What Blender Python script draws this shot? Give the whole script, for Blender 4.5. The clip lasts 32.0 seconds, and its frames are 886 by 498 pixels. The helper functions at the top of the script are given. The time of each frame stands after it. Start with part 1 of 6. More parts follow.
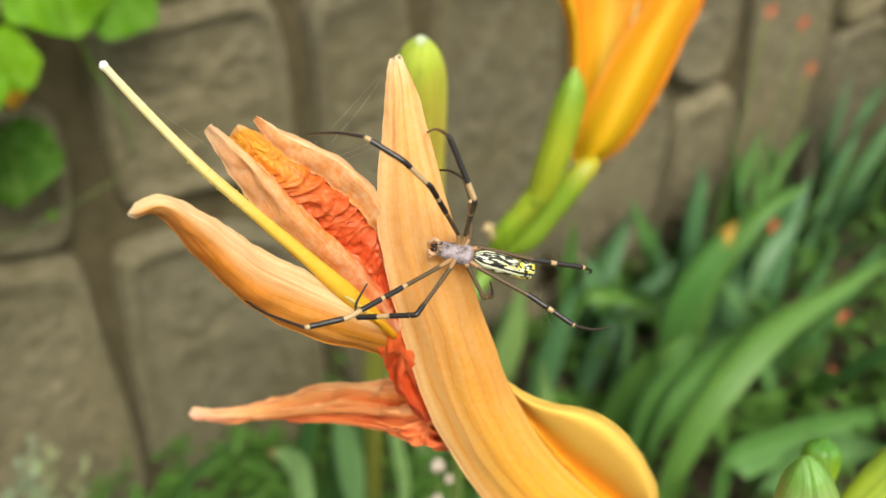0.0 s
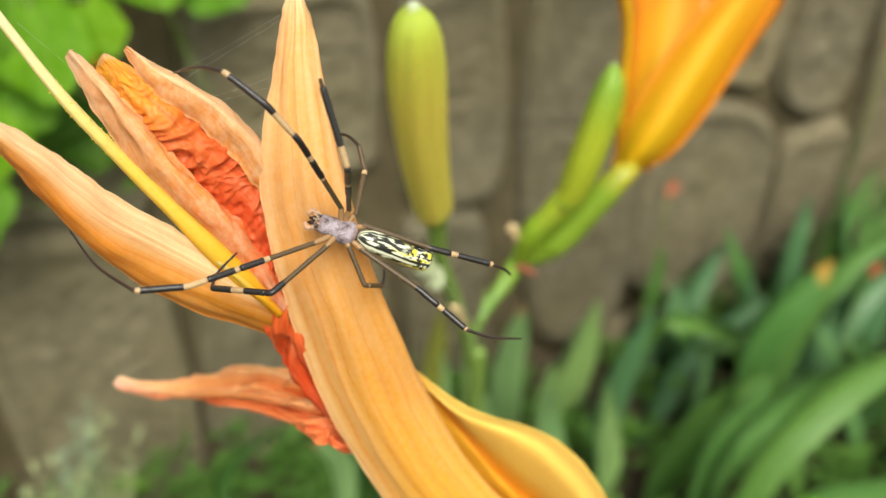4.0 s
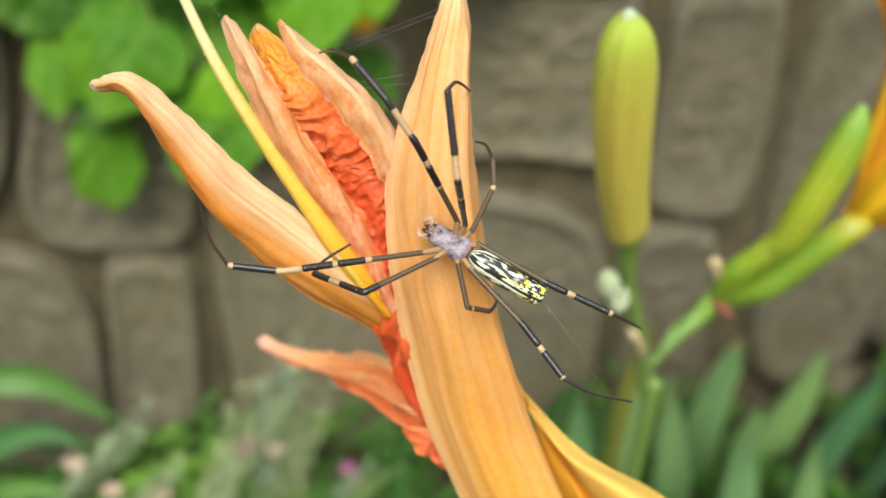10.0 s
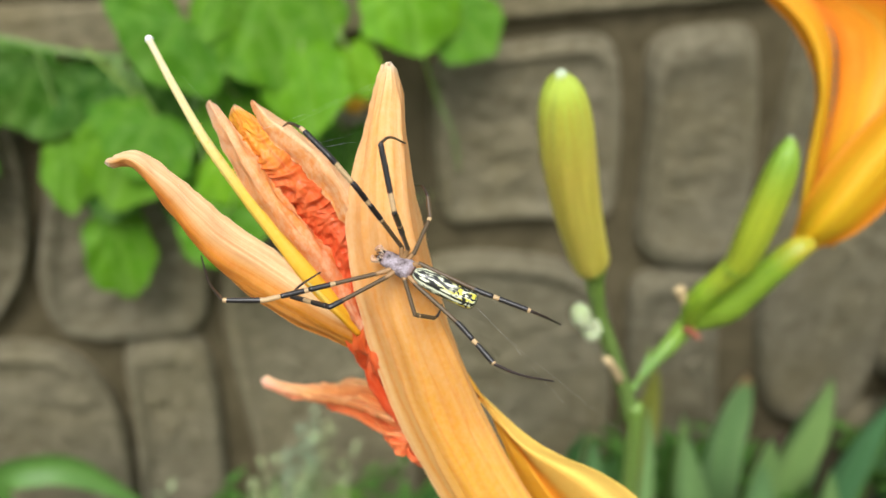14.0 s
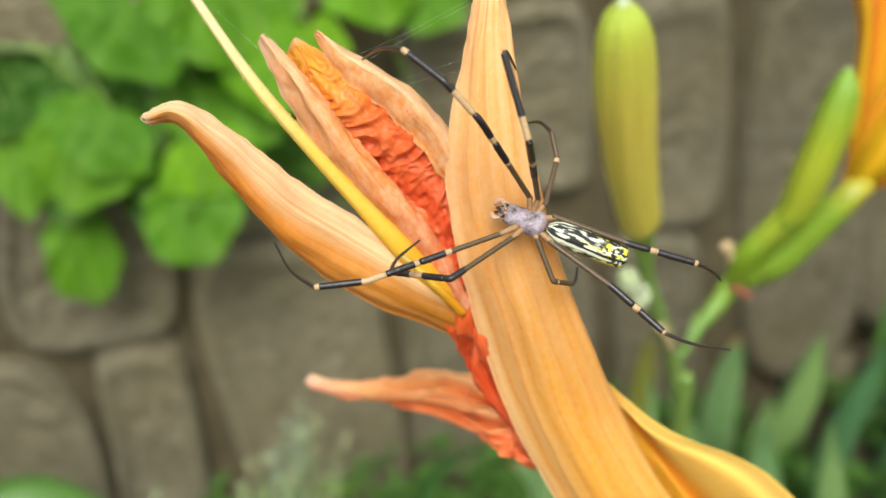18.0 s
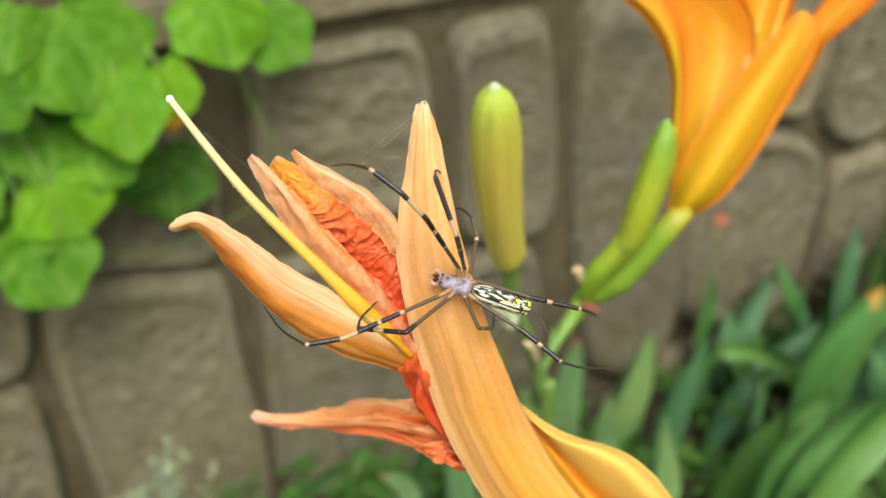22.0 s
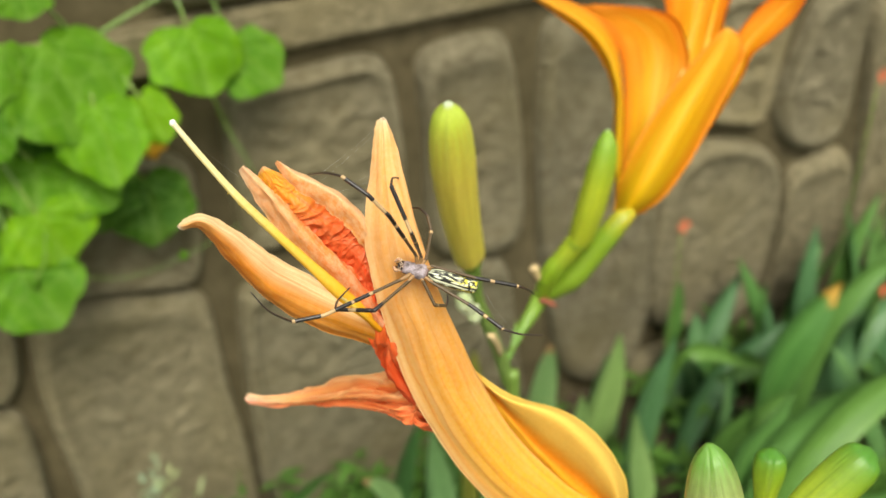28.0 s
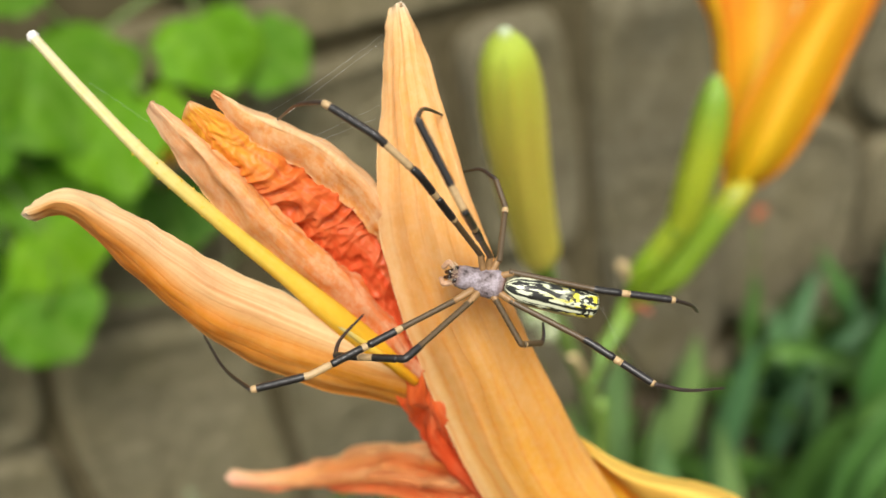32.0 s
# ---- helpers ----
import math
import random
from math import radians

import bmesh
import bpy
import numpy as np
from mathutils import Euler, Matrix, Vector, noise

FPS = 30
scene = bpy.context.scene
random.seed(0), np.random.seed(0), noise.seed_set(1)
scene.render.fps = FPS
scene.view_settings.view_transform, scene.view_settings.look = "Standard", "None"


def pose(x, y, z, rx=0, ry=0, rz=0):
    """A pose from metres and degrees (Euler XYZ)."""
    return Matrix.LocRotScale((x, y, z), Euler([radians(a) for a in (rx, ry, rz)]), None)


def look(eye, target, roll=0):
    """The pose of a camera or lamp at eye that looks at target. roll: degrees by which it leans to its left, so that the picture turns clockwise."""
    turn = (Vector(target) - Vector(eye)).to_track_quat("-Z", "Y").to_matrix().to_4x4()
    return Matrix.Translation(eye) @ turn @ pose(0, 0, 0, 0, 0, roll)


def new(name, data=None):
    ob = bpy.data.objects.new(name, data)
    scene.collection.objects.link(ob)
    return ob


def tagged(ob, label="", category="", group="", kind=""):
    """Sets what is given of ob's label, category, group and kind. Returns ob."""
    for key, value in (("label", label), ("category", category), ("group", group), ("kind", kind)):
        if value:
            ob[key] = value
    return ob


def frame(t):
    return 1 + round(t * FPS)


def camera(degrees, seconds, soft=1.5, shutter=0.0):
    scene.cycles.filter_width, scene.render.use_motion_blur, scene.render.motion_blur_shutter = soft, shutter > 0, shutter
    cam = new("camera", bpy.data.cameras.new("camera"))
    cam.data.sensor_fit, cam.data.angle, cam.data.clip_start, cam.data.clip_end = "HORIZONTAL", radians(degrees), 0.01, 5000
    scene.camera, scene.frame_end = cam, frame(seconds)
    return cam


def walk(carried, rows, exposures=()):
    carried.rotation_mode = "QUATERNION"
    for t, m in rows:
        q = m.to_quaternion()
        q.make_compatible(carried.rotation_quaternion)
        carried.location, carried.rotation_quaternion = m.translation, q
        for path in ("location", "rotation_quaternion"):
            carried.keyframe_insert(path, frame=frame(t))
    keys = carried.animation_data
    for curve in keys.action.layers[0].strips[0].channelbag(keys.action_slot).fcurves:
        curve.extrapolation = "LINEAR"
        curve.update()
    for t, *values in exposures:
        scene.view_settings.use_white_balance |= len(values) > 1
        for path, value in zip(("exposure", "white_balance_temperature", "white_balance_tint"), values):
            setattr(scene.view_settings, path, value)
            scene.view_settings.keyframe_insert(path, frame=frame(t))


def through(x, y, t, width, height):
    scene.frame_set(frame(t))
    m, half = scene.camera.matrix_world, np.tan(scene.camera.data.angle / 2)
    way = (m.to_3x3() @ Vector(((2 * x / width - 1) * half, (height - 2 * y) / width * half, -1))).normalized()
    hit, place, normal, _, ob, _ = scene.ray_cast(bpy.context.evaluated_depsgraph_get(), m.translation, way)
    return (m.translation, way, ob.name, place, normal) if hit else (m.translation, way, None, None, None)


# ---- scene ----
cam = camera(49.14, 32.0, soft=1.6)
# seconds, eye x y z, yaw, pitch, roll
PATH = [
    (0, -0.07406, -0.77347, 0.86096, -36.027, -35.591, 1.172),
    (0.5, -0.06967, -0.77205, 0.85355, -35.249, -35.029, 0.385),
    (1, -0.06351, -0.76423, 0.84891, -34.971, -35.254, -0.347),
    (1.5, -0.05657, -0.76286, 0.84672, -34.426, -35.278, -0.652),
    (2, -0.05071, -0.76403, 0.84433, -33.867, -35.297, -0.790),
    (2.5, -0.04352, -0.76120, 0.84750, -33.014, -35.812, -0.631),
    (3, -0.04261, -0.76722, 0.84823, -31.535, -35.787, 0.576),
    (3.5, -0.04205, -0.77688, 0.84598, -29.852, -35.410, 1.579),
    (5.5, -0.03121, -0.77743, 0.84538, -23.498, -35.561, 3.213),
    (6, -0.03024, -0.77335, 0.84814, -21.300, -35.851, 2.703),
    (6.5, -0.03321, -0.77924, 0.84679, -19.294, -35.591, 2.872),
    (7, -0.03381, -0.78165, 0.84897, -17.779, -35.755, 3.415),
    (7.5, -0.02413, -0.77878, 0.85136, -15.995, -36.613, 3.482),
    (8, -0.02120, -0.78300, 0.85051, -14.392, -36.633, 3.583),
    (8.5, -0.02600, -0.78266, 0.84861, -13.657, -36.406, 4.087),
    (9, -0.02199, -0.77471, 0.84987, -12.936, -37.020, 3.991),
    (9.5, -0.01847, -0.77338, 0.84758, -11.913, -36.910, 3.187),
    (10, -0.02174, -0.77212, 0.84462, -11.149, -36.729, 3.474),
    (10.5, -0.02253, -0.76597, 0.84485, -11.114, -37.019, 3.801),
    (11, -0.01947, -0.76890, 0.84656, -10.774, -37.361, 4.103),
    (11.5, -0.02210, -0.78752, 0.83875, -10.169, -35.803, 3.863),
    (12, -0.01758, -0.78692, 0.84595, -10.323, -34.807, 2.966),
    (12.5, -0.01664, -0.78834, 0.84880, -10.222, -34.124, 1.488),
    (13, -0.01947, -0.80002, 0.84810, -10.211, -33.046, 0.590),
    (13.5, -0.02028, -0.80391, 0.85127, -10.518, -32.405, -0.600),
    (14, -0.01703, -0.80189, 0.85599, -10.006, -32.528, -1.655),
    (14.5, -0.01984, -0.80953, 0.85477, -9.810, -31.877, -2.093),
    (16.5, -0.03096, -0.78318, 0.85338, -11.117, -33.231, -3.940),
    (17, -0.02715, -0.77313, 0.85744, -11.167, -33.569, -5.056),
    (17.5, -0.03026, -0.77123, 0.84605, -11.838, -33.587, -4.970),
    (18, -0.03511, -0.77290, 0.83742, -13.261, -33.671, -4.082),
    (18.5, -0.03666, -0.76574, 0.84249, -14.204, -34.223, -4.413),
    (19, -0.03893, -0.77220, 0.84393, -14.621, -34.553, -4.348),
    (19.5, -0.04845, -0.78968, 0.84258, -16.293, -33.827, -4.359),
    (20, -0.05757, -0.78873, 0.84752, -18.379, -33.564, -3.722),
    (20.5, -0.05873, -0.79087, 0.85715, -20.941, -33.500, -2.145),
    (21, -0.05875, -0.80419, 0.85653, -22.454, -32.732, -1.544),
    (21.5, -0.06080, -0.79963, 0.85995, -24.143, -32.673, -1.228),
    (22, -0.06044, -0.79555, 0.86772, -25.025, -33.276, -0.945),
    (22.5, -0.06231, -0.81183, 0.86789, -25.337, -32.887, -1.086),
    (23, -0.07269, -0.81884, 0.87013, -25.740, -32.603, -1.182),
    (23.5, -0.08365, -0.82123, 0.87876, -25.811, -32.653, -1.004),
    (24, -0.07731, -0.83046, 0.87584, -25.617, -32.571, -1.280),
    (24.5, -0.07594, -0.83066, 0.87837, -26.141, -32.191, -1.095),
    (25, -0.07571, -0.82530, 0.88259, -26.361, -32.673, -0.983),
    (25.5, -0.07241, -0.83450, 0.87942, -25.809, -32.404, -1.426),
    (27.5, -0.07660, -0.84408, 0.88093, -26.359, -31.689, -2.320),
    (28, -0.07150, -0.82695, 0.88159, -26.667, -32.126, -2.128),
    (28.5, -0.04990, -0.81748, 0.87421, -26.170, -32.536, -2.610),
    (29, -0.05116, -0.81189, 0.86705, -25.499, -32.146, -2.922),
    (29.5, -0.05432, -0.79920, 0.85782, -24.903, -32.081, -3.629),
    (30, -0.04726, -0.79474, 0.85674, -23.595, -32.234, -5.501),
    (30.5, -0.05359, -0.78937, 0.84598, -23.363, -31.678, -6.028),
    (31, -0.05376, -0.77754, 0.84047, -23.270, -31.549, -5.490),
    (31.5, -0.03845, -0.76498, 0.83523, -23.297, -31.811, -6.716),
    (32, -0.04101, -0.75889, 0.83260, -23.288, -31.609, -6.750),
]


def eye_pose(x, y, z, yaw, pitch, roll):
    a, b = radians(yaw), radians(pitch)
    ahead = Vector((-math.sin(a) * math.cos(b), math.cos(a) * math.cos(b), math.sin(b)))
    return look(Vector((x, y, z)), Vector((x, y, z)) + ahead, roll)


walk(cam, [(row[0], eye_pose(*row[1:])) for row in PATH], [(0, 0.61, 6750, 7), (1, 0.59, 6750, 7), (6, 0.6, 6450, 8.5), (9, 0.6, 6100, 10), (14, 0.61, 6100, 10), (17, 0.59, 6200, 10), (20, 0.6, 6250, 9.5), (23, 0.63, 6300, 9), (25.5, 0.65, 6600, 8), (28, 0.65, 6900, 5.5), (29, 0.65, 6900, 5.5), (30.5, 0.61, 6750, 7), (32, 0.49, 6550, 9)])
cam.data.dof.use_dof = True
SPIDER_AT = Vector((0.00015, -0.68058, 0.77335))
spider = new("spider")
cam.data.dof.focus_object = spider
cam.data.dof.aperture_fstop = 16.5

# ---- daylight: a bright, thinly clouded sky ----
world = bpy.data.worlds.new("sky")
scene.world = world
world.use_nodes = True
wn, wl = world.node_tree.nodes, world.node_tree.links
sky = wn.new("ShaderNodeTexSky")
sky.sky_type, sky.sun_disc = "NISHITA", False
sky.sun_elevation, sky.sun_rotation = radians(55), radians(194)
sky.air_density, sky.dust_density, sky.ozone_density = 1.0, 4.0, 1.0
haze = wn.new("ShaderNodeMix")
haze.data_type = "RGBA"
haze.inputs[0].default_value = 0.6
haze.inputs[7].default_value = (5.3, 5.35, 4.75, 1)
wl.new(sky.outputs[0], haze.inputs[6])
wl.new(haze.outputs[2], wn["Background"].inputs[0])
wn["Background"].inputs[1].default_value = 0.155

sun_data = bpy.data.lights.new("sun", "SUN")
sun_data.energy, sun_data.angle, sun_data.color = 2.6, radians(26), (1.0, 0.96, 0.9)
sun = new("sun", sun_data)
sun.matrix_world = look((-0.18 * 5, -0.7 * 5, 1.02 * 5), (0, 0, 0))


# ---- materials ----
def node_material(name, rough=0.6, spec=0.3):
    m = bpy.data.materials.new(name)
    m.use_nodes = True
    nodes, links = m.node_tree.nodes, m.node_tree.links
    bsdf = nodes["Principled BSDF"]
    bsdf.inputs["Roughness"].default_value = rough
    bsdf.inputs["Specular IOR Level"].default_value = spec
    return m, nodes, links, bsdf


def rgba(c):
    return (*c, 1.0)


def noise_node(nodes, links, coord, scale, detail=4.0, stretch=(1, 1, 1), rough=0.55):
    mapping = nodes.new("ShaderNodeMapping")
    mapping.inputs["Scale"].default_value = stretch
    links.new(coord, mapping.inputs[0])
    n = nodes.new("ShaderNodeTexNoise")
    n.inputs["Scale"].default_value, n.inputs["Detail"].default_value = scale, detail
    n.inputs["Roughness"].default_value = rough
    links.new(mapping.outputs[0], n.inputs["Vector"])
    return n


def ramp(nodes, links, fac, stops):
    r = nodes.new("ShaderNodeValToRGB")
    while len(r.color_ramp.elements) < len(stops):
        r.color_ramp.elements.new(0.5)
    for e, (p, c) in zip(r.color_ramp.elements, stops):
        e.position, e.color = p, rgba(c)
    links.new(fac, r.inputs[0])
    return r


def mix(nodes, links, fac, a, b, kind="MIX"):
    n = nodes.new("ShaderNodeMix")
    n.data_type, n.blend_type = "RGBA", kind
    for socket, v in ((n.inputs[0], fac), (n.inputs[6], a), (n.inputs[7], b)):
        if isinstance(v, (int, float)):
            socket.default_value = v
        elif isinstance(v, tuple):
            socket.default_value = rgba(v)
        else:
            links.new(v, socket)
    return n.outputs[2]


def bump(nodes, links, bsdf, height, strength, distance):
    b = nodes.new("ShaderNodeBump")
    b.inputs["Strength"].default_value, b.inputs["Distance"].default_value = strength, distance
    links.new(height, b.inputs["Height"])
    links.new(b.outputs[0], bsdf.inputs["Normal"])


def thin(nodes, links, bsdf, colour, share):
    """Lets part of the light through, as petals and leaves do."""
    t, s = nodes.new("ShaderNodeBsdfTranslucent"), nodes.new("ShaderNodeMixShader")
    links.new(colour, t.inputs[0])
    s.inputs[0].default_value = share
    links.new(bsdf.outputs[0], s.inputs[1])
    links.new(t.outputs[0], s.inputs[2])
    links.new(s.outputs[0], nodes["Material Output"].inputs[0])


def petal_material(name, along, vein, veins=9.0, vein_share=0.6, pale=(0.85, 0.55, 0.3), pale_share=0.25, relief=0.0004, rough=0.5, across=None, deep=None, fineness=3.0, even=0, even_share=0.3, base_pale=1.0, through=0.36, mottle=0.0, mottle_colour=(0.95, 0.8, 0.62)):
    """along: colour stops from the tip to the base of the petal; vein: the colour of the lengthwise veins."""
    m, nodes, links, bsdf = node_material(name, rough, 0.24)
    uv = nodes.new("ShaderNodeUVMap").outputs[0]
    xyz = nodes.new("ShaderNodeTexCoord").outputs["Object"]
    part_uv = nodes.new("ShaderNodeSeparateXYZ")
    links.new(uv, part_uv.inputs[0])
    base = ramp(nodes, links, part_uv.outputs[0], along).outputs[0]
    wane = ramp(nodes, links, part_uv.outputs[0], [(0.35, (1, 1, 1)), (0.85, (base_pale,) * 3)]).outputs[0]
    broad = noise_node(nodes, links, uv, 3.0, 3.0, (1.2, 3.0, 1))
    base = mix(nodes, links, mix(nodes, links, 1.0, ramp(nodes, links, broad.outputs[0], [(0.45, (0, 0, 0)), (0.7, (pale_share,) * 3)]).outputs[0], wane, "MULTIPLY"), base, pale)
    if across:
        base = mix(nodes, links, ramp(nodes, links, part_uv.outputs[1], [(p, (s,) * 3) for p, s in across]).outputs[0], base, pale)
    if deep:
        base = mix(nodes, links, ramp(nodes, links, part_uv.outputs[1], [(p, (s,) * 3) for p, s in deep]).outputs[0], base, vein)
    lines = noise_node(nodes, links, uv, veins, fineness, (0.16, 1.6, 1), 0.6)
    dark = ramp(nodes, links, lines.outputs[0], [(0.36, (vein_share,) * 3), (0.56, (0, 0, 0))]).outputs[0]
    base = mix(nodes, links, dark, base, vein)
    height = lines.outputs[0]
    if even:
        sway = noise_node(nodes, links, uv, 3.0, 4.0, (3.2, 2.0, 1), 0.6)
        at = nodes.new("ShaderNodeMath")
        at.operation = "MULTIPLY_ADD"
        links.new(sway.outputs[0], at.inputs[0])
        at.inputs[1].default_value = 0.13
        links.new(part_uv.outputs[1], at.inputs[2])
        count = nodes.new("ShaderNodeMath")
        count.operation = "MULTIPLY"
        links.new(at.outputs[0], count.inputs[0])
        count.inputs[1].default_value = even
        fold = nodes.new("ShaderNodeMath")
        fold.operation = "PINGPONG"
        links.new(count.outputs[0], fold.inputs[0])
        fold.inputs[1].default_value = 0.5
        height = mix(nodes, links, 0.6, ramp(nodes, links, fold.outputs[0], [(0.0, (0, 0, 0)), (0.16, (0.7,) * 3), (0.5, (1, 1, 1))]).outputs[0], lines.outputs[0])
        vary = noise_node(nodes, links, uv, 4.0, 3.0, (0.9, 4.0, 1))
        strength = mix(nodes, links, 1.0, ramp(nodes, links, vary.outputs[0], [(0.36, (0.25,) * 3), (0.6, (1, 1, 1))]).outputs[0], ramp(nodes, links, part_uv.outputs[0], [(0.12, (0.1,) * 3), (0.3, (0.3,) * 3), (0.55, (1, 1, 1)), (0.78, (0.9,) * 3), (0.95, (0.3,) * 3)]).outputs[0], "MULTIPLY")
        seam = ramp(nodes, links, fold.outputs[0], [(0.0, (even_share,) * 3), (0.09, (even_share * 0.7,) * 3), (0.26, (0, 0, 0))]).outputs[0]
        base = mix(nodes, links, mix(nodes, links, 1.0, seam, strength, "MULTIPLY"), base, vein)
    if mottle:
        spots = noise_node(nodes, links, xyz, 900.0, 6.0, (1, 1, 0.7), 0.7)
        base = mix(nodes, links, mix(nodes, links, 1.0, ramp(nodes, links, spots.outputs[0], [(0.42, (0, 0, 0)), (0.62, (mottle,) * 3)]).outputs[0], wane, "MULTIPLY"), base, mottle_colour)
        specks = noise_node(nodes, links, xyz, 1500.0, 3.0)
        base = mix(nodes, links, ramp(nodes, links, specks.outputs[0], [(0.3, (mottle * 0.5,) * 3), (0.45, (0, 0, 0))]).outputs[0], base, vein)
    fine = noise_node(nodes, links, xyz, 900.0, 3.0)
    base = mix(nodes, links, 0.22, base, ramp(nodes, links, fine.outputs[0], [(0.3, (0.82, 0.75, 0.62)), (0.7, (1, 1, 1))]).outputs[0], "MULTIPLY")
    links.new(base, bsdf.inputs["Base Color"])
    rib = mix(nodes, links, 0.14, height, fine.outputs[0])
    bump(nodes, links, bsdf, rib, 0.85, relief)
    thin(nodes, links, bsdf, base, through)
    return m


def leaf_material(name, low, high, tip=None, share=0.3, rough=0.45, veined=False, spec=0.2):
    m, nodes, links, bsdf = node_material(name, rough, spec)
    uv = nodes.new("ShaderNodeUVMap").outputs[0]
    info = nodes.new("ShaderNodeObjectInfo")
    stripes = noise_node(nodes, links, uv, 8.0, 3.0, (0.15, 2.0, 1))
    base = ramp(nodes, links, stripes.outputs[0], [(0.3, low), (0.7, high)]).outputs[0]
    vary = ramp(nodes, links, info.outputs["Random"], [(0.0, (0.72, 0.82, 0.78)), (0.5, (1, 1, 1)), (1.0, (1.15, 1.05, 0.8))]).outputs[0]
    base = mix(nodes, links, 1.0, base, vary, "MULTIPLY")
    island = nodes.new("ShaderNodeNewGeometry").outputs["Random Per Island"]
    base = mix(nodes, links, 0.6, base, ramp(nodes, links, island, [(0.0, (0.72, 0.76, 0.72)), (1.0, (1.15, 1.1, 0.9))]).outputs[0], "MULTIPLY")
    if tip:
        part_uv = nodes.new("ShaderNodeSeparateXYZ")
        links.new(uv, part_uv.inputs[0])
        blot = noise_node(nodes, links, uv, 5.0, 3.0, (1, 1.5, 1))
        where = nodes.new("ShaderNodeMath")
        where.operation = "MULTIPLY_ADD"
        links.new(blot.outputs[0], where.inputs[0])
        where.inputs[1].default_value = -0.16
        links.new(part_uv.outputs[0], where.inputs[2])
        base = mix(nodes, links, ramp(nodes, links, where.outputs[0], [(-0.05, (0.8,) * 3), (0.02, (0, 0, 0))]).outputs[0], base, tip)
    if veined:
        centred = nodes.new("ShaderNodeVectorMath")
        links.new(uv, centred.inputs[0])
        centred.inputs[1].default_value = (-0.5, -0.5, 0)
        spin = nodes.new("ShaderNodeTexGradient")
        spin.gradient_type = "RADIAL"
        links.new(centred.outputs[0], spin.inputs[0])
        five = nodes.new("ShaderNodeMath")
        five.operation = "MULTIPLY"
        links.new(spin.outputs["Fac"], five.inputs[0])
        five.inputs[1].default_value = 5.0
        fold = nodes.new("ShaderNodeMath")
        fold.operation = "PINGPONG"
        links.new(five.outputs[0], fold.inputs[0])
        fold.inputs[1].default_value = 0.5
        cells = nodes.new("ShaderNodeTexVoronoi")
        cells.feature = "DISTANCE_TO_EDGE"
        cells.inputs["Scale"].default_value = 9.0
        links.new(uv, cells.inputs["Vector"])
        pale = mix(nodes, links, 0.3, ramp(nodes, links, cells.outputs["Distance"], [(0.0, (0.12,) * 3), (0.12, (0, 0, 0))]).outputs[0], ramp(nodes, links, fold.outputs[0], [(0.42, (0, 0, 0)), (0.5, (0.35,) * 3)]).outputs[0], "ADD")
        base = mix(nodes, links, pale, base, (0.4, 0.6, 0.16))
    spots = noise_node(nodes, links, nodes.new("ShaderNodeTexCoord").outputs["Object"], 120.0, 4.0)
    base = mix(nodes, links, 0.3, base, ramp(nodes, links, spots.outputs[0], [(0.35, (0.6, 0.6, 0.5)), (0.65, (1, 1, 1))]).outputs[0], "MULTIPLY")
    links.new(base, bsdf.inputs["Base Color"])
    bump(nodes, links, bsdf, stripes.outputs[0], 0.5, 0.001)
    thin(nodes, links, bsdf, base, share)
    return m


def bud_material(name, top, body, line, tip_white=True, end=None, turn=(0.2, 0.45), lines_share=0.6):
    """top, body: the colours of the tip and of the rest, which meet between the two shares of the length in turn; line: the lengthwise streaks."""
    m, nodes, links, bsdf = node_material(name, 0.32, 0.5)
    uv = nodes.new("ShaderNodeUVMap").outputs[0]
    part_uv = nodes.new("ShaderNodeSeparateXYZ")
    links.new(uv, part_uv.inputs[0])
    stops = [(0.0, (0.5, 0.58, 0.38) if tip_white else top), (0.022, top), (turn[0], top), (turn[1], body), (0.8 if end else 0.9, body), (1.0, end or top)]
    base = ramp(nodes, links, part_uv.outputs[0], stops).outputs[0]
    lines = noise_node(nodes, links, uv, 13.0, 4.0, (0.12, 2.4, 1), 0.7)
    streaks = mix(nodes, links, 1.0, ramp(nodes, links, lines.outputs[0], [(0.38, (lines_share,) * 3), (0.56, (0, 0, 0))]).outputs[0], ramp(nodes, links, part_uv.outputs[0], [(0.04, (0, 0, 0)), (0.2, (1, 1, 1))]).outputs[0], "MULTIPLY")
    base = mix(nodes, links, streaks, base, line)
    grain = noise_node(nodes, links, nodes.new("ShaderNodeTexCoord").outputs["Object"], 700.0, 3.0)
    base = mix(nodes, links, 0.25, base, ramp(nodes, links, grain.outputs[0], [(0.35, (0.6, 0.6, 0.5)), (0.65, (1, 1, 1))]).outputs[0], "MULTIPLY")
    links.new(base, bsdf.inputs["Base Color"])
    bump(nodes, links, bsdf, lines.outputs[0], 0.6, 0.0006)
    bsdf.inputs["Subsurface Weight"].default_value = 0.15
    bsdf.inputs["Subsurface Radius"].default_value = (0.002, 0.003, 0.001)
    return m


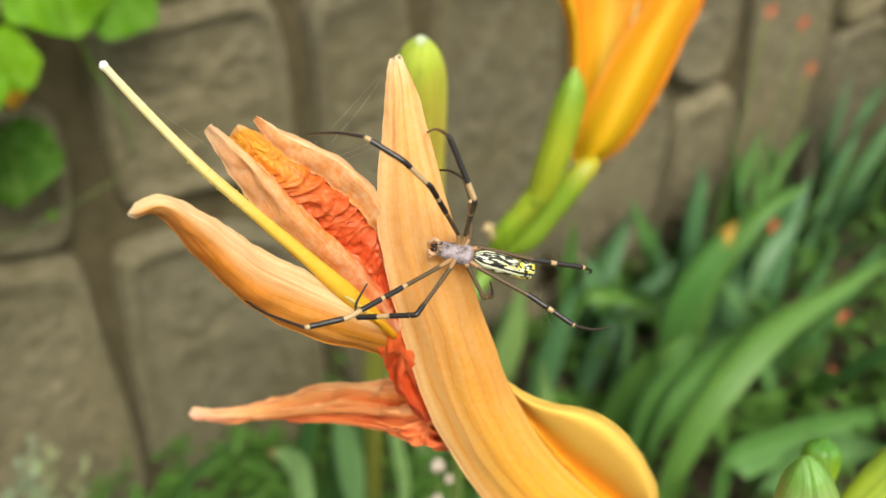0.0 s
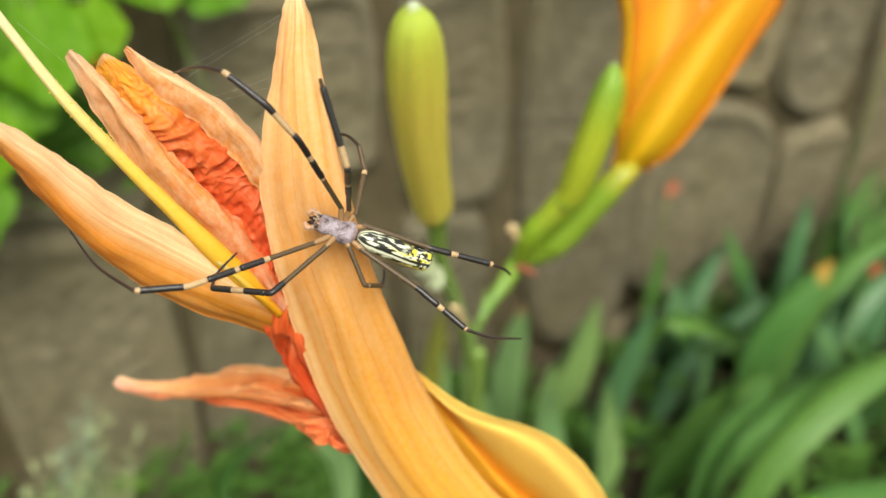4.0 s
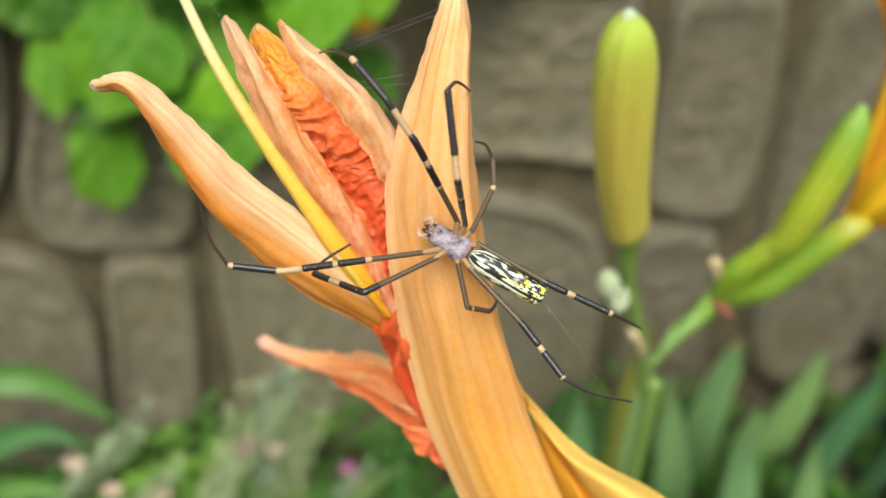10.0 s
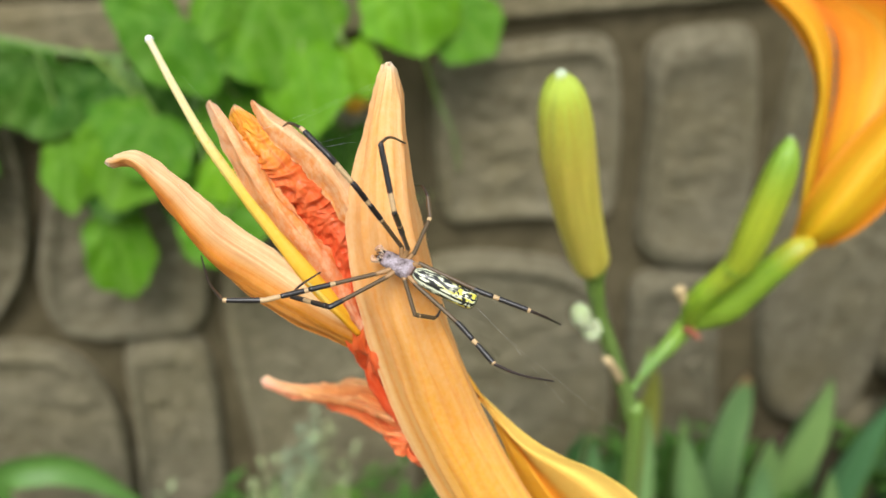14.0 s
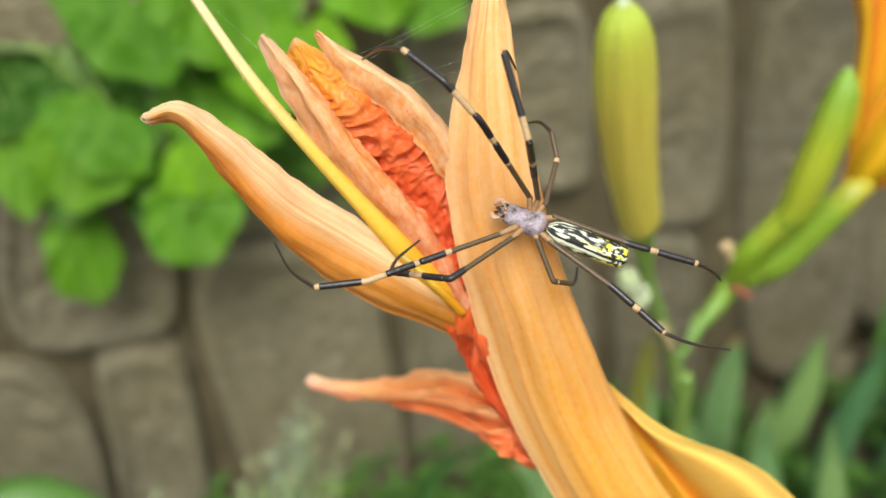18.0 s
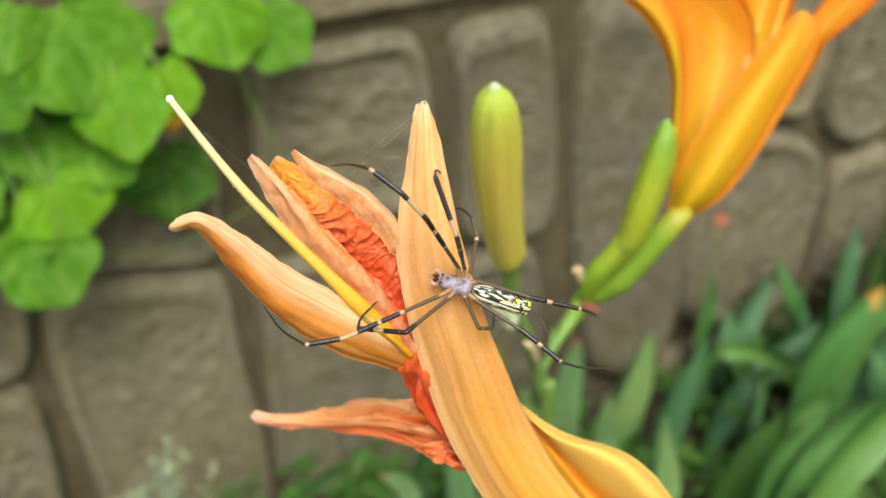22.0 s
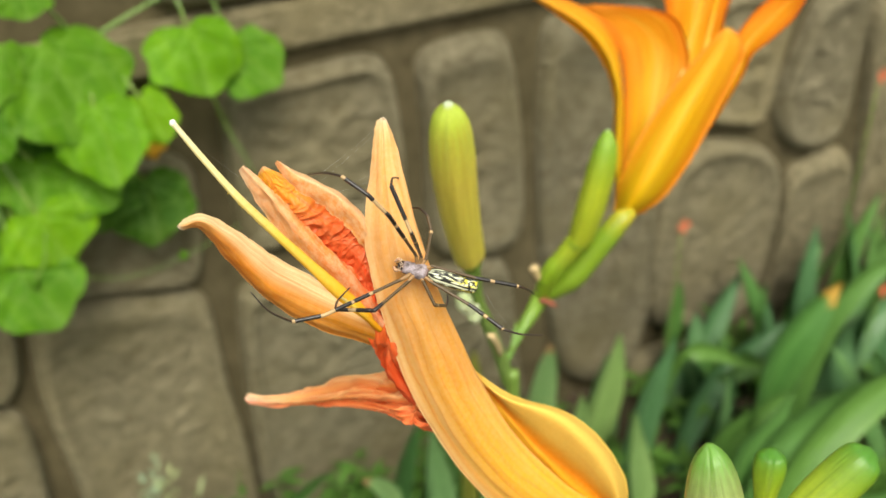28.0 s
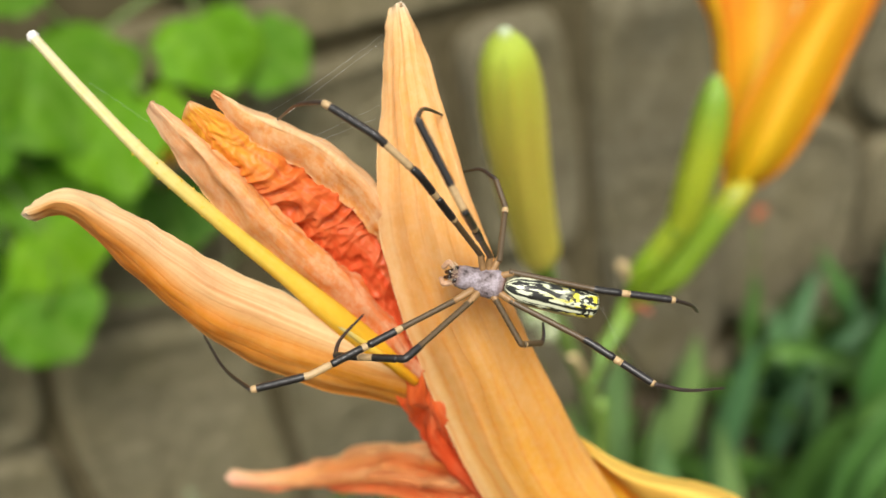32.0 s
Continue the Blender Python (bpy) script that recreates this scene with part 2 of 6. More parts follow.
def rough_material(name, low, high, scale, relief, stretch=(1, 1, 1), rough=0.9, stain=(0.5, 0.45, 0.35), stain_scale=6.0):
    m, nodes, links, bsdf = node_material(name, rough, 0.2)
    xyz = nodes.new("ShaderNodeNewGeometry").outputs["Position"]
    grain = noise_node(nodes, links, xyz, scale, 6.0, stretch, 0.65)
    fine = noise_node(nodes, links, xyz, scale * 7, 4.0)
    blot = noise_node(nodes, links, xyz, stain_scale, 4.0)
    base = ramp(nodes, links, grain.outputs[0], [(0.3, low), (0.7, high)]).outputs[0]
    base = mix(nodes, links, ramp(nodes, links, blot.outputs[0], [(0.45, (0, 0, 0)), (0.7, (0.5,) * 3)]).outputs[0], base, stain)
    base = mix(nodes, links, 0.35, base, ramp(nodes, links, fine.outputs[0], [(0.35, (0.6, 0.58, 0.55)), (0.6, (1, 1, 1))]).outputs[0], "MULTIPLY")
    info = nodes.new("ShaderNodeObjectInfo")
    base = mix(nodes, links, 0.8, base, ramp(nodes, links, info.outputs["Random"], [(0.0, (0.74, 0.75, 0.76)), (0.5, (1, 1, 1)), (1.0, (1.16, 1.13, 1.06))]).outputs[0], "MULTIPLY")
    links.new(base, bsdf.inputs["Base Color"])
    height = mix(nodes, links, 0.4, grain.outputs[0], fine.outputs[0])
    bump(nodes, links, bsdf, height, 0.8, relief)
    return m


def plain_material(name, colour, rough=0.5, spec=0.4, grain=600.0, share=0.3):
    m, nodes, links, bsdf = node_material(name, rough, spec)
    n = noise_node(nodes, links, nodes.new("ShaderNodeTexCoord").outputs["Object"], grain, 3.0)
    base = mix(nodes, links, share, colour, ramp(nodes, links, n.outputs[0], [(0.35, (0.5, 0.5, 0.5)), (0.65, (1.1, 1.1, 1.1))]).outputs[0], "MULTIPLY")
    links.new(base, bsdf.inputs["Base Color"])
    bump(nodes, links, bsdf, n.outputs[0], 0.3, 0.0001)
    return m


STONE = rough_material("cast_stone", (0.135, 0.117, 0.068), (0.29, 0.258, 0.168), 60.0, 0.017, (1, 1, 1.7), stain=(0.2, 0.168, 0.08))
# the joints are a darker brown than the stones
MORTAR = rough_material("dark_joint", (0.06, 0.048, 0.023), (0.123, 0.102, 0.056), 35.0, 0.003, stain=(0.055, 0.047, 0.022))
SOIL = rough_material("soil", (0.0425, 0.0298, 0.0187), (0.0935, 0.068, 0.0467), 30.0, 0.01, stain=(0.034, 0.0425, 0.017))

APRICOT = petal_material("apricot_petal", [(0.0, (0.916, 0.878, 0.776)), (0.012, (0.896, 0.767, 0.554)), (0.035, (0.877, 0.605, 0.302)), (0.1, (0.867, 0.484, 0.171)), (0.4, (0.856, 0.434, 0.101)), (0.6, (0.867, 0.469, 0.071)), (0.8, (0.886, 0.514, 0.036)), (1.0, (0.886, 0.535, 0.015))], (0.837, 0.333, 0.050), 10.0, 0.3, (0.906, 0.676, 0.363), 0.45, 0.00024, across=[(0.0, 0.85), (0.08, 0.3), (0.3, 0.0), (0.6, 0.0), (0.72, 0.2), (1.0, 0.2)], fineness=4.0, even=12, even_share=0.7, base_pale=0.25, mottle=0.22, mottle_colour=(0.906, 0.697, 0.423))
LEFT_PETAL = petal_material("orange_petal", [(0.0, (0.865, 0.809, 0.654)), (0.012, (0.856, 0.744, 0.527)), (0.03, (0.828, 0.558, 0.272)), (0.08, (0.809, 0.409, 0.102)), (0.3, (0.800, 0.288, 0.025)), (0.7, (0.809, 0.344, 0.030)), (1.0, (0.790, 0.316, 0.013))], (0.707, 0.186, 0.013), 9.0, 0.4, (0.893, 0.744, 0.442), 0.15, 0.00016, across=[(0.0, 0.95), (0.24, 0.9), (0.36, 0.55), (0.48, 0.1), (0.58, 0.0), (1.0, 0.1)], even=9, even_share=0.35, through=0.36, mottle=0.12, mottle_colour=(0.846, 0.577, 0.238))
FLAP_PETAL = petal_material("wilted_flap", [(0.0, (0.856, 0.614, 0.404)), (0.13, (0.846, 0.484, 0.215)), (0.25, (0.837, 0.409, 0.129)), (0.45, (0.837, 0.353, 0.065)), (0.7, (0.809, 0.251, 0.043)), (1.0, (0.772, 0.130, 0.026))], (0.790, 0.186, 0.043), 12.0, 0.35, (0.865, 0.614, 0.361), 0.3, 0.0002, 0.6, across=[(0.0, 0.7), (0.15, 0.35), (0.35, 0.1), (0.55, 0.25), (0.8, 0.0)], through=0.36, mottle=0.38, mottle_colour=(0.865, 0.670, 0.430))
FOLD_PETAL = petal_material("wilted_fold", [(0.0, (0.791, 0.313, 0.101)), (0.12, (0.810, 0.386, 0.109)), (0.6, (0.810, 0.331, 0.067)), (0.85, (0.782, 0.230, 0.042)), (1.0, (0.736, 0.129, 0.017))], (0.773, 0.184, 0.034), 12.0, 0.3, (0.865, 0.672, 0.395), 0.3, 0.0002, 0.6, across=[(0.0, 0.0), (0.25, 0.1), (0.42, 0.8), (0.6, 0.65), (1.0, 0.3)], through=0.36, mottle=0.38, mottle_colour=(0.874, 0.718, 0.462))
CRUMPLED = petal_material("crumpled_petal", [(0.0, (0.836, 0.646, 0.360)), (0.03, (0.836, 0.494, 0.045)), (0.18, (0.845, 0.399, 0.045)), (0.36, (0.855, 0.218, 0.050)), (0.6, (0.845, 0.157, 0.045)), (1.0, (0.798, 0.104, 0.032))], (0.741, 0.057, 0.013), 9.0, 0.4, (0.855, 0.342, 0.144), 0.6, 0.0003, 0.26, through=0.42)
THROAT = petal_material("crumpled_throat", [(0.0, (0.87, 0.2, 0.04)), (0.4, (0.86, 0.14, 0.035)), (1.0, (0.82, 0.1, 0.03))], (0.75, 0.06, 0.015), 9.0, 0.4, (0.9, 0.36, 0.16), 0.5, 0.0003, 0.3)
RED_PETAL = petal_material("shrivelled_red_petal", [(0.0, (0.94, 0.76, 0.6)), (0.12, (0.95, 0.62, 0.37)), (0.28, (0.94, 0.46, 0.14)), (0.55, (0.92, 0.33, 0.06)), (1.0, (0.85, 0.17, 0.03))], (0.82, 0.13, 0.05), 16.0, 0.5, (0.96, 0.64, 0.33), 0.55, 0.0007, 0.34, across=[(0.0, 0.7), (0.12, 0.35), (0.3, 0.0), (0.44, 0.5), (0.56, 0.1), (1.0, 0.0)], deep=[(0.55, 0.0), (0.75, 0.35), (1.0, 0.65)], mottle=0.14, mottle_colour=(0.93, 0.58, 0.26), through=0.1)
YELLOW_PETAL = petal_material("yellow_petal", [(0.0, (0.863, 0.485, 0.063)), (0.3, (0.873, 0.514, 0.032)), (1.0, (0.873, 0.485, 0.013))], (0.795, 0.213, 0.003), 5.0, 0.15, (0.921, 0.650, 0.144), 0.25, 0.0002, 0.6, across=[(0.5, 0.0), (0.6, 0.75), (0.75, 0.95), (1.0, 0.8)], deep=[(0.0, 0.1), (0.3, 0.15), (0.43, 0.75), (0.51, 0.6), (0.59, 0.0)], even=6, even_share=0.12, through=0.3, mottle=0.1, mottle_colour=(0.892, 0.679, 0.198))
FRESH_OUTER = petal_material("fresh_sepal", [(0.0, (0.72, 0.55, 0.0085)), (0.3, (0.73, 0.46, 0.0068)), (0.7, (0.73, 0.39, 0.0068)), (0.92, (0.775, 0.35, 0.0184)), (1.0, (0.758, 0.506, 0.11))], (0.76, 0.2, 0.01), 8.0, 0.4, (0.811, 0.557, 0.046), 0.4, deep=[(0.0, 0.75), (0.12, 0.3), (0.3, 0.0), (0.75, 0.05), (0.9, 0.5), (1.0, 0.85)], even=9, even_share=0.25, mottle=0.12, mottle_colour=(0.811, 0.526, 0.0368))
FRESH_INNER = petal_material("fresh_petal", [(0.0, (0.74, 0.54, 0.0085)), (0.3, (0.74, 0.46, 0.0068)), (0.6, (0.73, 0.35, 0.0068)), (1.0, (0.766, 0.25, 0.011))], (0.75, 0.15, 0.008), 9.0, 0.5, (0.811, 0.54, 0.05), 0.4, across=[(0.42, 0.0), (0.5, 0.75), (0.58, 0.0)], deep=[(0.0, 0.7), (0.14, 0.2), (0.3, 0.0), (0.7, 0.0), (0.86, 0.2), (1.0, 0.7)], even=9, even_share=0.25)
STYLE_MAT = petal_material("style", [(0.0, (0.8, 0.78, 0.58)), (0.25, (0.8, 0.73, 0.38)), (0.42, (0.79, 0.6, 0.09)), (0.68, (0.86, 0.5, 0.02)), (1.0, (0.87, 0.38, 0.012))], (0.8, 0.46, 0.03), 4.0, 0.2, (0.76, 0.64, 0.2), 0.4, 0.0004, 0.7, base_pale=0.0, mottle=0.3, mottle_colour=(0.76, 0.66, 0.16))
POLLEN = plain_material("pollen", (0.8, 0.58, 0.05), 0.8, 0.2, 2500.0)
STIGMA = plain_material("pale_stigma", (0.75, 0.72, 0.66), 0.5, 0.4, 2500.0)
DRY_TIP = plain_material("dry_tip", (0.82, 0.66, 0.47), 0.8, 0.15, 1500.0)

BUD_OLIVE = bud_material("olive_bud", (0.42, 0.53, 0.06), (0.7, 0.6, 0.095), (0.5, 0.4, 0.04), turn=(0.1, 0.4))
BUD_GREEN = bud_material("green_bud", (0.19, 0.34, 0.025), (0.37, 0.43, 0.025), (0.2, 0.3, 0.018))
STALK_GREEN = bud_material("green_stalk", (0.33, 0.42, 0.025), (0.25, 0.4, 0.02), (0.16, 0.29, 0.018), False)
BUD_PALE = bud_material("pale_bud", (0.12, 0.28, 0.035), (0.35, 0.37, 0.145), (0.15, 0.2, 0.05), False, turn=(0.1, 0.36), lines_share=0.85)
BUD_FRESH = bud_material("fresh_green_bud", (0.06, 0.2, 0.012), (0.29, 0.38, 0.026), (0.13, 0.23, 0.013), False, turn=(0.14, 0.46))
FAR_STEM_MAT = bud_material("flower_branch", (0.12, 0.24, 0.03), (0.22, 0.35, 0.025), (0.13, 0.24, 0.02), False, (0.6, 0.41, 0.008))
STEM = bud_material("green_stem", (0.2, 0.31, 0.05), (0.17, 0.29, 0.07), (0.13, 0.23, 0.05), False)
SCAPE_MAT = bud_material("dull_green_scape", (0.16, 0.27, 0.04), (0.15, 0.235, 0.055), (0.11, 0.18, 0.04), False)
PEDICEL_MAT = bud_material("pale_pedicel", (0.36, 0.4, 0.05), (0.27, 0.4, 0.05), (0.22, 0.33, 0.05), False)
BUD_WHITE = bud_material("whitish_bud", (0.42, 0.5, 0.26), (0.5, 0.55, 0.36), (0.34, 0.42, 0.2))
TAN = plain_material("tan_bract", (0.5, 0.38, 0.2), 0.7, 0.2, 900.0)
RUST = plain_material("rusty_bract", (0.3, 0.1, 0.06), 0.7, 0.2, 900.0)

STRAP = leaf_material("strap_leaf", (0.06, 0.165, 0.036), (0.135, 0.29, 0.078), None, 0.25, 0.42, spec=0.4)
STRAP_BLUE = leaf_material("bluish_leaf", (0.065, 0.17, 0.07), (0.14, 0.285, 0.13), None, 0.25, 0.42, spec=0.4)
STRAP_SCORCHED = leaf_material("scorched_edge_leaf", (0.065, 0.185, 0.04), (0.15, 0.33, 0.085), (0.62, 0.34, 0.06), 0.25, 0.42, spec=0.4)
# lighter copy of the strap green: sky sheen is put into the colour
STRAP_SHEEN = leaf_material("painted_sheen_leaf", (0.17, 0.33, 0.125), (0.29, 0.48, 0.215), None, 0.15, 0.42, spec=0.45)
STRAP_YELLOWED = leaf_material("yellowing_leaf", (0.24, 0.26, 0.045), (0.36, 0.36, 0.08), None, 0.4)
STRAP_DEEP = leaf_material("deep_green_leaf", (0.08, 0.21, 0.06), (0.17, 0.35, 0.13), None, 0.4)
# sheen is in this green too; the scorched tip is its own colour
STRAP_TIPPED = leaf_material("scorched_strap_leaf", (0.17, 0.32, 0.115), (0.29, 0.47, 0.2), (0.5, 0.26, 0.13), 0.15, spec=0.4)
# brighter, yellower copy: the light on these leaves is put into the colour
VINE_LIT = leaf_material("lit_vine_leaf", (0.115, 0.32, 0.006), (0.21, 0.45, 0.013), None, 0.42, 0.6, veined=True)
VINE_LEAF = leaf_material("vine_leaf", (0.07, 0.215, 0.006), (0.14, 0.33, 0.013), None, 0.4, 0.6, veined=True)
# darker copy: the shade among the leaves is put into the colour
VINE_SHADED = leaf_material("shaded_vine_leaf", (0.022, 0.092, 0.003), (0.048, 0.14, 0.006), None, 0.3, 0.6, veined=True)
WEED = leaf_material("weed_leaf", (0.045, 0.125, 0.018), (0.14, 0.28, 0.06), None, 0.25)
WEED_BRIGHT = leaf_material("bright_weed_leaf", (0.09, 0.22, 0.03), (0.2, 0.38, 0.08), None, 0.25)
SILVER = leaf_material("silvery_leaf", (0.25, 0.34, 0.2), (0.41, 0.5, 0.35), None, 0.2)
PINK = plain_material("pink_petal", (0.6, 0.18, 0.4), 0.6, 0.2, 300.0)
FADED = plain_material("faded_petal", (0.55, 0.42, 0.3), 0.8, 0.2, 300.0)
SEED = plain_material("seed_fluff", (0.5, 0.42, 0.33), 0.9, 0.1, 900.0)
BLOSSOM = plain_material("yellow_blossom", (0.7, 0.36, 0.03), 0.6, 0.2, 300.0)
CORAL = plain_material("coral_petal", (0.5, 0.13, 0.06), 0.6, 0.2, 300.0)

LEG_DARK = plain_material("black_leg", (0.014, 0.012, 0.011), 0.35, 0.5, 2500.0)
LEG_PALE = plain_material("cream_leg_band", (0.44, 0.3, 0.15), 0.45, 0.4, 2500.0)
LEG_OLIVE = plain_material("olive_leg", (0.085, 0.055, 0.026), 0.4, 0.4, 2500.0)
LEG_HIP = plain_material("amber_hip", (0.30, 0.17, 0.07), 0.4, 0.4, 2500.0)
LEG_TARSUS = plain_material("dark_leg_tip", (0.035, 0.024, 0.02), 0.4, 0.4, 2500.0)
SILK = plain_material("silk", (0.75, 0.75, 0.75), 0.3, 0.6, 900.0)
PALP = plain_material("peach_feeler", (0.5, 0.29, 0.17), 0.6, 0.3, 2500.0)
EYES = plain_material("dark_eye", (0.02, 0.012, 0.01), 0.15, 0.6, 2500.0)


def carapace_material():
    """Lilac grey down with dark specks, brown along the sides and on the face."""
    m, nodes, links, bsdf = node_material("grey_carapace", 0.5, 0.35)
    xyz = nodes.new("ShaderNodeTexCoord").outputs["Object"]
    part_uv = nodes.new("ShaderNodeSeparateXYZ")
    links.new(nodes.new("ShaderNodeUVMap").outputs[0], part_uv.inputs[0])
    a = noise_node(nodes, links, xyz, 900.0, 4.0)
    b = noise_node(nodes, links, xyz, 4500.0, 3.0)
    base = ramp(nodes, links, a.outputs[0], [(0.33, (0.05, 0.035, 0.035)), (0.42, (0.2, 0.16, 0.165)), (0.62, (0.36, 0.31, 0.34))]).outputs[0]
    face = ramp(nodes, links, part_uv.outputs[0], [(0.0, (1, 1, 1)), (0.1, (0.75,) * 3), (0.2, (0, 0, 0)), (0.9, (0, 0, 0)), (1.0, (0.8,) * 3)]).outputs[0]
    base = mix(nodes, links, face, base, (0.16, 0.08, 0.05))
    base = mix(nodes, links, 0.5, base, ramp(nodes, links, b.outputs[0], [(0.4, (0.5, 0.46, 0.46)), (0.6, (1.15, 1.15, 1.15))]).outputs[0], "MULTIPLY")
    links.new(base, bsdf.inputs["Base Color"])
    bump(nodes, links, bsdf, b.outputs[0], 0.7, 0.00015)
    return m


def abdomen_material():
    """Cream with broken black streaks that run from front to back, a cream band along each side, yellow spots and black blotches towards the rear; the map runs from front to back and round the body, with the back in its middle."""
    m, nodes, links, bsdf = node_material("streaked_abdomen", 0.3, 0.5)
    uv = nodes.new("ShaderNodeUVMap").outputs[0]
    warp = noise_node(nodes, links, uv, 5.0, 2.0, (1.4, 2.2, 1))
    moved = nodes.new("ShaderNodeVectorMath")
    moved.operation = "MULTIPLY_ADD"
    links.new(warp.outputs[1], moved.inputs[0])
    moved.inputs[1].default_value = (0.06, 0.05, 0)
    links.new(uv, moved.inputs[2])
    where, plain = nodes.new("ShaderNodeSeparateXYZ"), nodes.new("ShaderNodeSeparateXYZ")
    links.new(moved.outputs[0], where.inputs[0])
    links.new(uv, plain.inputs[0])
    off = nodes.new("ShaderNodeMath")
    off.operation = "SUBTRACT"
    links.new(where.outputs[1], off.inputs[0])
    off.inputs[1].default_value = 0.525
    far = nodes.new("ShaderNodeMath")
    far.operation = "ABSOLUTE"
    links.new(off.outputs[0], far.inputs[0])
    black, cream, yellow = (0.012, 0.012, 0.01), (0.62, 0.64, 0.46), (0.64, 0.58, 0.05)
    streaks = noise_node(nodes, links, moved.outputs[0], 1.0, 2.0, (6.5, 24.0, 1), 0.5)
    spots = noise_node(nodes, links, moved.outputs[0], 1.0, 1.0, (17.0, 27.0, 1), 0.4)
    tint = noise_node(nodes, links, uv, 1.0, 1.0, (9.0, 14.0, 1), 0.4)
    yellowed = mix(nodes, links, 1.0, ramp(nodes, links, tint.outputs[0], [(0.5, (0, 0, 0)), (0.56, (1, 1, 1))]).outputs[0], ramp(nodes, links, plain.outputs[0], [(0.3, (0, 0, 0)), (0.6, (1, 1, 1))]).outputs[0], "MULTIPLY")
    pale = mix(nodes, links, yellowed, cream, yellow)
    front = ramp(nodes, links, streaks.outputs[0], [(0.45, (0, 0, 0)), (0.49, (1, 1, 1))]).outputs[0]
    rear = ramp(nodes, links, spots.outputs[0], [(0.46, (1, 1, 1)), (0.5, (0, 0, 0))]).outputs[0]
    inked = mix(nodes, links, ramp(nodes, links, where.outputs[0], [(0.5, (0, 0, 0)), (0.66, (1, 1, 1))]).outputs[0], front, rear)
    base = mix(nodes, links, inked, pale, black)
    line = ramp(nodes, links, far.outputs[0], [(0.078, (0, 0, 0)), (0.086, (1, 1, 1)), (0.108, (1, 1, 1)), (0.116, (0, 0, 0))]).outputs[0]
    base = mix(nodes, links, line, base, black)
    side = ramp(nodes, links, far.outputs[0], [(0.112, (0, 0, 0)), (0.12, (1, 1, 1)), (0.15, (1, 1, 1)), (0.158, (0, 0, 0))]).outputs[0]
    base = mix(nodes, links, side, base, mix(nodes, links, ramp(nodes, links, plain.outputs[0], [(0.6, (0, 0, 0)), (0.72, (1, 1, 1))]).outputs[0], cream, mix(nodes, links, rear, cream, black)))
    base = mix(nodes, links, ramp(nodes, links, far.outputs[0], [(0.2, (0, 0, 0)), (0.21, (1, 1, 1))]).outputs[0], base, (0.22, 0.22, 0.12))
    base = mix(nodes, links, ramp(nodes, links, plain.outputs[0], [(0.9, (0, 0, 0)), (0.95, (0.95,) * 3)]).outputs[0], base, (0.05, 0.045, 0.015))
    links.new(base, bsdf.inputs["Base Color"])
    return m


CARAPACE = carapace_material()
ABDOMEN_MAT = abdomen_material()


# ---- building helpers ----
def thing(name, label, category, group="", kind="", at=(0, 0, 0)):
    ob = new(name)
    ob.location = at
    ob.empty_display_size = 0.01
    return tagged(ob, label, category, group, kind)


def part(name, mesh, materials, parent, label=""):
    for m in materials if isinstance(materials, (list, tuple)) else [materials]:
        mesh.materials.append(m)
    ob = new(name, mesh)
    if parent is not None:
        ob.parent = parent
        top = parent if parent.parent is None else parent.parent
        ob.location = -top.location if parent is top else (0, 0, 0)
    if label:
        ob["label"] = label
    return ob


def mesh_of(name, verts, faces, uvs=None, smooth=True):
    me = bpy.data.meshes.new(name)
    me.from_pydata([tuple(v) for v in verts], [], faces)
    if uvs is not None:
        layer = me.uv_layers.new(name="UVMap")
        for loop in me.loops:
            layer.data[loop.index].uv = uvs[loop.vertex_index]
    if smooth:
        me.polygons.foreach_set("use_smooth", [True] * len(me.polygons))
    me.update()
    return me


def glide(points, n):
    """n points on a smooth curve through the given ones."""
    p = [Vector(q) for q in points]
    out = []
    for i in range(n):
        s = i / (n - 1) * (len(p) - 1)
        k = min(int(s), len(p) - 2)
        t = s - k
        b, c = p[k], p[k + 1]
        a = p[k - 1] if k else b + (b - c)
        d = p[k + 2] if k + 2 < len(p) else c + (c - b)
        out.append(0.5 * ((2 * b) + (c - a) * t + (2 * a - 5 * b + 4 * c - d) * t * t + (3 * b - a - 3 * c + d) * t * t * t))
    return out


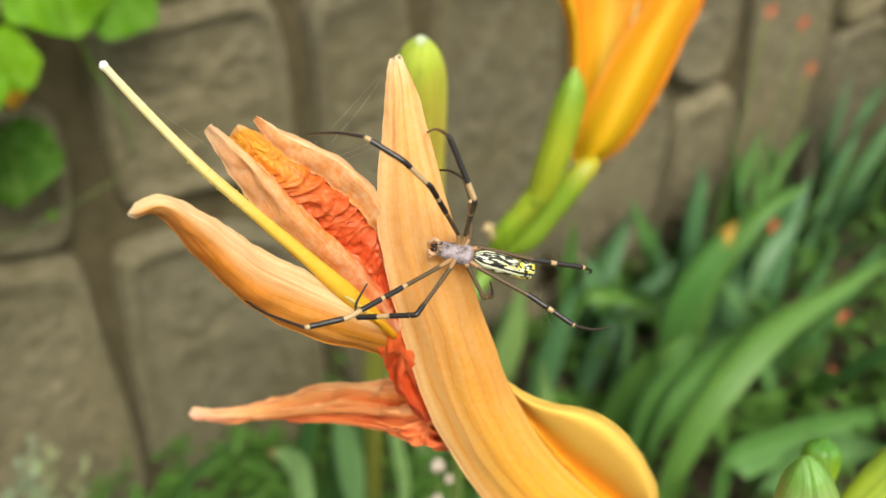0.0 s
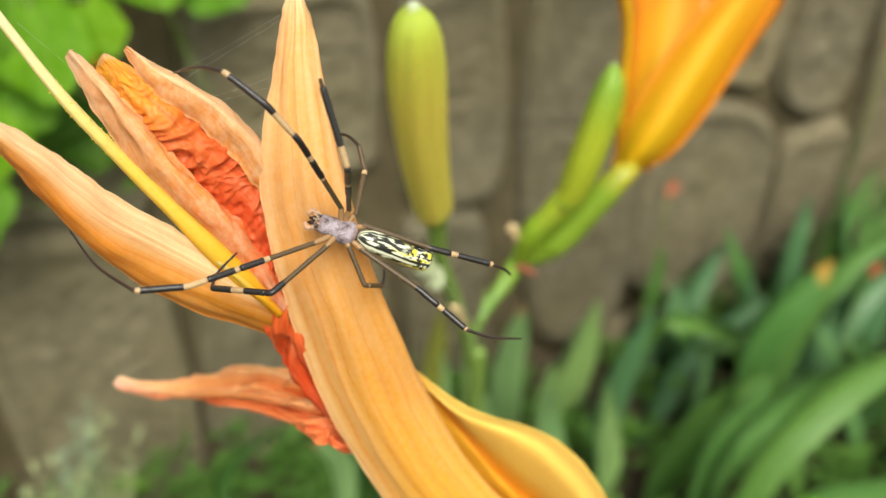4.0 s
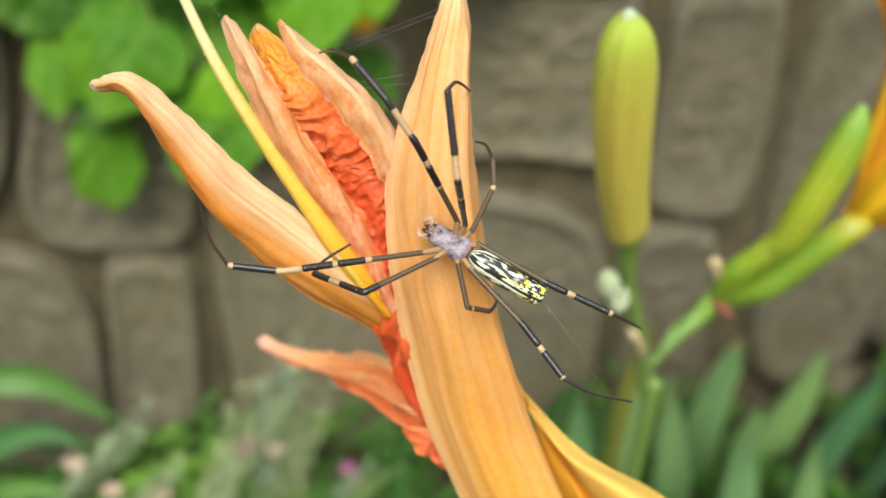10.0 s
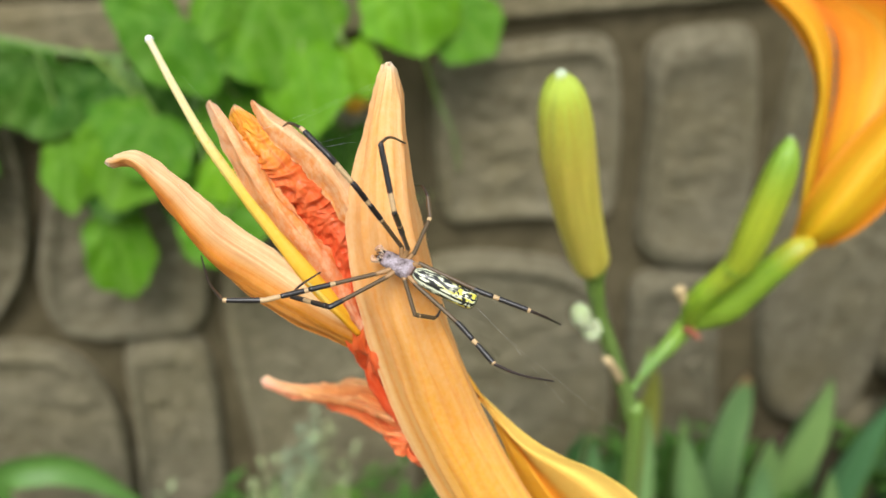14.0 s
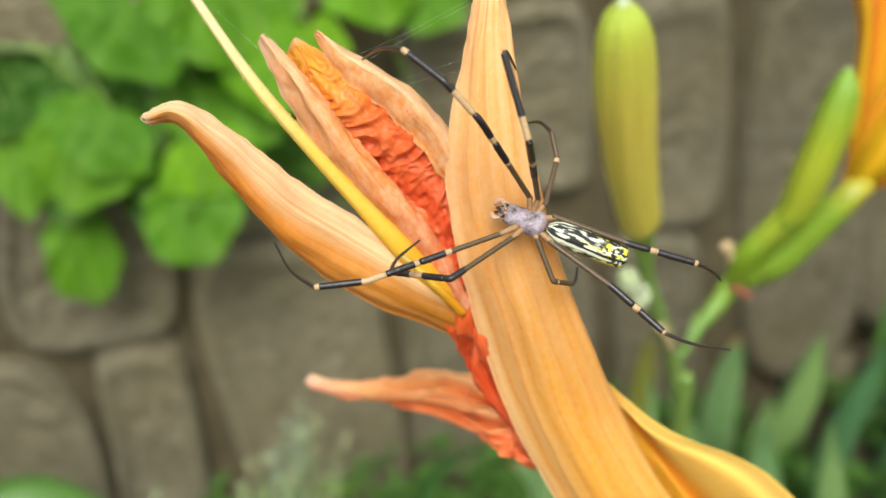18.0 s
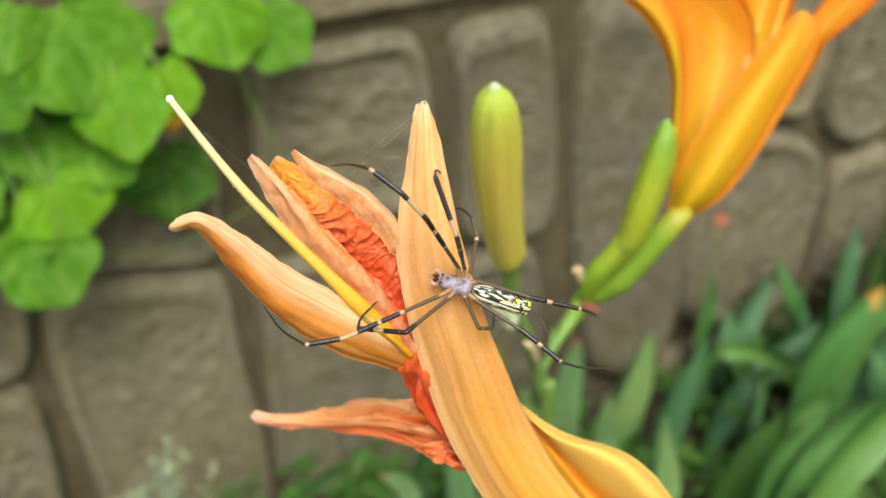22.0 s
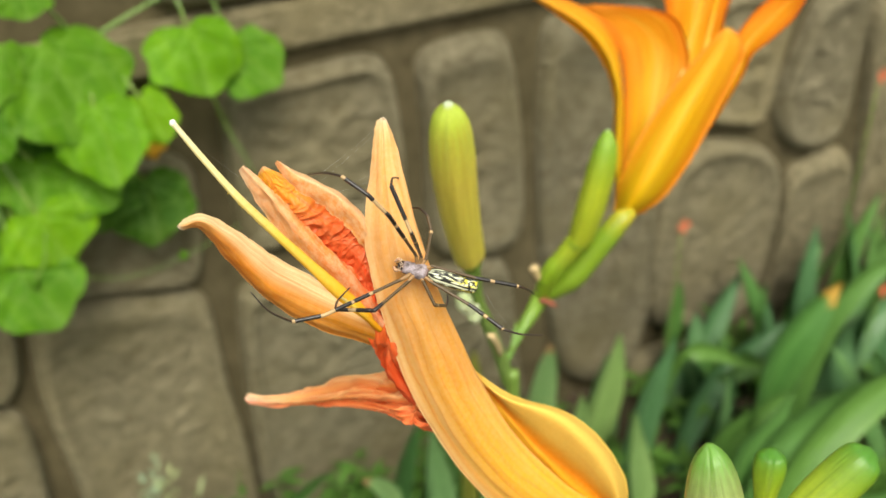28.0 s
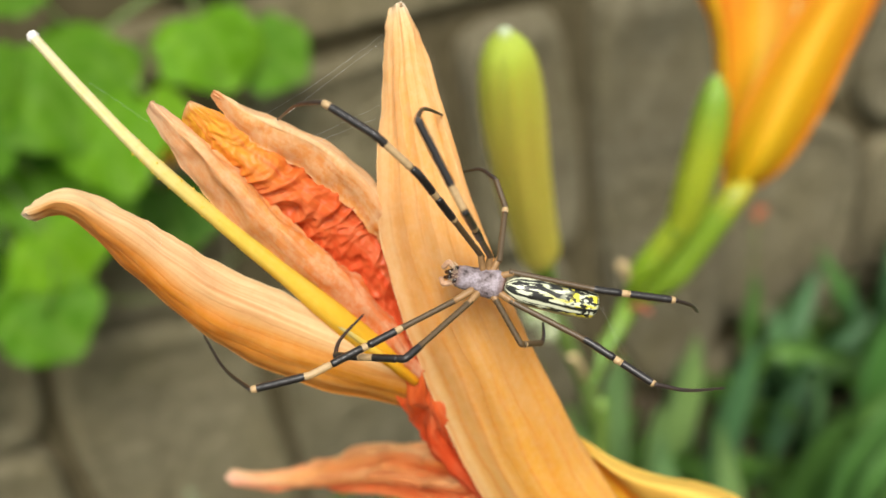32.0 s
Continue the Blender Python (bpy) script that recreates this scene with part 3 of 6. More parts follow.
def loft(name, rails, nu, nv, thick=0.0004, shift=None, tip=0.0, ragged=0.0):
    """A sheet of some thickness over rails that run side by side from tip to base. shift(u, v): how far it rises, in metres; tip: the share of its length that is rounded off; ragged: how uneven its rims are, in metres."""
    lines = [glide(r, nu) for r in rails]
    grid = [glide([line[i] for line in lines], nv) for i in range(nu)]
    for i in range(nu):
        u, mid = i / (nu - 1), grid[i][nv // 2].copy()
        if u < tip:
            k = math.sqrt(max(0.0, 1 - (1 - u / tip) ** 2)) * 0.97 + 0.03
            grid[i] = [mid + (p - mid) * k for p in grid[i]]
        if ragged:
            for j in range(nv):
                v = 2 * j / (nv - 1) - 1
                out = (grid[i][j] - mid)
                if out.length > 1e-9:
                    w = noise.noise(Vector((u * 9 + v, v * 3, 4))) + 0.6 * noise.noise(Vector((u * 31, v * 3, 8)))
                    grid[i][j] = grid[i][j] + out.normalized() * ragged * w * abs(v) ** 3 * min(1.0, 5 * u)
    def normal(i, j):
        du = grid[min(i + 1, nu - 1)][j] - grid[max(i - 1, 0)][j]
        dv = grid[i][min(j + 1, nv - 1)] - grid[i][max(j - 1, 0)]
        n = du.cross(dv)
        return n.normalized() if n.length > 1e-12 else Vector((0, -1, 0))
    normals = [[normal(i, j) for j in range(nv)] for i in range(nu)]
    if sum(n.y for row in normals for n in row) > 0:
        normals = [[-n for n in row] for row in normals]
    verts, uvs, faces = [], [], []
    for side in (0, 1):
        for i in range(nu):
            for j in range(nv):
                u, v = i / (nu - 1), j / (nv - 1)
                rise = shift(u, v) if shift else 0.0
                rim = min(1.0, 8 * min(v, 1 - v) + 0.25)
                verts.append(grid[i][j] + normals[i][j] * (rise - side * thick * rim))
                uvs.append((u, v))
    n = nu * nv
    for i in range(nu - 1):
        for j in range(nv - 1):
            a, b, c, d = i * nv + j, i * nv + j + 1, (i + 1) * nv + j + 1, (i + 1) * nv + j
            faces += [(a, b, c, d), (n + d, n + c, n + b, n + a)]
    ring = [i * nv for i in range(nu)] + [(nu - 1) * nv + j for j in range(1, nv)] + [i * nv + nv - 1 for i in range(nu - 2, -1, -1)] + list(range(nv - 2, 0, -1))
    for a, b in zip(ring, ring[1:] + ring[:1]):
        faces.append((b, a, n + a, n + b))
    return mesh_of(name, verts, faces, uvs)


def frames_along(line):
    tangents = [(line[min(i + 1, len(line) - 1)] - line[max(i - 1, 0)]).normalized() for i in range(len(line))]
    side = tangents[0].orthogonal().normalized()
    out = []
    for t in tangents:
        side = (side - t * side.dot(t)).normalized()
        out.append((t, side, t.cross(side)))
    return out


def tube(name, points, radii, n=24, sides=10, bands=None, ridges=0, ridge=0.0, flat=1.0):
    """A round rod. radii: its radius at even steps; bands: (end, material slot) along it; ridges: how many it has round it."""
    line = glide(points, n)
    frame_list = frames_along(line)
    verts, uvs, faces = [], [], []
    for i, (c, (_, a, b)) in enumerate(zip(line, frame_list)):
        s = i / (n - 1)
        k = s * (len(radii) - 1)
        lo = min(int(k), len(radii) - 2)
        w = k - lo
        w = w * w * (3 - 2 * w)
        r = radii[lo] * (1 - w) + radii[lo + 1] * w
        for j in range(sides):
            ang = 2 * math.pi * j / sides
            rr = r * (1 + ridge * math.cos(ridges * ang))
            verts.append(c + a * rr * math.cos(ang) + b * rr * math.sin(ang) * flat)
            uvs.append((s, j / sides))
    for i in range(n - 1):
        for j in range(sides):
            k = (j + 1) % sides
            faces.append((i * sides + j, i * sides + k, (i + 1) * sides + k, (i + 1) * sides + j))
    faces += [tuple(range(sides - 1, -1, -1)), tuple((n - 1) * sides + j for j in range(sides))]
    me = mesh_of(name, verts, faces, uvs)
    if bands:
        for f in me.polygons:
            s = (f.index // sides) / (n - 1) if f.index < (n - 1) * sides else (0 if f.index == (n - 1) * sides else 1)
            f.material_index = next((slot for end, slot in bands if s <= end), bands[-1][1])
    return me


def blob(name, centre, radii, axes=None, rings=10, sides=14, lump=0.0, seed=0):
    verts, uvs, faces = [], [], []
    ax = axes or (Vector((1, 0, 0)), Vector((0, 1, 0)), Vector((0, 0, 1)))
    c = Vector(centre)
    for i in range(rings + 1):
        th = math.pi * (0.02 + 0.96 * i / rings)
        for j in range(sides):
            ph = 2 * math.pi * j / sides
            d = (math.cos(th), math.sin(th) * math.cos(ph), math.sin(th) * math.sin(ph))
            k = 1 + lump * noise.noise(Vector(d) * 2.3 + Vector((seed, seed, seed)))
            verts.append(c + ax[0] * d[0] * radii[0] * k + ax[1] * d[1] * radii[1] * k + ax[2] * d[2] * radii[2] * k)
            uvs.append((i / rings, j / sides))
    for i in range(rings):
        for j in range(sides):
            k = (j + 1) % sides
            faces.append((i * sides + j, (i + 1) * sides + j, (i + 1) * sides + k, i * sides + k))
    faces += [tuple(range(sides)), tuple(rings * sides + j for j in range(sides - 1, -1, -1))]
    return mesh_of(name, verts, faces, uvs)


# ---- fitted lines of the flowers, leaves and legs ----
MAIN_L = [(-0.00050, -0.65743, 0.79881), (-0.00230, -0.65898, 0.79508), (-0.00475, -0.66157, 0.78917), (-0.00864, -0.66560, 0.77863), (-0.00903, -0.66884, 0.76794), (-0.00737, -0.67138, 0.75498), (-0.00361, -0.67260, 0.73877), (0.00356, -0.67573, 0.71844), (0.01431, -0.68234, 0.69944), (0.02743, -0.68808, 0.68912), (0.03987, -0.69124, 0.68778)]
MAIN_C = [(0.00042, -0.65790, 0.79917), (-0.00110, -0.66159, 0.79576), (-0.00292, -0.66530, 0.79022), (-0.00463, -0.67096, 0.78000), (-0.00406, -0.67403, 0.76911), (-0.00110, -0.67651, 0.75583), (0.00293, -0.67781, 0.73971), (0.01024, -0.68139, 0.72074), (0.02093, -0.68697, 0.70415), (0.03222, -0.69140, 0.69442), (0.04100, -0.69256, 0.69048)]
MAIN_R = [(0.00121, -0.65847, 0.79853), (0.00135, -0.66152, 0.79517), (0.00087, -0.66553, 0.78937), (0.00069, -0.67176, 0.77887), (0.00213, -0.67563, 0.76801), (0.00644, -0.67672, 0.75334), (0.01207, -0.67785, 0.73672), (0.01941, -0.68103, 0.72024), (0.02937, -0.68583, 0.70521), (0.03852, -0.68999, 0.69528), (0.04298, -0.69229, 0.69135)]
YEL_O = [(0.00998, -0.66990, 0.74389), (0.01421, -0.67030, 0.73304), (0.02042, -0.67110, 0.71444), (0.02913, -0.67512, 0.69774), (0.03826, -0.68273, 0.68756), (0.04381, -0.68848, 0.68510)]
YEL_A = [(0.01127, -0.67017, 0.73966), (0.01743, -0.67166, 0.72766), (0.02530, -0.67541, 0.71265), (0.03402, -0.68024, 0.69858), (0.04165, -0.68587, 0.68924), (0.04494, -0.68943, 0.68644)]
YEL_B = [(0.01225, -0.67060, 0.73784), (0.01953, -0.67289, 0.72548), (0.02894, -0.67663, 0.71064), (0.03827, -0.68074, 0.69806), (0.04446, -0.68587, 0.68936), (0.04522, -0.68957, 0.68643)]
YEL_C = [(0.01279, -0.67014, 0.73700), (0.01944, -0.67484, 0.72830), (0.03123, -0.68097, 0.72122), (0.03999, -0.68555, 0.70945), (0.04483, -0.68869, 0.69695), (0.04516, -0.69009, 0.68754)]
YEL_D = [(0.01309, -0.66805, 0.73644), (0.02330, -0.67159, 0.72532), (0.04020, -0.67508, 0.71338), (0.05011, -0.67916, 0.69935), (0.05221, -0.68463, 0.68912), (0.04709, -0.68863, 0.68533)]
LEFT_A = [(-0.04347, -0.65920, 0.78856), (-0.03903, -0.65989, 0.78886), (-0.03334, -0.66213, 0.78399), (-0.02718, -0.66352, 0.77688), (-0.01929, -0.66477, 0.76931), (-0.00966, -0.66631, 0.76069), (0.00023, -0.66695, 0.74973)]
LEFT_B = [(-0.04459, -0.66067, 0.78848), (-0.04003, -0.66364, 0.78935), (-0.03504, -0.66541, 0.78371), (-0.02984, -0.66630, 0.77568), (-0.02222, -0.66680, 0.76806), (-0.01199, -0.66985, 0.75958), (-0.00082, -0.66814, 0.74916)]
LEFT_C = [(-0.04469, -0.66088, 0.78754), (-0.04048, -0.66260, 0.78769), (-0.03633, -0.66418, 0.78076), (-0.03130, -0.66612, 0.77204), (-0.02349, -0.66710, 0.76386), (-0.01279, -0.66932, 0.75596), (-0.00153, -0.66805, 0.74687)]
LEFT_D = [(-0.04405, -0.66072, 0.78689), (-0.04063, -0.65988, 0.78581), (-0.03658, -0.66022, 0.77776), (-0.03107, -0.66233, 0.76819), (-0.02320, -0.66500, 0.75951), (-0.01222, -0.66714, 0.75192), (-0.00148, -0.66652, 0.74341)]
FLAP_A = [(-0.02917, -0.65108, 0.79198), (-0.02717, -0.65458, 0.78510), (-0.02355, -0.65883, 0.77582), (-0.01755, -0.66370, 0.76641), (-0.00953, -0.66978, 0.75479)]
FLAP_B = [(-0.02839, -0.65238, 0.79312), (-0.02505, -0.65849, 0.78761), (-0.02040, -0.66353, 0.77888), (-0.01358, -0.66753, 0.76942), (-0.00811, -0.67123, 0.75751)]
FLAP_C = [(-0.02727, -0.65164, 0.79215), (-0.02240, -0.65699, 0.78599), (-0.01744, -0.66175, 0.77789), (-0.01137, -0.66551, 0.76918), (-0.00666, -0.66942, 0.75832)]
CRUMPLE_A = [(-0.02560, -0.65171, 0.79040), (-0.02432, -0.65420, 0.78389), (-0.01987, -0.65868, 0.77583), (-0.01309, -0.66415, 0.76705), (-0.00780, -0.66929, 0.75580)]
CRUMPLE_B = [(-0.02439, -0.65307, 0.79214), (-0.01997, -0.65864, 0.78495), (-0.01435, -0.66328, 0.77845), (-0.00931, -0.66593, 0.77099), (-0.00612, -0.67080, 0.75861)]
CRUMPLE_C = [(-0.02291, -0.65291, 0.79117), (-0.01589, -0.65719, 0.78562), (-0.00925, -0.66216, 0.77994), (-0.00605, -0.66503, 0.77179), (-0.00348, -0.66983, 0.75906)]
FOLD_A = [(-0.02204, -0.65276, 0.79239), (-0.01971, -0.65663, 0.78749), (-0.01485, -0.66140, 0.78311), (-0.01026, -0.66522, 0.77705), (-0.00803, -0.66688, 0.76960), (-0.00628, -0.66979, 0.75996)]
FOLD_B = [(-0.02172, -0.65366, 0.79321), (-0.01834, -0.65807, 0.79020), (-0.01273, -0.66290, 0.78626), (-0.00860, -0.66609, 0.77985), (-0.00737, -0.66792, 0.77141), (-0.00540, -0.67072, 0.76019)]
FOLD_C = [(-0.02100, -0.65271, 0.79225), (-0.01615, -0.65563, 0.78865), (-0.01026, -0.66007, 0.78454), (-0.00622, -0.66377, 0.77826), (-0.00555, -0.66644, 0.77011), (-0.00348, -0.66983, 0.75906)]
MAIN_S = [(0.00196, -0.65599, 0.79735), (0.00269, -0.65735, 0.79304), (0.00252, -0.66039, 0.78659), (0.00376, -0.66329, 0.77376), (0.00573, -0.66626, 0.76135), (0.00857, -0.67117, 0.74866), (0.01305, -0.67509, 0.73381), (0.02004, -0.67910, 0.71780), (0.02986, -0.68433, 0.70298), (0.03902, -0.68887, 0.69347), (0.04332, -0.69141, 0.69001)]
FOLD_D = [(-0.02082, -0.65148, 0.79132), (-0.01554, -0.65223, 0.78641), (-0.00916, -0.65561, 0.78133), (-0.00503, -0.65904, 0.77456), (-0.00451, -0.66299, 0.76730), (-0.00281, -0.66813, 0.75725)]
THROAT_A = [(-0.01139, -0.66835, 0.75743), (-0.01050, -0.66891, 0.75060), (-0.00830, -0.66843, 0.74240), (-0.00268, -0.66903, 0.73129)]
THROAT_B = [(-0.00790, -0.67113, 0.75971), (-0.00721, -0.67201, 0.75131), (-0.00505, -0.67149, 0.74315), (0.00028, -0.67260, 0.73204)]
THROAT_C = [(-0.00274, -0.66975, 0.75876), (-0.00170, -0.66981, 0.74801), (0.00045, -0.66998, 0.73978), (0.00518, -0.67025, 0.72756)]
RED_A = [(-0.02885, -0.61773, 0.70792), (-0.02432, -0.62252, 0.70899), (-0.01558, -0.63051, 0.71320), (-0.00835, -0.64259, 0.72372), (-0.00340, -0.65335, 0.73069), (0.00093, -0.66212, 0.73630), (0.00687, -0.66851, 0.72750)]
RED_B = [(-0.02982, -0.61865, 0.70685), (-0.02446, -0.62529, 0.70868), (-0.01668, -0.63590, 0.71410), (-0.00996, -0.65037, 0.72364), (-0.00547, -0.66328, 0.73097), (-0.00053, -0.66961, 0.73296), (0.00664, -0.67182, 0.72443)]
RED_C = [(-0.02949, -0.61944, 0.70498), (-0.02474, -0.62481, 0.70536), (-0.01713, -0.63627, 0.71134), (-0.01066, -0.65345, 0.72151), (-0.00721, -0.66819, 0.72735), (-0.00118, -0.67351, 0.72777), (0.00743, -0.67303, 0.71943)]
STYLE = [(-0.03760, -0.63714, 0.79872), (-0.03417, -0.64406, 0.79248), (-0.02984, -0.65173, 0.78541), (-0.02418, -0.65909, 0.77785), (-0.01884, -0.66430, 0.77068), (-0.01384, -0.66780, 0.76363), (-0.00913, -0.66830, 0.75650), (-0.00580, -0.66500, 0.75120)]
FILAMENT = [(-0.01805, -0.66658, 0.76854), (-0.01512, -0.66855, 0.76493), (-0.01201, -0.67017, 0.76100), (-0.00874, -0.67051, 0.75620)]
PEDICEL = [(0.04343, -0.68992, 0.69035), (0.04909, -0.69260, 0.68863), (0.05618, -0.69778, 0.68240), (0.06458, -0.70407, 0.67550), (0.07300, -0.71061, 0.66826)]
NEAR_BUD = [(0.04410, -0.71770, 0.73712), (0.04405, -0.71955, 0.73155), (0.04391, -0.72194, 0.72323), (0.04407, -0.72492, 0.71140), (0.04530, -0.72751, 0.69806), (0.04783, -0.72906, 0.68620), (0.05159, -0.72983, 0.67637)]
NEAR_BUD_B = [(0.08430, -0.70144, 0.70302), (0.08307, -0.70250, 0.69871), (0.08118, -0.70422, 0.69104), (0.07929, -0.70527, 0.68435), (0.07741, -0.70644, 0.67939)]
NEAR_BUD_C = [(0.10203, -0.71691, 0.70664), (0.09904, -0.71618, 0.70366), (0.09215, -0.71490, 0.69675), (0.08487, -0.71348, 0.68976), (0.08083, -0.71137, 0.68422), (0.07740, -0.70845, 0.67837)]
NEAR_BUD_D = [(0.07447, -0.70403, 0.69029), (0.07475, -0.70490, 0.68732), (0.07589, -0.70597, 0.68278), (0.07701, -0.70651, 0.67900)]
NEAR_SCAPE = [(0.0774, -0.7064, 0.6794), (0.0757, -0.7092, 0.6722), (0.0857, -0.6992, 0.4722), (0.1057, -0.6892, 0.0)]
MID_BUD = [(0.04970, -0.59250, 0.76650), (0.05191, -0.58873, 0.75526), (0.05582, -0.58260, 0.73759), (0.06172, -0.57479, 0.71671), (0.06838, -0.56701, 0.69744), (0.07280, -0.56220, 0.68620)]
MID_STEM = [(0.07250, -0.56280, 0.68850), (0.07450, -0.56080, 0.67800), (0.07850, -0.55850, 0.66200), (0.08450, -0.55700, 0.64500), (0.08950, -0.55600, 0.63000), (0.09355, -0.55519, 0.61546)]
SMALL_BUD = [(0.06972, -0.56082, 0.67273), (0.06980, -0.56123, 0.67007), (0.07091, -0.56150, 0.66605), (0.07388, -0.56126, 0.66262), (0.07750, -0.55880, 0.66450)]
SCAPE = [(0.0936, -0.5552, 0.6155), (0.0956, -0.5557, 0.5990), (0.1056, -0.5352, 0.3655), (0.1236, -0.5202, 0.0)]
FAR_STEM = [(0.09022, -0.55803, 0.62608), (0.09494, -0.55433, 0.62914), (0.10219, -0.54935, 0.63300), (0.11021, -0.54561, 0.63754), (0.11769, -0.54374, 0.64468), (0.12309, -0.54657, 0.64921), (0.12720, -0.55114, 0.65506), (0.13295, -0.55487, 0.66521), (0.13858, -0.55839, 0.67557), (0.14351, -0.55977, 0.68186), (0.14887, -0.55940, 0.68339)]
SIDE_BUD = [(0.13464, -0.55869, 0.72369), (0.13286, -0.56030, 0.71627), (0.13010, -0.56091, 0.70483), (0.12713, -0.56057, 0.69272), (0.12481, -0.55909, 0.68082), (0.12307, -0.55824, 0.67605)]
SIDE_STALK = [(0.12442, -0.55818, 0.67806), (0.11996, -0.55484, 0.66923), (0.11701, -0.55227, 0.66322), (0.11601, -0.54836, 0.65486), (0.11611, -0.54527, 0.64608)]
SHEATH = [(0.10226, -0.54681, 0.63865), (0.10050, -0.54882, 0.63389), (0.09607, -0.55434, 0.62993)]
SHEATH_B = [(0.07542, -0.56929, 0.65621), (0.07825, -0.56972, 0.65379), (0.08550, -0.56245, 0.63911)]
TINY_BUD = [(0.07183, -0.56144, 0.66374), (0.07270, -0.56198, 0.66168), (0.07503, -0.56209, 0.65938), (0.07850, -0.55850, 0.66200)]
NUB = [(0.11016, -0.54702, 0.66401), (0.11069, -0.54805, 0.66100), (0.11483, -0.54708, 0.65396)]
BRACT = [(0.11447, -0.54653, 0.64498), (0.11549, -0.55263, 0.64638), (0.11586, -0.55649, 0.64675)]
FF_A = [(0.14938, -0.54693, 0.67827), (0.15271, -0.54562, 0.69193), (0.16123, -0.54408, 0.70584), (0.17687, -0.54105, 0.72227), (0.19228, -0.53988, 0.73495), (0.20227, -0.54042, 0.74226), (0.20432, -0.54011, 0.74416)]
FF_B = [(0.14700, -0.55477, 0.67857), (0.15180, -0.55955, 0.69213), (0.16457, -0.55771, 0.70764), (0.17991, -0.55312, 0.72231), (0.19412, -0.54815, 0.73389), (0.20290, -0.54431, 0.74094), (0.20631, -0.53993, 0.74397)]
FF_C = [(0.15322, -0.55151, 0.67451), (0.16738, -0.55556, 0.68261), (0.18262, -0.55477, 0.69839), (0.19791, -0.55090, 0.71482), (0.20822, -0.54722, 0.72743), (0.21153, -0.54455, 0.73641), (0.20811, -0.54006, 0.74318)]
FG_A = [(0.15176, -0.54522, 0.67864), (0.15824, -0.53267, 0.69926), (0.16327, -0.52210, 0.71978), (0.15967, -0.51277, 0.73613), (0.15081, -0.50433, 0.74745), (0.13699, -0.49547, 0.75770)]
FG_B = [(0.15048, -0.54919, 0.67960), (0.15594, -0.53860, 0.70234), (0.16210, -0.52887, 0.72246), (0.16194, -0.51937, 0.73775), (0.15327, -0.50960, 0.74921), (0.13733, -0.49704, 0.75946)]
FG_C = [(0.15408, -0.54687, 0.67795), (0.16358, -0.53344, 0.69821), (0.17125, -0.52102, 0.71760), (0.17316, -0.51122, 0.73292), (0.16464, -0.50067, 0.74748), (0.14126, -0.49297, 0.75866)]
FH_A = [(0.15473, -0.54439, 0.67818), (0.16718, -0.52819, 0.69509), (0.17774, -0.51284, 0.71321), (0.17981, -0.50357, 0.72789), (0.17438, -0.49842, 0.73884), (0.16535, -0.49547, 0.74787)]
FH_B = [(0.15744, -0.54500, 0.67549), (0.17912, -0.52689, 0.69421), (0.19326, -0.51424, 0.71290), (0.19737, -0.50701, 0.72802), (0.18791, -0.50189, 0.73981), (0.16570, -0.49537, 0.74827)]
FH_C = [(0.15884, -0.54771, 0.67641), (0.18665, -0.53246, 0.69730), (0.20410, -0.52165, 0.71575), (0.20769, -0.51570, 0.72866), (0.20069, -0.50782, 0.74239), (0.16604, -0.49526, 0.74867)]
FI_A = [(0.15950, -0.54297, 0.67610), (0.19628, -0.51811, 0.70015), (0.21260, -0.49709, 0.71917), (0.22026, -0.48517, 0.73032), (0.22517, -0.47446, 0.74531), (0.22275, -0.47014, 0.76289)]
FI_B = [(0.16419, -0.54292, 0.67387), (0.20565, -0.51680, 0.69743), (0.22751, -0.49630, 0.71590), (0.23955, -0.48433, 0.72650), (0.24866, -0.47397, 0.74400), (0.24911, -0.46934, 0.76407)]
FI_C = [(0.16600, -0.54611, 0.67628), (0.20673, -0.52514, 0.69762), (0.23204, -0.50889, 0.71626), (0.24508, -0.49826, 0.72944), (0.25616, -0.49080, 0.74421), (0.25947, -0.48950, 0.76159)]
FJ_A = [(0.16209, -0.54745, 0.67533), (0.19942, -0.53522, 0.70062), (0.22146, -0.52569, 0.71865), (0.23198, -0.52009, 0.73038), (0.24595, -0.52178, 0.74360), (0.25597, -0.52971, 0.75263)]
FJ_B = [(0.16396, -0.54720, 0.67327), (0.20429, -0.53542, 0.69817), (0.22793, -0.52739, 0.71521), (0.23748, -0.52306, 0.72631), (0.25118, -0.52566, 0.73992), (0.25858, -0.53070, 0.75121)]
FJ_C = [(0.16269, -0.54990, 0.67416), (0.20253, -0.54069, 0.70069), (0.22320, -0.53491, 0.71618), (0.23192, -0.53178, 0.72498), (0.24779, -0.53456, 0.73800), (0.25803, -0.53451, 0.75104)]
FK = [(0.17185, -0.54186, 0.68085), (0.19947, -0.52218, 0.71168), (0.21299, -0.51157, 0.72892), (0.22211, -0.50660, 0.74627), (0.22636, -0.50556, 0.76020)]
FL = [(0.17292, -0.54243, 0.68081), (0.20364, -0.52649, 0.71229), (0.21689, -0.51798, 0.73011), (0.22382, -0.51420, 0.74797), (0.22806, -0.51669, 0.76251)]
THORAX = [(-0.00479, -0.67540, 0.77442), (-0.00369, -0.67607, 0.77398), (-0.00249, -0.67682, 0.77350), (-0.00124, -0.67780, 0.77310), (-0.00023, -0.67879, 0.77289)]
ABDOMEN = [(-0.00028, -0.67894, 0.77301), (0.00126, -0.67950, 0.77223), (0.00356, -0.68038, 0.77108), (0.00593, -0.68138, 0.76995), (0.00811, -0.68229, 0.76890), (0.00896, -0.68265, 0.76849)]
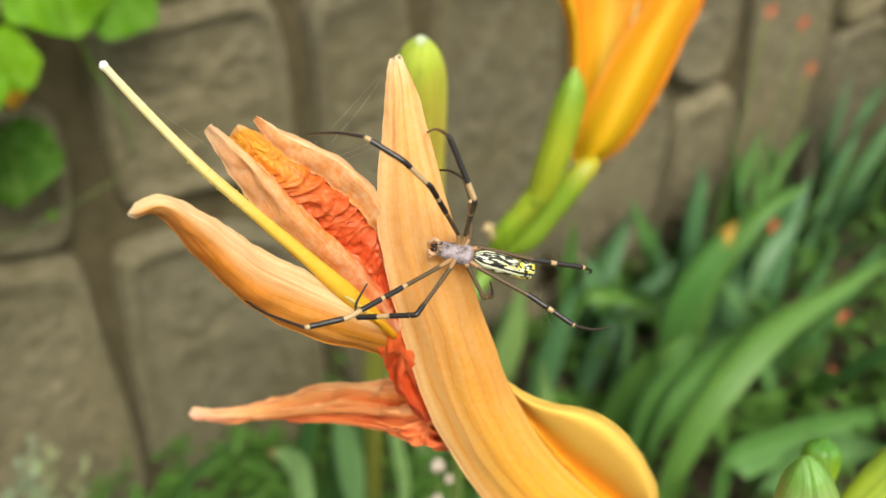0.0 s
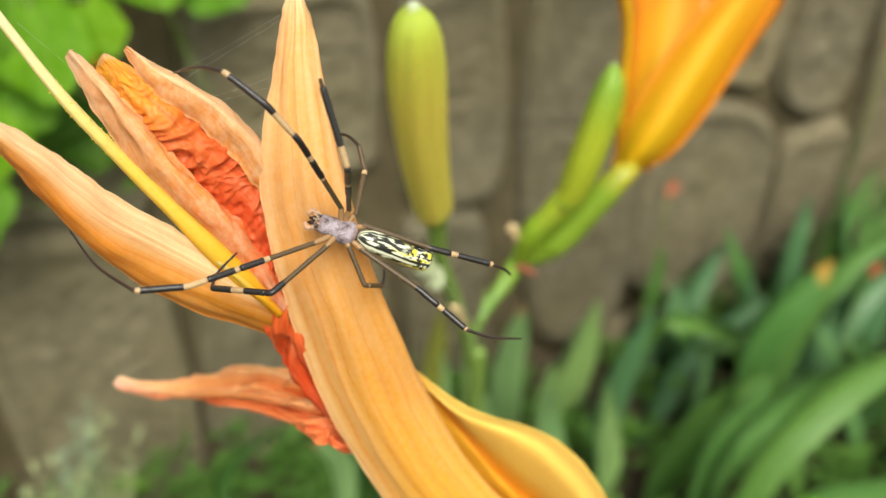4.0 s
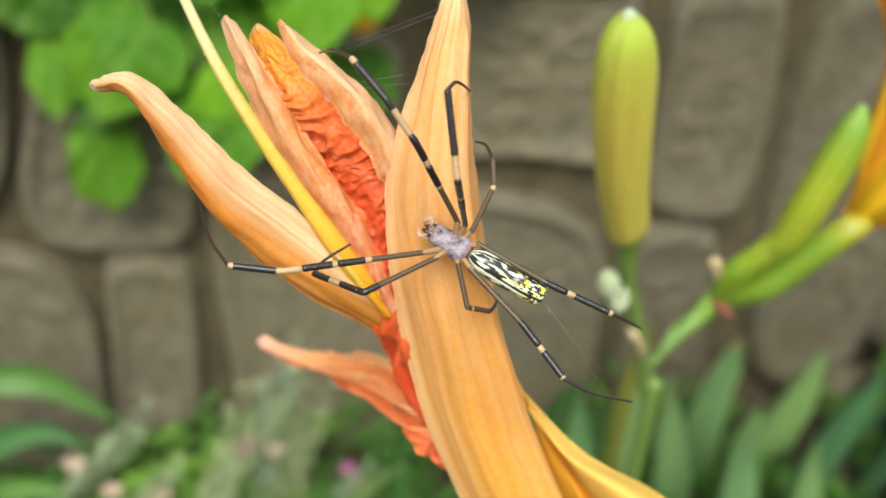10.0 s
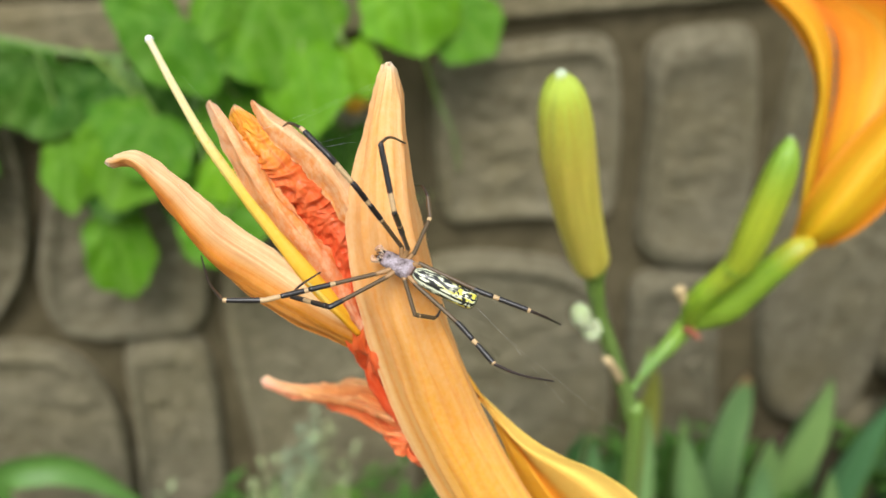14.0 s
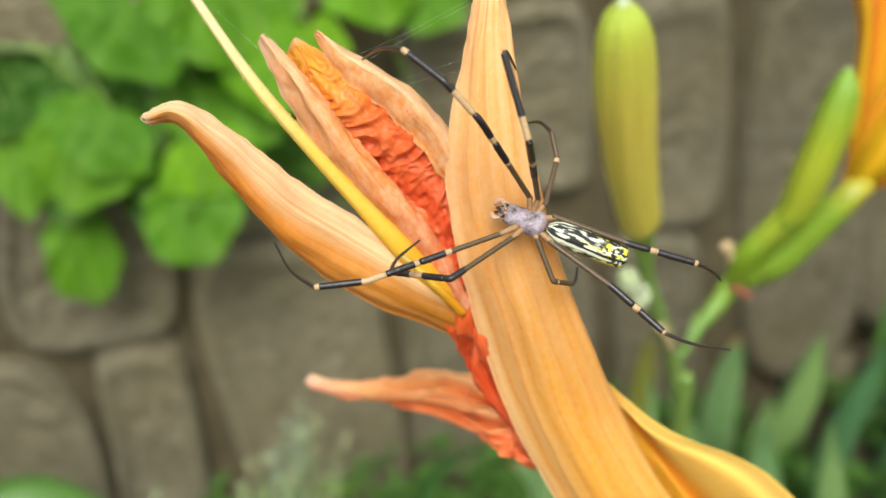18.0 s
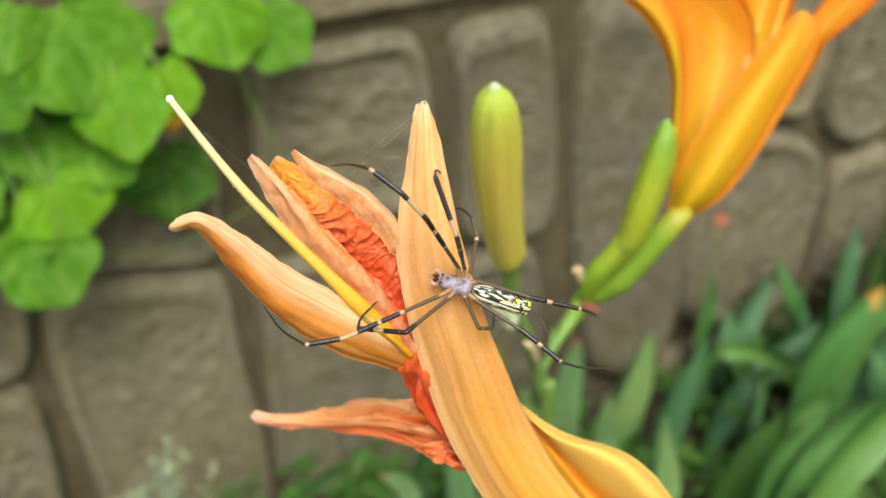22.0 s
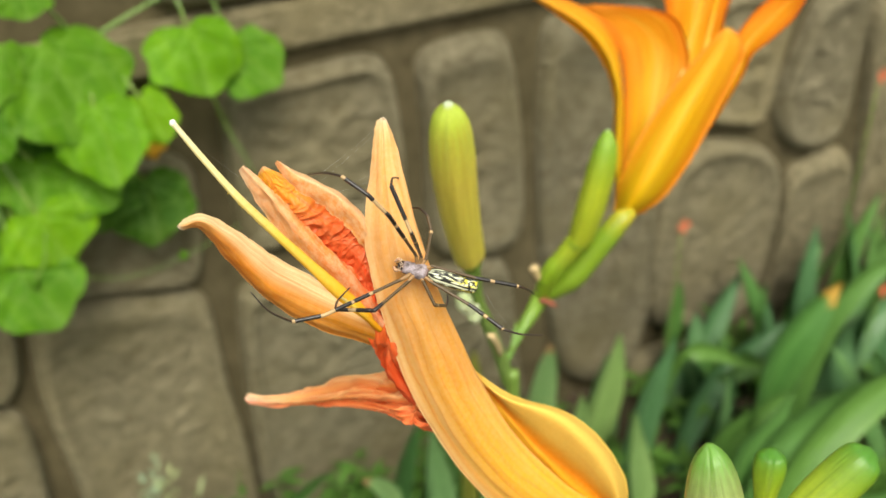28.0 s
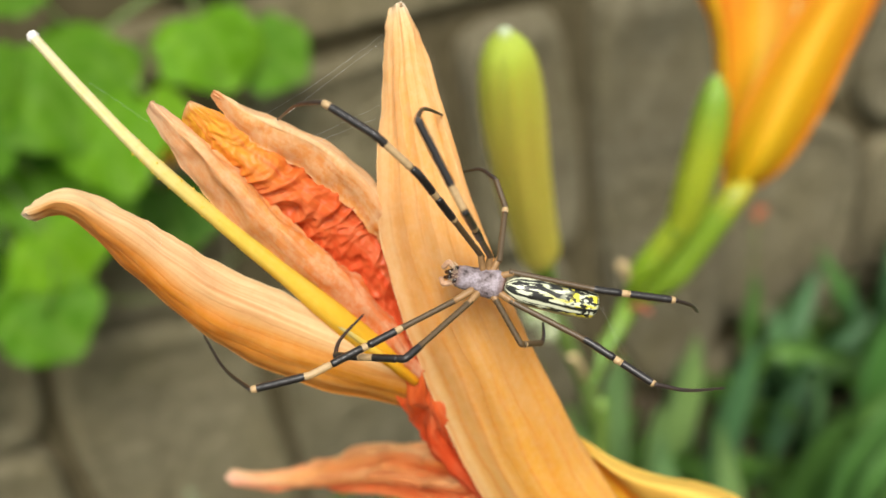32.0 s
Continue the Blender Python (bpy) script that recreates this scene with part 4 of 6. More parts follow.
SILK_A = [(-0.02016, -0.66823, 0.79436), (-0.01179, -0.66244, 0.79411), (-0.00083, -0.65477, 0.79450)]
SILK_B = [(-0.01760, -0.66883, 0.79423), (-0.00905, -0.66263, 0.79457), (-0.00050, -0.65513, 0.79410)]
SILK_C = [(-0.01407, -0.66458, 0.78902), (-0.00797, -0.66585, 0.79062), (-0.00612, -0.66493, 0.79063)]
SILK_D = [(-0.01411, -0.66500, 0.78847), (-0.00803, -0.66646, 0.78979), (-0.00620, -0.66584, 0.78941)]
SILK_E = [(0.00833, -0.68573, 0.76953), (0.02123, -0.67578, 0.74834), (0.06033, -0.65052, 0.69136)]
SILK_F = [(0.00865, -0.68599, 0.76927), (0.01464, -0.67980, 0.75807), (0.02976, -0.66636, 0.72950)]
SILK_G = [(-0.03317, -0.63886, 0.79238), (-0.03007, -0.64231, 0.78931), (-0.02661, -0.64642, 0.78579)]
SILK_H = [(-0.03380, -0.66700, 0.78620), (-0.03320, -0.66800, 0.78540), (-0.03290, -0.66800, 0.78430), (-0.03320, -0.66700, 0.78310)]
VINE_BLOSSOM = (0.0429, -0.0700, 0.5333)
BLADES_FRONT = [
    ([(0.468, -0.170, 0.246), (0.465, -0.163, 0.172), (0.452, -0.157, 0.087), (0.450, -0.152, 0.043), (0.448, -0.147, 0.000)], 0.046, "H"),
    ([(0.728, -0.220, 0.113), (0.642, -0.208, 0.155), (0.571, -0.196, 0.197), (0.542, -0.184, 0.187), (0.532, -0.172, 0.111), (0.537, -0.160, 0.031), (0.535, -0.155, 0.015), (0.533, -0.150, 0.000)], 0.018, "S"),
    ([(0.625, -0.120, 0.134), (0.600, -0.120, 0.101), (0.580, -0.120, 0.045), (0.578, -0.115, 0.022), (0.576, -0.110, 0.000)], 0.028, "B"),
    ([(0.685, -0.262, 0.291), (0.650, -0.266, 0.262), (0.615, -0.271, 0.218), (0.596, -0.276, 0.150), (0.594, -0.280, 0.052), (0.592, -0.275, 0.026), (0.590, -0.270, 0.000)], 0.070, "X"),
    ([(0.848, -0.240, 0.269), (0.777, -0.240, 0.264), (0.724, -0.240, 0.230), (0.696, -0.240, 0.164), (0.682, -0.240, 0.066), (0.680, -0.235, 0.033), (0.678, -0.230, 0.000)], 0.035, "S"),
    ([(0.745, -0.340, 0.214), (0.686, -0.340, 0.208), (0.626, -0.340, 0.195), (0.559, -0.340, 0.179), (0.522, -0.340, 0.134), (0.520, -0.335, 0.067), (0.518, -0.330, 0.000)], 0.044, "S"),
    ([(0.907, -0.200, 0.178), (0.835, -0.207, 0.143), (0.783, -0.213, 0.093), (0.750, -0.220, 0.019), (0.746, -0.210, 0.000)], 0.046, "B"),
    ([(0.879, -0.060, 0.202), (0.854, -0.080, 0.154), (0.836, -0.100, 0.089), (0.823, -0.120, 0.010), (0.819, -0.110, 0.000)], 0.036, "B"),
    ([(0.755, -0.100, 0.172), (0.743, -0.113, 0.113), (0.736, -0.127, 0.031), (0.734, -0.122, 0.015), (0.732, -0.117, 0.000)], 0.033, "S"),
    ([(0.981, -0.070, 0.226), (0.933, -0.087, 0.177), (0.890, -0.103, 0.109), (0.865, -0.120, 0.013), (0.861, -0.110, 0.000)], 0.041, "S"),
    ([(0.614, -0.200, 0.149), (0.604, -0.207, 0.111), (0.587, -0.213, 0.052), (0.585, -0.208, 0.026), (0.583, -0.203, 0.000)], 0.034, "B"),
    ([(0.614, -0.290, 0.194), (0.571, -0.290, 0.169), (0.529, -0.290, 0.136), (0.498, -0.290, 0.084), (0.496, -0.285, 0.042), (0.494, -0.280, 0.000)], 0.052, "S"),
]
BLADES_LOW = [
    ([(0.213, -0.200, 0.259), (0.204, -0.190, 0.215), (0.197, -0.180, 0.148), (0.195, -0.175, 0.074), (0.193, -0.170, 0.000)], 0.019, "D"),
    ([(0.220, -0.250, 0.275), (0.218, -0.235, 0.225), (0.217, -0.220, 0.159), (0.215, -0.215, 0.080), (0.213, -0.210, 0.000)], 0.034, "D"),
    ([(0.107, -0.250, 0.289), (0.092, -0.225, 0.256), (0.068, -0.200, 0.197), (0.066, -0.195, 0.099), (0.064, -0.190, 0.000)], 0.012, "S"),
    ([(0.114, -0.300, 0.321), (0.136, -0.290, 0.288), (0.148, -0.280, 0.238), (0.146, -0.275, 0.119), (0.144, -0.270, 0.000)], 0.019, "TIP"),
]
BLADES_SIDE = [
    ([(0.910, -0.340, 0.206), (0.778, -0.344, 0.206), (0.678, -0.348, 0.206), (0.614, -0.352, 0.184), (0.564, -0.356, 0.145), (0.532, -0.360, 0.082), (0.530, -0.355, 0.041), (0.528, -0.350, 0.000)], 0.037, "S"),
    ([(0.945, -0.140, 0.168), (0.862, -0.160, 0.157), (0.799, -0.180, 0.125), (0.771, -0.200, 0.060), (0.769, -0.195, 0.030), (0.767, -0.190, 0.000)], 0.044, "S"),
    ([(0.978, -0.160, 0.201), (0.907, -0.187, 0.137), (0.863, -0.213, 0.062), (0.861, -0.208, 0.031), (0.859, -0.203, 0.000)], 0.050, "B"),
    ([(0.571, -0.320, 0.235), (0.544, -0.327, 0.199), (0.511, -0.333, 0.169), (0.492, -0.340, 0.107), (0.490, -0.335, 0.053), (0.488, -0.330, 0.000)], 0.045, "S"),
    ([(0.565, -0.240, 0.199), (0.557, -0.250, 0.159), (0.548, -0.260, 0.097), (0.546, -0.255, 0.049), (0.544, -0.250, 0.000)], 0.024, "B"),
    ([(0.866, -0.420, 0.039), (0.778, -0.413, 0.064), (0.667, -0.407, 0.093), (0.573, -0.400, 0.109), (0.571, -0.395, 0.054), (0.569, -0.390, 0.000)], 0.035, "S"),
    ([(0.858, -0.440, -0.010), (0.755, -0.433, 0.049), (0.667, -0.427, 0.072), (0.616, -0.420, 0.056), (0.614, -0.415, 0.028), (0.612, -0.410, 0.000)], 0.038, "B"),
    ([(1.227, -0.080, 0.077), (1.192, -0.107, -0.001), (1.188, -0.097, 0.000)], 0.041, "S"),
    ([(1.304, -0.080, 0.102), (1.275, -0.107, 0.010), (1.271, -0.097, 0.000)], 0.048, "S"),
]
BLADES_WALL = [
    ([(1.030, -0.050, 0.181), (1.036, -0.067, 0.136), (1.043, -0.083, 0.064), (1.041, -0.078, 0.032), (1.039, -0.073, 0.000)], 0.037, "S"),
    ([(0.858, -0.060, 0.150), (0.855, -0.080, 0.088), (0.849, -0.100, 0.015), (0.845, -0.090, 0.000)], 0.023, "B"),
    ([(0.757, -0.100, 0.148), (0.756, -0.120, 0.098), (0.748, -0.140, 0.030), (0.744, -0.130, 0.000)], 0.032, "B"),
    ([(0.520, -0.200, 0.242), (0.502, -0.200, 0.190), (0.485, -0.200, 0.119), (0.475, -0.200, 0.037), (0.473, -0.195, 0.018), (0.471, -0.190, 0.000)], 0.035, "B"),
]
BLADES_MID = [
    ([(0.308, -0.200, 0.234), (0.326, -0.190, 0.154), (0.355, -0.180, 0.034), (0.353, -0.175, 0.017), (0.351, -0.170, 0.000)], 0.033, "H"),
    ([(0.196, -0.260, 0.306), (0.203, -0.250, 0.242), (0.218, -0.240, 0.154), (0.216, -0.235, 0.077), (0.214, -0.230, 0.000)], 0.028, "H"),
    ([(0.046, -0.350, 0.346), (0.029, -0.333, 0.313), (0.007, -0.317, 0.264), (-0.014, -0.300, 0.217), (-0.016, -0.295, 0.108), (-0.018, -0.290, 0.000)], 0.013, "H"),
    ([(0.221, -0.300, 0.373), (0.229, -0.293, 0.319), (0.235, -0.287, 0.246), (0.247, -0.280, 0.178), (0.245, -0.275, 0.089), (0.243, -0.270, 0.000)], 0.011, "H"),
]
BLADES_SHORE = [
    ([(0.384, -0.160, 0.259), (0.382, -0.153, 0.201), (0.382, -0.147, 0.118), (0.389, -0.140, 0.024), (0.389, -0.130, 0.000)], 0.060, "TIP"),
    ([(0.485, -0.130, 0.182), (0.481, -0.130, 0.120), (0.483, -0.130, 0.044), (0.483, -0.125, 0.022), (0.483, -0.120, 0.000)], 0.049, "H"),
    ([(0.369, -0.240, 0.254), (0.375, -0.230, 0.195), (0.385, -0.220, 0.113), (0.385, -0.215, 0.057), (0.385, -0.210, 0.000)], 0.040, "H"),
    ([(0.272, -0.200, 0.321), (0.270, -0.200, 0.284), (0.267, -0.200, 0.230), (0.265, -0.200, 0.164), (0.265, -0.190, 0.000)], 0.021, "Y"),
    ([(0.336, -0.140, 0.199), (0.341, -0.140, 0.128), (0.342, -0.140, 0.059), (0.342, -0.130, 0.000)], 0.022, "H"),
    ([(0.338, -0.280, 0.268), (0.349, -0.270, 0.206), (0.369, -0.260, 0.120), (0.369, -0.255, 0.060), (0.369, -0.250, 0.000)], 0.042, "H"),
    ([(0.404, -0.280, 0.247), (0.418, -0.270, 0.182), (0.442, -0.260, 0.101), (0.442, -0.255, 0.051), (0.442, -0.250, 0.000)], 0.044, "H"),
]
BLADES_GRASS = [
    ([(-0.189, -0.100, 0.147), (-0.219, -0.100, 0.180), (-0.249, -0.100, 0.208), (-0.286, -0.100, 0.215), (-0.319, -0.100, 0.197), (-0.321, -0.095, 0.099), (-0.323, -0.090, 0.000)], 0.025, "S"),
    ([(-0.212, -0.140, 0.162), (-0.249, -0.133, 0.178), (-0.292, -0.127, 0.163), (-0.330, -0.120, 0.129), (-0.332, -0.115, 0.065), (-0.334, -0.110, 0.000)], 0.022, "D"),
    ([(-0.217, -0.200, 0.166), (-0.250, -0.190, 0.172), (-0.293, -0.180, 0.150), (-0.295, -0.175, 0.075), (-0.297, -0.170, 0.000)], 0.021, "S"),
    ([(-0.059, -0.120, 0.186), (-0.085, -0.110, 0.123), (-0.113, -0.100, 0.047), (-0.115, -0.095, 0.024), (-0.117, -0.090, 0.000)], 0.017, "D"),
]
VINE_LEAVES = [
    (0.094, -0.070, 0.607, 0.089, 0.067, 0, "L"),
    (0.139, -0.055, 0.585, 0.065, 0.060, 35, "M"),
    (-0.012, -0.085, 0.613, 0.111, 0.095, 10, "M"),
    (0.004, -0.105, 0.570, 0.069, 0.074, 5, "L"),
    (0.045, -0.090, 0.571, 0.040, 0.049, 20, "L"),
    (-0.052, -0.080, 0.534, 0.072, 0.053, -10, "M"),
    (-0.010, -0.085, 0.520, 0.053, 0.046, 25, "M"),
    (-0.053, -0.100, 0.497, 0.079, 0.055, 15, "L"),
    (-0.074, -0.110, 0.457, 0.083, 0.063, 20, "M"),
    (0.035, -0.050, 0.475, 0.082, 0.067, 0, "D"),
    (-0.025, -0.070, 0.668, 0.041, 0.023, 0, "M"),
    (-0.055, -0.090, 0.631, 0.036, 0.054, -20, "M"),
    (-0.086, -0.080, 0.482, 0.064, 0.059, -30, "D"),
]
VINE_LEAVES_LOW = [
    (-0.094, -0.090, 0.610, 0.112, 0.060, -40, "M"),
    (-0.141, -0.075, 0.516, 0.092, 0.088, -20, "M"),
    (-0.166, -0.065, 0.416, 0.062, 0.084, 0, "T"),
    (-0.145, -0.055, 0.550, 0.074, 0.070, -10, "D"),
    (-0.067, -0.090, 0.478, 0.092, 0.055, 15, "M"),
    (-0.163, -0.060, 0.474, 0.053, 0.053, -10, "D"),
    (-0.192, -0.060, 0.501, 0.044, 0.074, -5, "M"),
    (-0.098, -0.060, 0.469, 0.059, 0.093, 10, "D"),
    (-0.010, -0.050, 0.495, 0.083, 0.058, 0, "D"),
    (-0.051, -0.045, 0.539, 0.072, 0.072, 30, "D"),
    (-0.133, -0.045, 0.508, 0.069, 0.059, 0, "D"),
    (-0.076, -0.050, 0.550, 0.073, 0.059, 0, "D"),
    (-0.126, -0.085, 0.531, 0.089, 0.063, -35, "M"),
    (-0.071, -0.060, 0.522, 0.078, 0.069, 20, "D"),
]
LEG_A = [(-0.00538, -0.67777, 0.77277), (-0.02325, -0.67977, 0.77191), (-0.02933, -0.67839, 0.77192), (-0.03131, -0.66721, 0.76813), (-0.03232, -0.65739, 0.76714)]
LEG_B = [(-0.00407, -0.67841, 0.77241), (-0.01356, -0.68200, 0.77043), (-0.01924, -0.67436, 0.76795), (-0.01416, -0.66973, 0.76883)]
LEG_C = [(-0.00135, -0.67655, 0.77591), (-0.00772, -0.67887, 0.78884), (-0.01103, -0.67739, 0.79362), (-0.01451, -0.67301, 0.79663), (-0.01687, -0.65875, 0.79069)]
LEG_D = [(-0.00056, -0.67693, 0.77575), (-0.00494, -0.68550, 0.78821), (-0.00635, -0.68175, 0.79711), (0.00123, -0.66453, 0.78778)]
LEG_E = [(0.00009, -0.67754, 0.77524), (0.00381, -0.67248, 0.77851), (0.00388, -0.67053, 0.78124), (0.00361, -0.66155, 0.77846)]
LEG_F = [(0.00064, -0.67849, 0.77427), (0.00900, -0.68296, 0.77082), (0.01657, -0.68635, 0.76821), (0.02361, -0.68081, 0.76035)]
LEG_G = [(-0.00174, -0.67941, 0.77209), (-0.00076, -0.68241, 0.76737), (0.00265, -0.68039, 0.76475), (0.00448, -0.67751, 0.76510)]
LEG_H = [(-0.00044, -0.68013, 0.77179), (0.00539, -0.68645, 0.76748), (0.00938, -0.69253, 0.76391), (0.01930, -0.69138, 0.75780)]


# ---- setting: ground and cast stone wall ----
def build_ground():
    verts, faces = [], []
    xs = [-40, -8, -3] + [-1.6 + 0.08 * i for i in range(46)] + [3.5, 8, 40]
    ys = [-40, -8, -3, -1.8] + [-1.5 + 0.08 * i for i in range(19)] + [0.06, 3, 40]
    for y in ys:
        for x in xs:
            near = abs(x) < 2.2 and -1.6 < y < 0.05
            verts.append((x, y, 0.018 * noise.noise(Vector((x * 5, y * 5, 0))) + 0.01 * noise.noise(Vector((x * 17, y * 17, 3))) if near else 0.0))
    n = len(xs)
    for i in range(len(ys) - 1):
        for j in range(n - 1):
            faces.append((i * n + j, i * n + j + 1, (i + 1) * n + j + 1, (i + 1) * n + j))
    ob = part("ground", mesh_of("ground", verts, faces), SOIL, None)
    tagged(ob, "dark brown garden soil under the plants", "ground", kind="structure")


# the outlines of the stones of one panel, across and up the wall
STONES = [
    [(0.123, 0.530), (0.135, 0.537), (0.186, 0.542), (0.258, 0.545), (0.281, 0.538), (0.291, 0.517), (0.298, 0.442), (0.297, 0.367), (0.281, 0.353), (0.205, 0.370), (0.138, 0.369), (0.123, 0.382), (0.119, 0.463)],
    [(0.323, 0.522), (0.339, 0.535), (0.411, 0.537), (0.427, 0.520), (0.440, 0.426), (0.445, 0.314), (0.430, 0.282), (0.372, 0.286), (0.338, 0.303), (0.326, 0.331), (0.329, 0.408), (0.327, 0.468)],
    [(0.472, 0.522), (0.489, 0.536), (0.600, 0.527), (0.630, 0.507), (0.638, 0.403), (0.638, 0.248), (0.641, 0.106), (0.622, 0.027), (0.595, 0.013), (0.519, 0.045), (0.494, 0.125), (0.473, 0.259), (0.466, 0.410)],
    [(0.653, 0.516), (0.713, 0.525), (0.808, 0.522), (0.825, 0.491), (0.814, 0.429), (0.804, 0.371), (0.793, 0.346), (0.716, 0.368), (0.670, 0.384)],
    [(0.858, 0.460), (0.872, 0.490), (0.932, 0.507), (0.957, 0.482), (0.952, 0.400), (0.953, 0.312), (0.929, 0.288), (0.888, 0.288), (0.847, 0.313), (0.829, 0.354), (0.835, 0.395)],
    [(0.652, 0.277), (0.670, 0.316), (0.706, 0.340), (0.783, 0.323), (0.840, 0.286), (0.851, 0.232), (0.843, 0.116), (0.813, 0.035), (0.772, 0.018), (0.700, 0.071), (0.654, 0.079), (0.639, 0.162)],
    [(0.624, 0.011), (0.651, 0.035), (0.716, 0.027), (0.771, -0.019), (0.803, -0.102), (0.821, -0.215), (0.636, -0.127)],
    [(0.867, 0.253), (0.905, 0.260), (0.967, 0.264), (0.988, 0.234), (0.982, 0.114), (0.951, -0.040), (0.934, -0.182), (0.840, -0.188), (0.813, -0.095), (0.843, -0.010), (0.870, 0.102)],
    [(0.330, 0.271), (0.374, 0.272), (0.414, 0.263), (0.426, 0.245), (0.433, 0.149), (0.462, -0.096), (0.353, -0.071), (0.328, 0.200)],
    [(0.107, 0.313), (0.118, 0.327), (0.163, 0.325), (0.238, 0.308), (0.290, 0.267), (0.302, 0.231), (0.311, 0.109), (0.314, -0.118), (0.096, 0.001), (0.101, 0.184)],
    [(-0.088, 0.351), (-0.062, 0.362), (-0.002, 0.353), (0.066, 0.336), (0.076, 0.315), (0.077, 0.230), (0.087, 0.125), (0.086, -0.027), (0.069, -0.120), (-0.084, -0.045), (-0.086, 0.135), (-0.097, 0.261)],
    [(-0.054, 0.513), (0.024, 0.501), (0.083, 0.483), (0.083, 0.426), (0.074, 0.368), (0.061, 0.356), (-0.009, 0.372), (-0.077, 0.385), (-0.071, 0.447)],
    [(-0.196, 0.261), (-0.182, 0.273), (-0.152, 0.273), (-0.124, 0.261), (-0.117, 0.233), (-0.121, 0.141), (-0.128, 0.040), (-0.221, 0.035), (-0.206, 0.142), (-0.201, 0.219)],
    [(-0.210, 0.502), (-0.173, 0.549), (-0.092, 0.545), (-0.095, 0.461), (-0.103, 0.354), (-0.112, 0.302), (-0.129, 0.283), (-0.177, 0.285), (-0.216, 0.287), (-0.252, 0.302), (-0.256, 0.363), (-0.226, 0.449)],
    [(-0.405, 0.285), (-0.330, 0.289), (-0.290, 0.289), (-0.260, 0.279), (-0.239, 0.258), (-0.223, 0.228), (-0.215, 0.190), (-0.217, 0.145), (-0.230, -0.021), (-0.413, -0.02)],
    [(-0.405, 0.522), (-0.245, 0.529), (-0.239, 0.500), (-0.244, 0.451), (-0.252, 0.406), (-0.264, 0.372), (-0.288, 0.338), (-0.310, 0.316), (-0.345, 0.304), (-0.405, 0.302)],
    [(0.973, 0.434), (0.986, 0.477), (1.132, 0.496), (1.166, 0.347), (1.160, 0.158), (1.118, -0.025), (1.033, -0.129), (0.980, -0.062), (1.009, 0.105), (1.002, 0.257)],
]


def rounded(outline, rounds=3):
    for _ in range(rounds):
        outline = [p for a, b in zip(outline, outline[1:] + outline[:1]) for p in ((a[0] * 0.78 + b[0] * 0.22, a[1] * 0.78 + b[1] * 0.22), (a[0] * 0.22 + b[0] * 0.78, a[1] * 0.22 + b[1] * 0.78))]
    return outline


def stone_mesh(outline, seed):
    ring = rounded([(x, max(z, -0.03)) for x, z in outline])
    n = len(ring)
    cx, cz = sum(p[0] for p in ring) / n, sum(p[1] for p in ring) / n
    size = min(max(p[0] for p in ring) - min(p[0] for p in ring), max(p[1] for p in ring) - min(p[1] for p in ring))
    verts, faces = [], []
    levels = [(-0.005, 0.006), (-0.003, -0.003), (-0.001, -0.0105), (0.002, -0.0155), (0.006, -0.0178), (0.010, -0.0168), (0.015, -0.0108), (0.022, -0.0095)] + [(0.028 + (size / 2 - 0.032) * s / 9, -0.0100) for s in range(1, 10)]
    for inset, y in levels:
        k = 1 - 2 * inset / size
        for x, z in ring:
            px, pz = cx + (x - cx) * k, cz + (z - cz) * k
            wob = (0.0058 * noise.noise(Vector((px * 38, pz * 62, seed))) + 0.0036 * noise.noise(Vector((px * 85, pz * 130, seed)))) * min(1, max(0, inset - 0.012) / 0.02)
            verts.append((cx + (x - cx) * k, y + wob + (0.003 * noise.noise(Vector((x * 14, z * 14, seed + 5))) if y < -0.012 else 0), cz + (z - cz) * k))
    for a in range(len(levels) - 1):
        for i in range(n):
            j = (i + 1) % n
            faces.append((a * n + i, a * n + j, (a + 1) * n + j, (a + 1) * n + i))
    faces.append(tuple((len(levels) - 1) * n + i for i in range(n)))
    me = mesh_of("stone", verts, faces)
    me.materials.append(STONE)
    return me


def build_wall():
    bm = bmesh.new()
    bmesh.ops.create_cube(bm, size=1.0, matrix=Matrix.Translation((1.0, 0.044, 0.45)) @ Matrix.Diagonal((16, 0.08, 1.5, 1)))
    me = bpy.data.meshes.new("wall_back")
    bm.to_mesh(me)
    bm.free()
    wall = part("wall_garden", me, MORTAR, None)
    tagged(wall, "grey-brown cast stone garden wall with rounded raised blocks and dark joints", "wall", kind="structure")
    meshes = [stone_mesh(s, k) for k, s in enumerate(STONES)]
    for row, (dz, dx) in enumerate(((0.0, 0.0), (0.655, -0.55))):
        for k in (-2, -1, 0, 1, 2):
            for me in meshes:
                ob = new("stone", me)
                ob.parent = wall
                ob.location = (k * 1.6 + dx, 0, dz)
    # the raised rail between one panel and the next
    bm = bmesh.new()
    bmesh.ops.create_cube(bm, size=1.0, matrix=Matrix.Translation((1.0, -0.003, 0.592)) @ Matrix.Diagonal((16, 0.022, 0.046, 1)))
    bmesh.ops.bevel(bm, geom=[e for e in bm.edges if e.calc_length() > 5], offset=0.006, segments=3, affect="EDGES")
    me = bpy.data.meshes.new("panel_rail")
    bm.to_mesh(me)
    bm.free()
    part("panel_rail", me, STONE, wall, "weathered concrete rail between the panels")


build_ground()
build_wall()


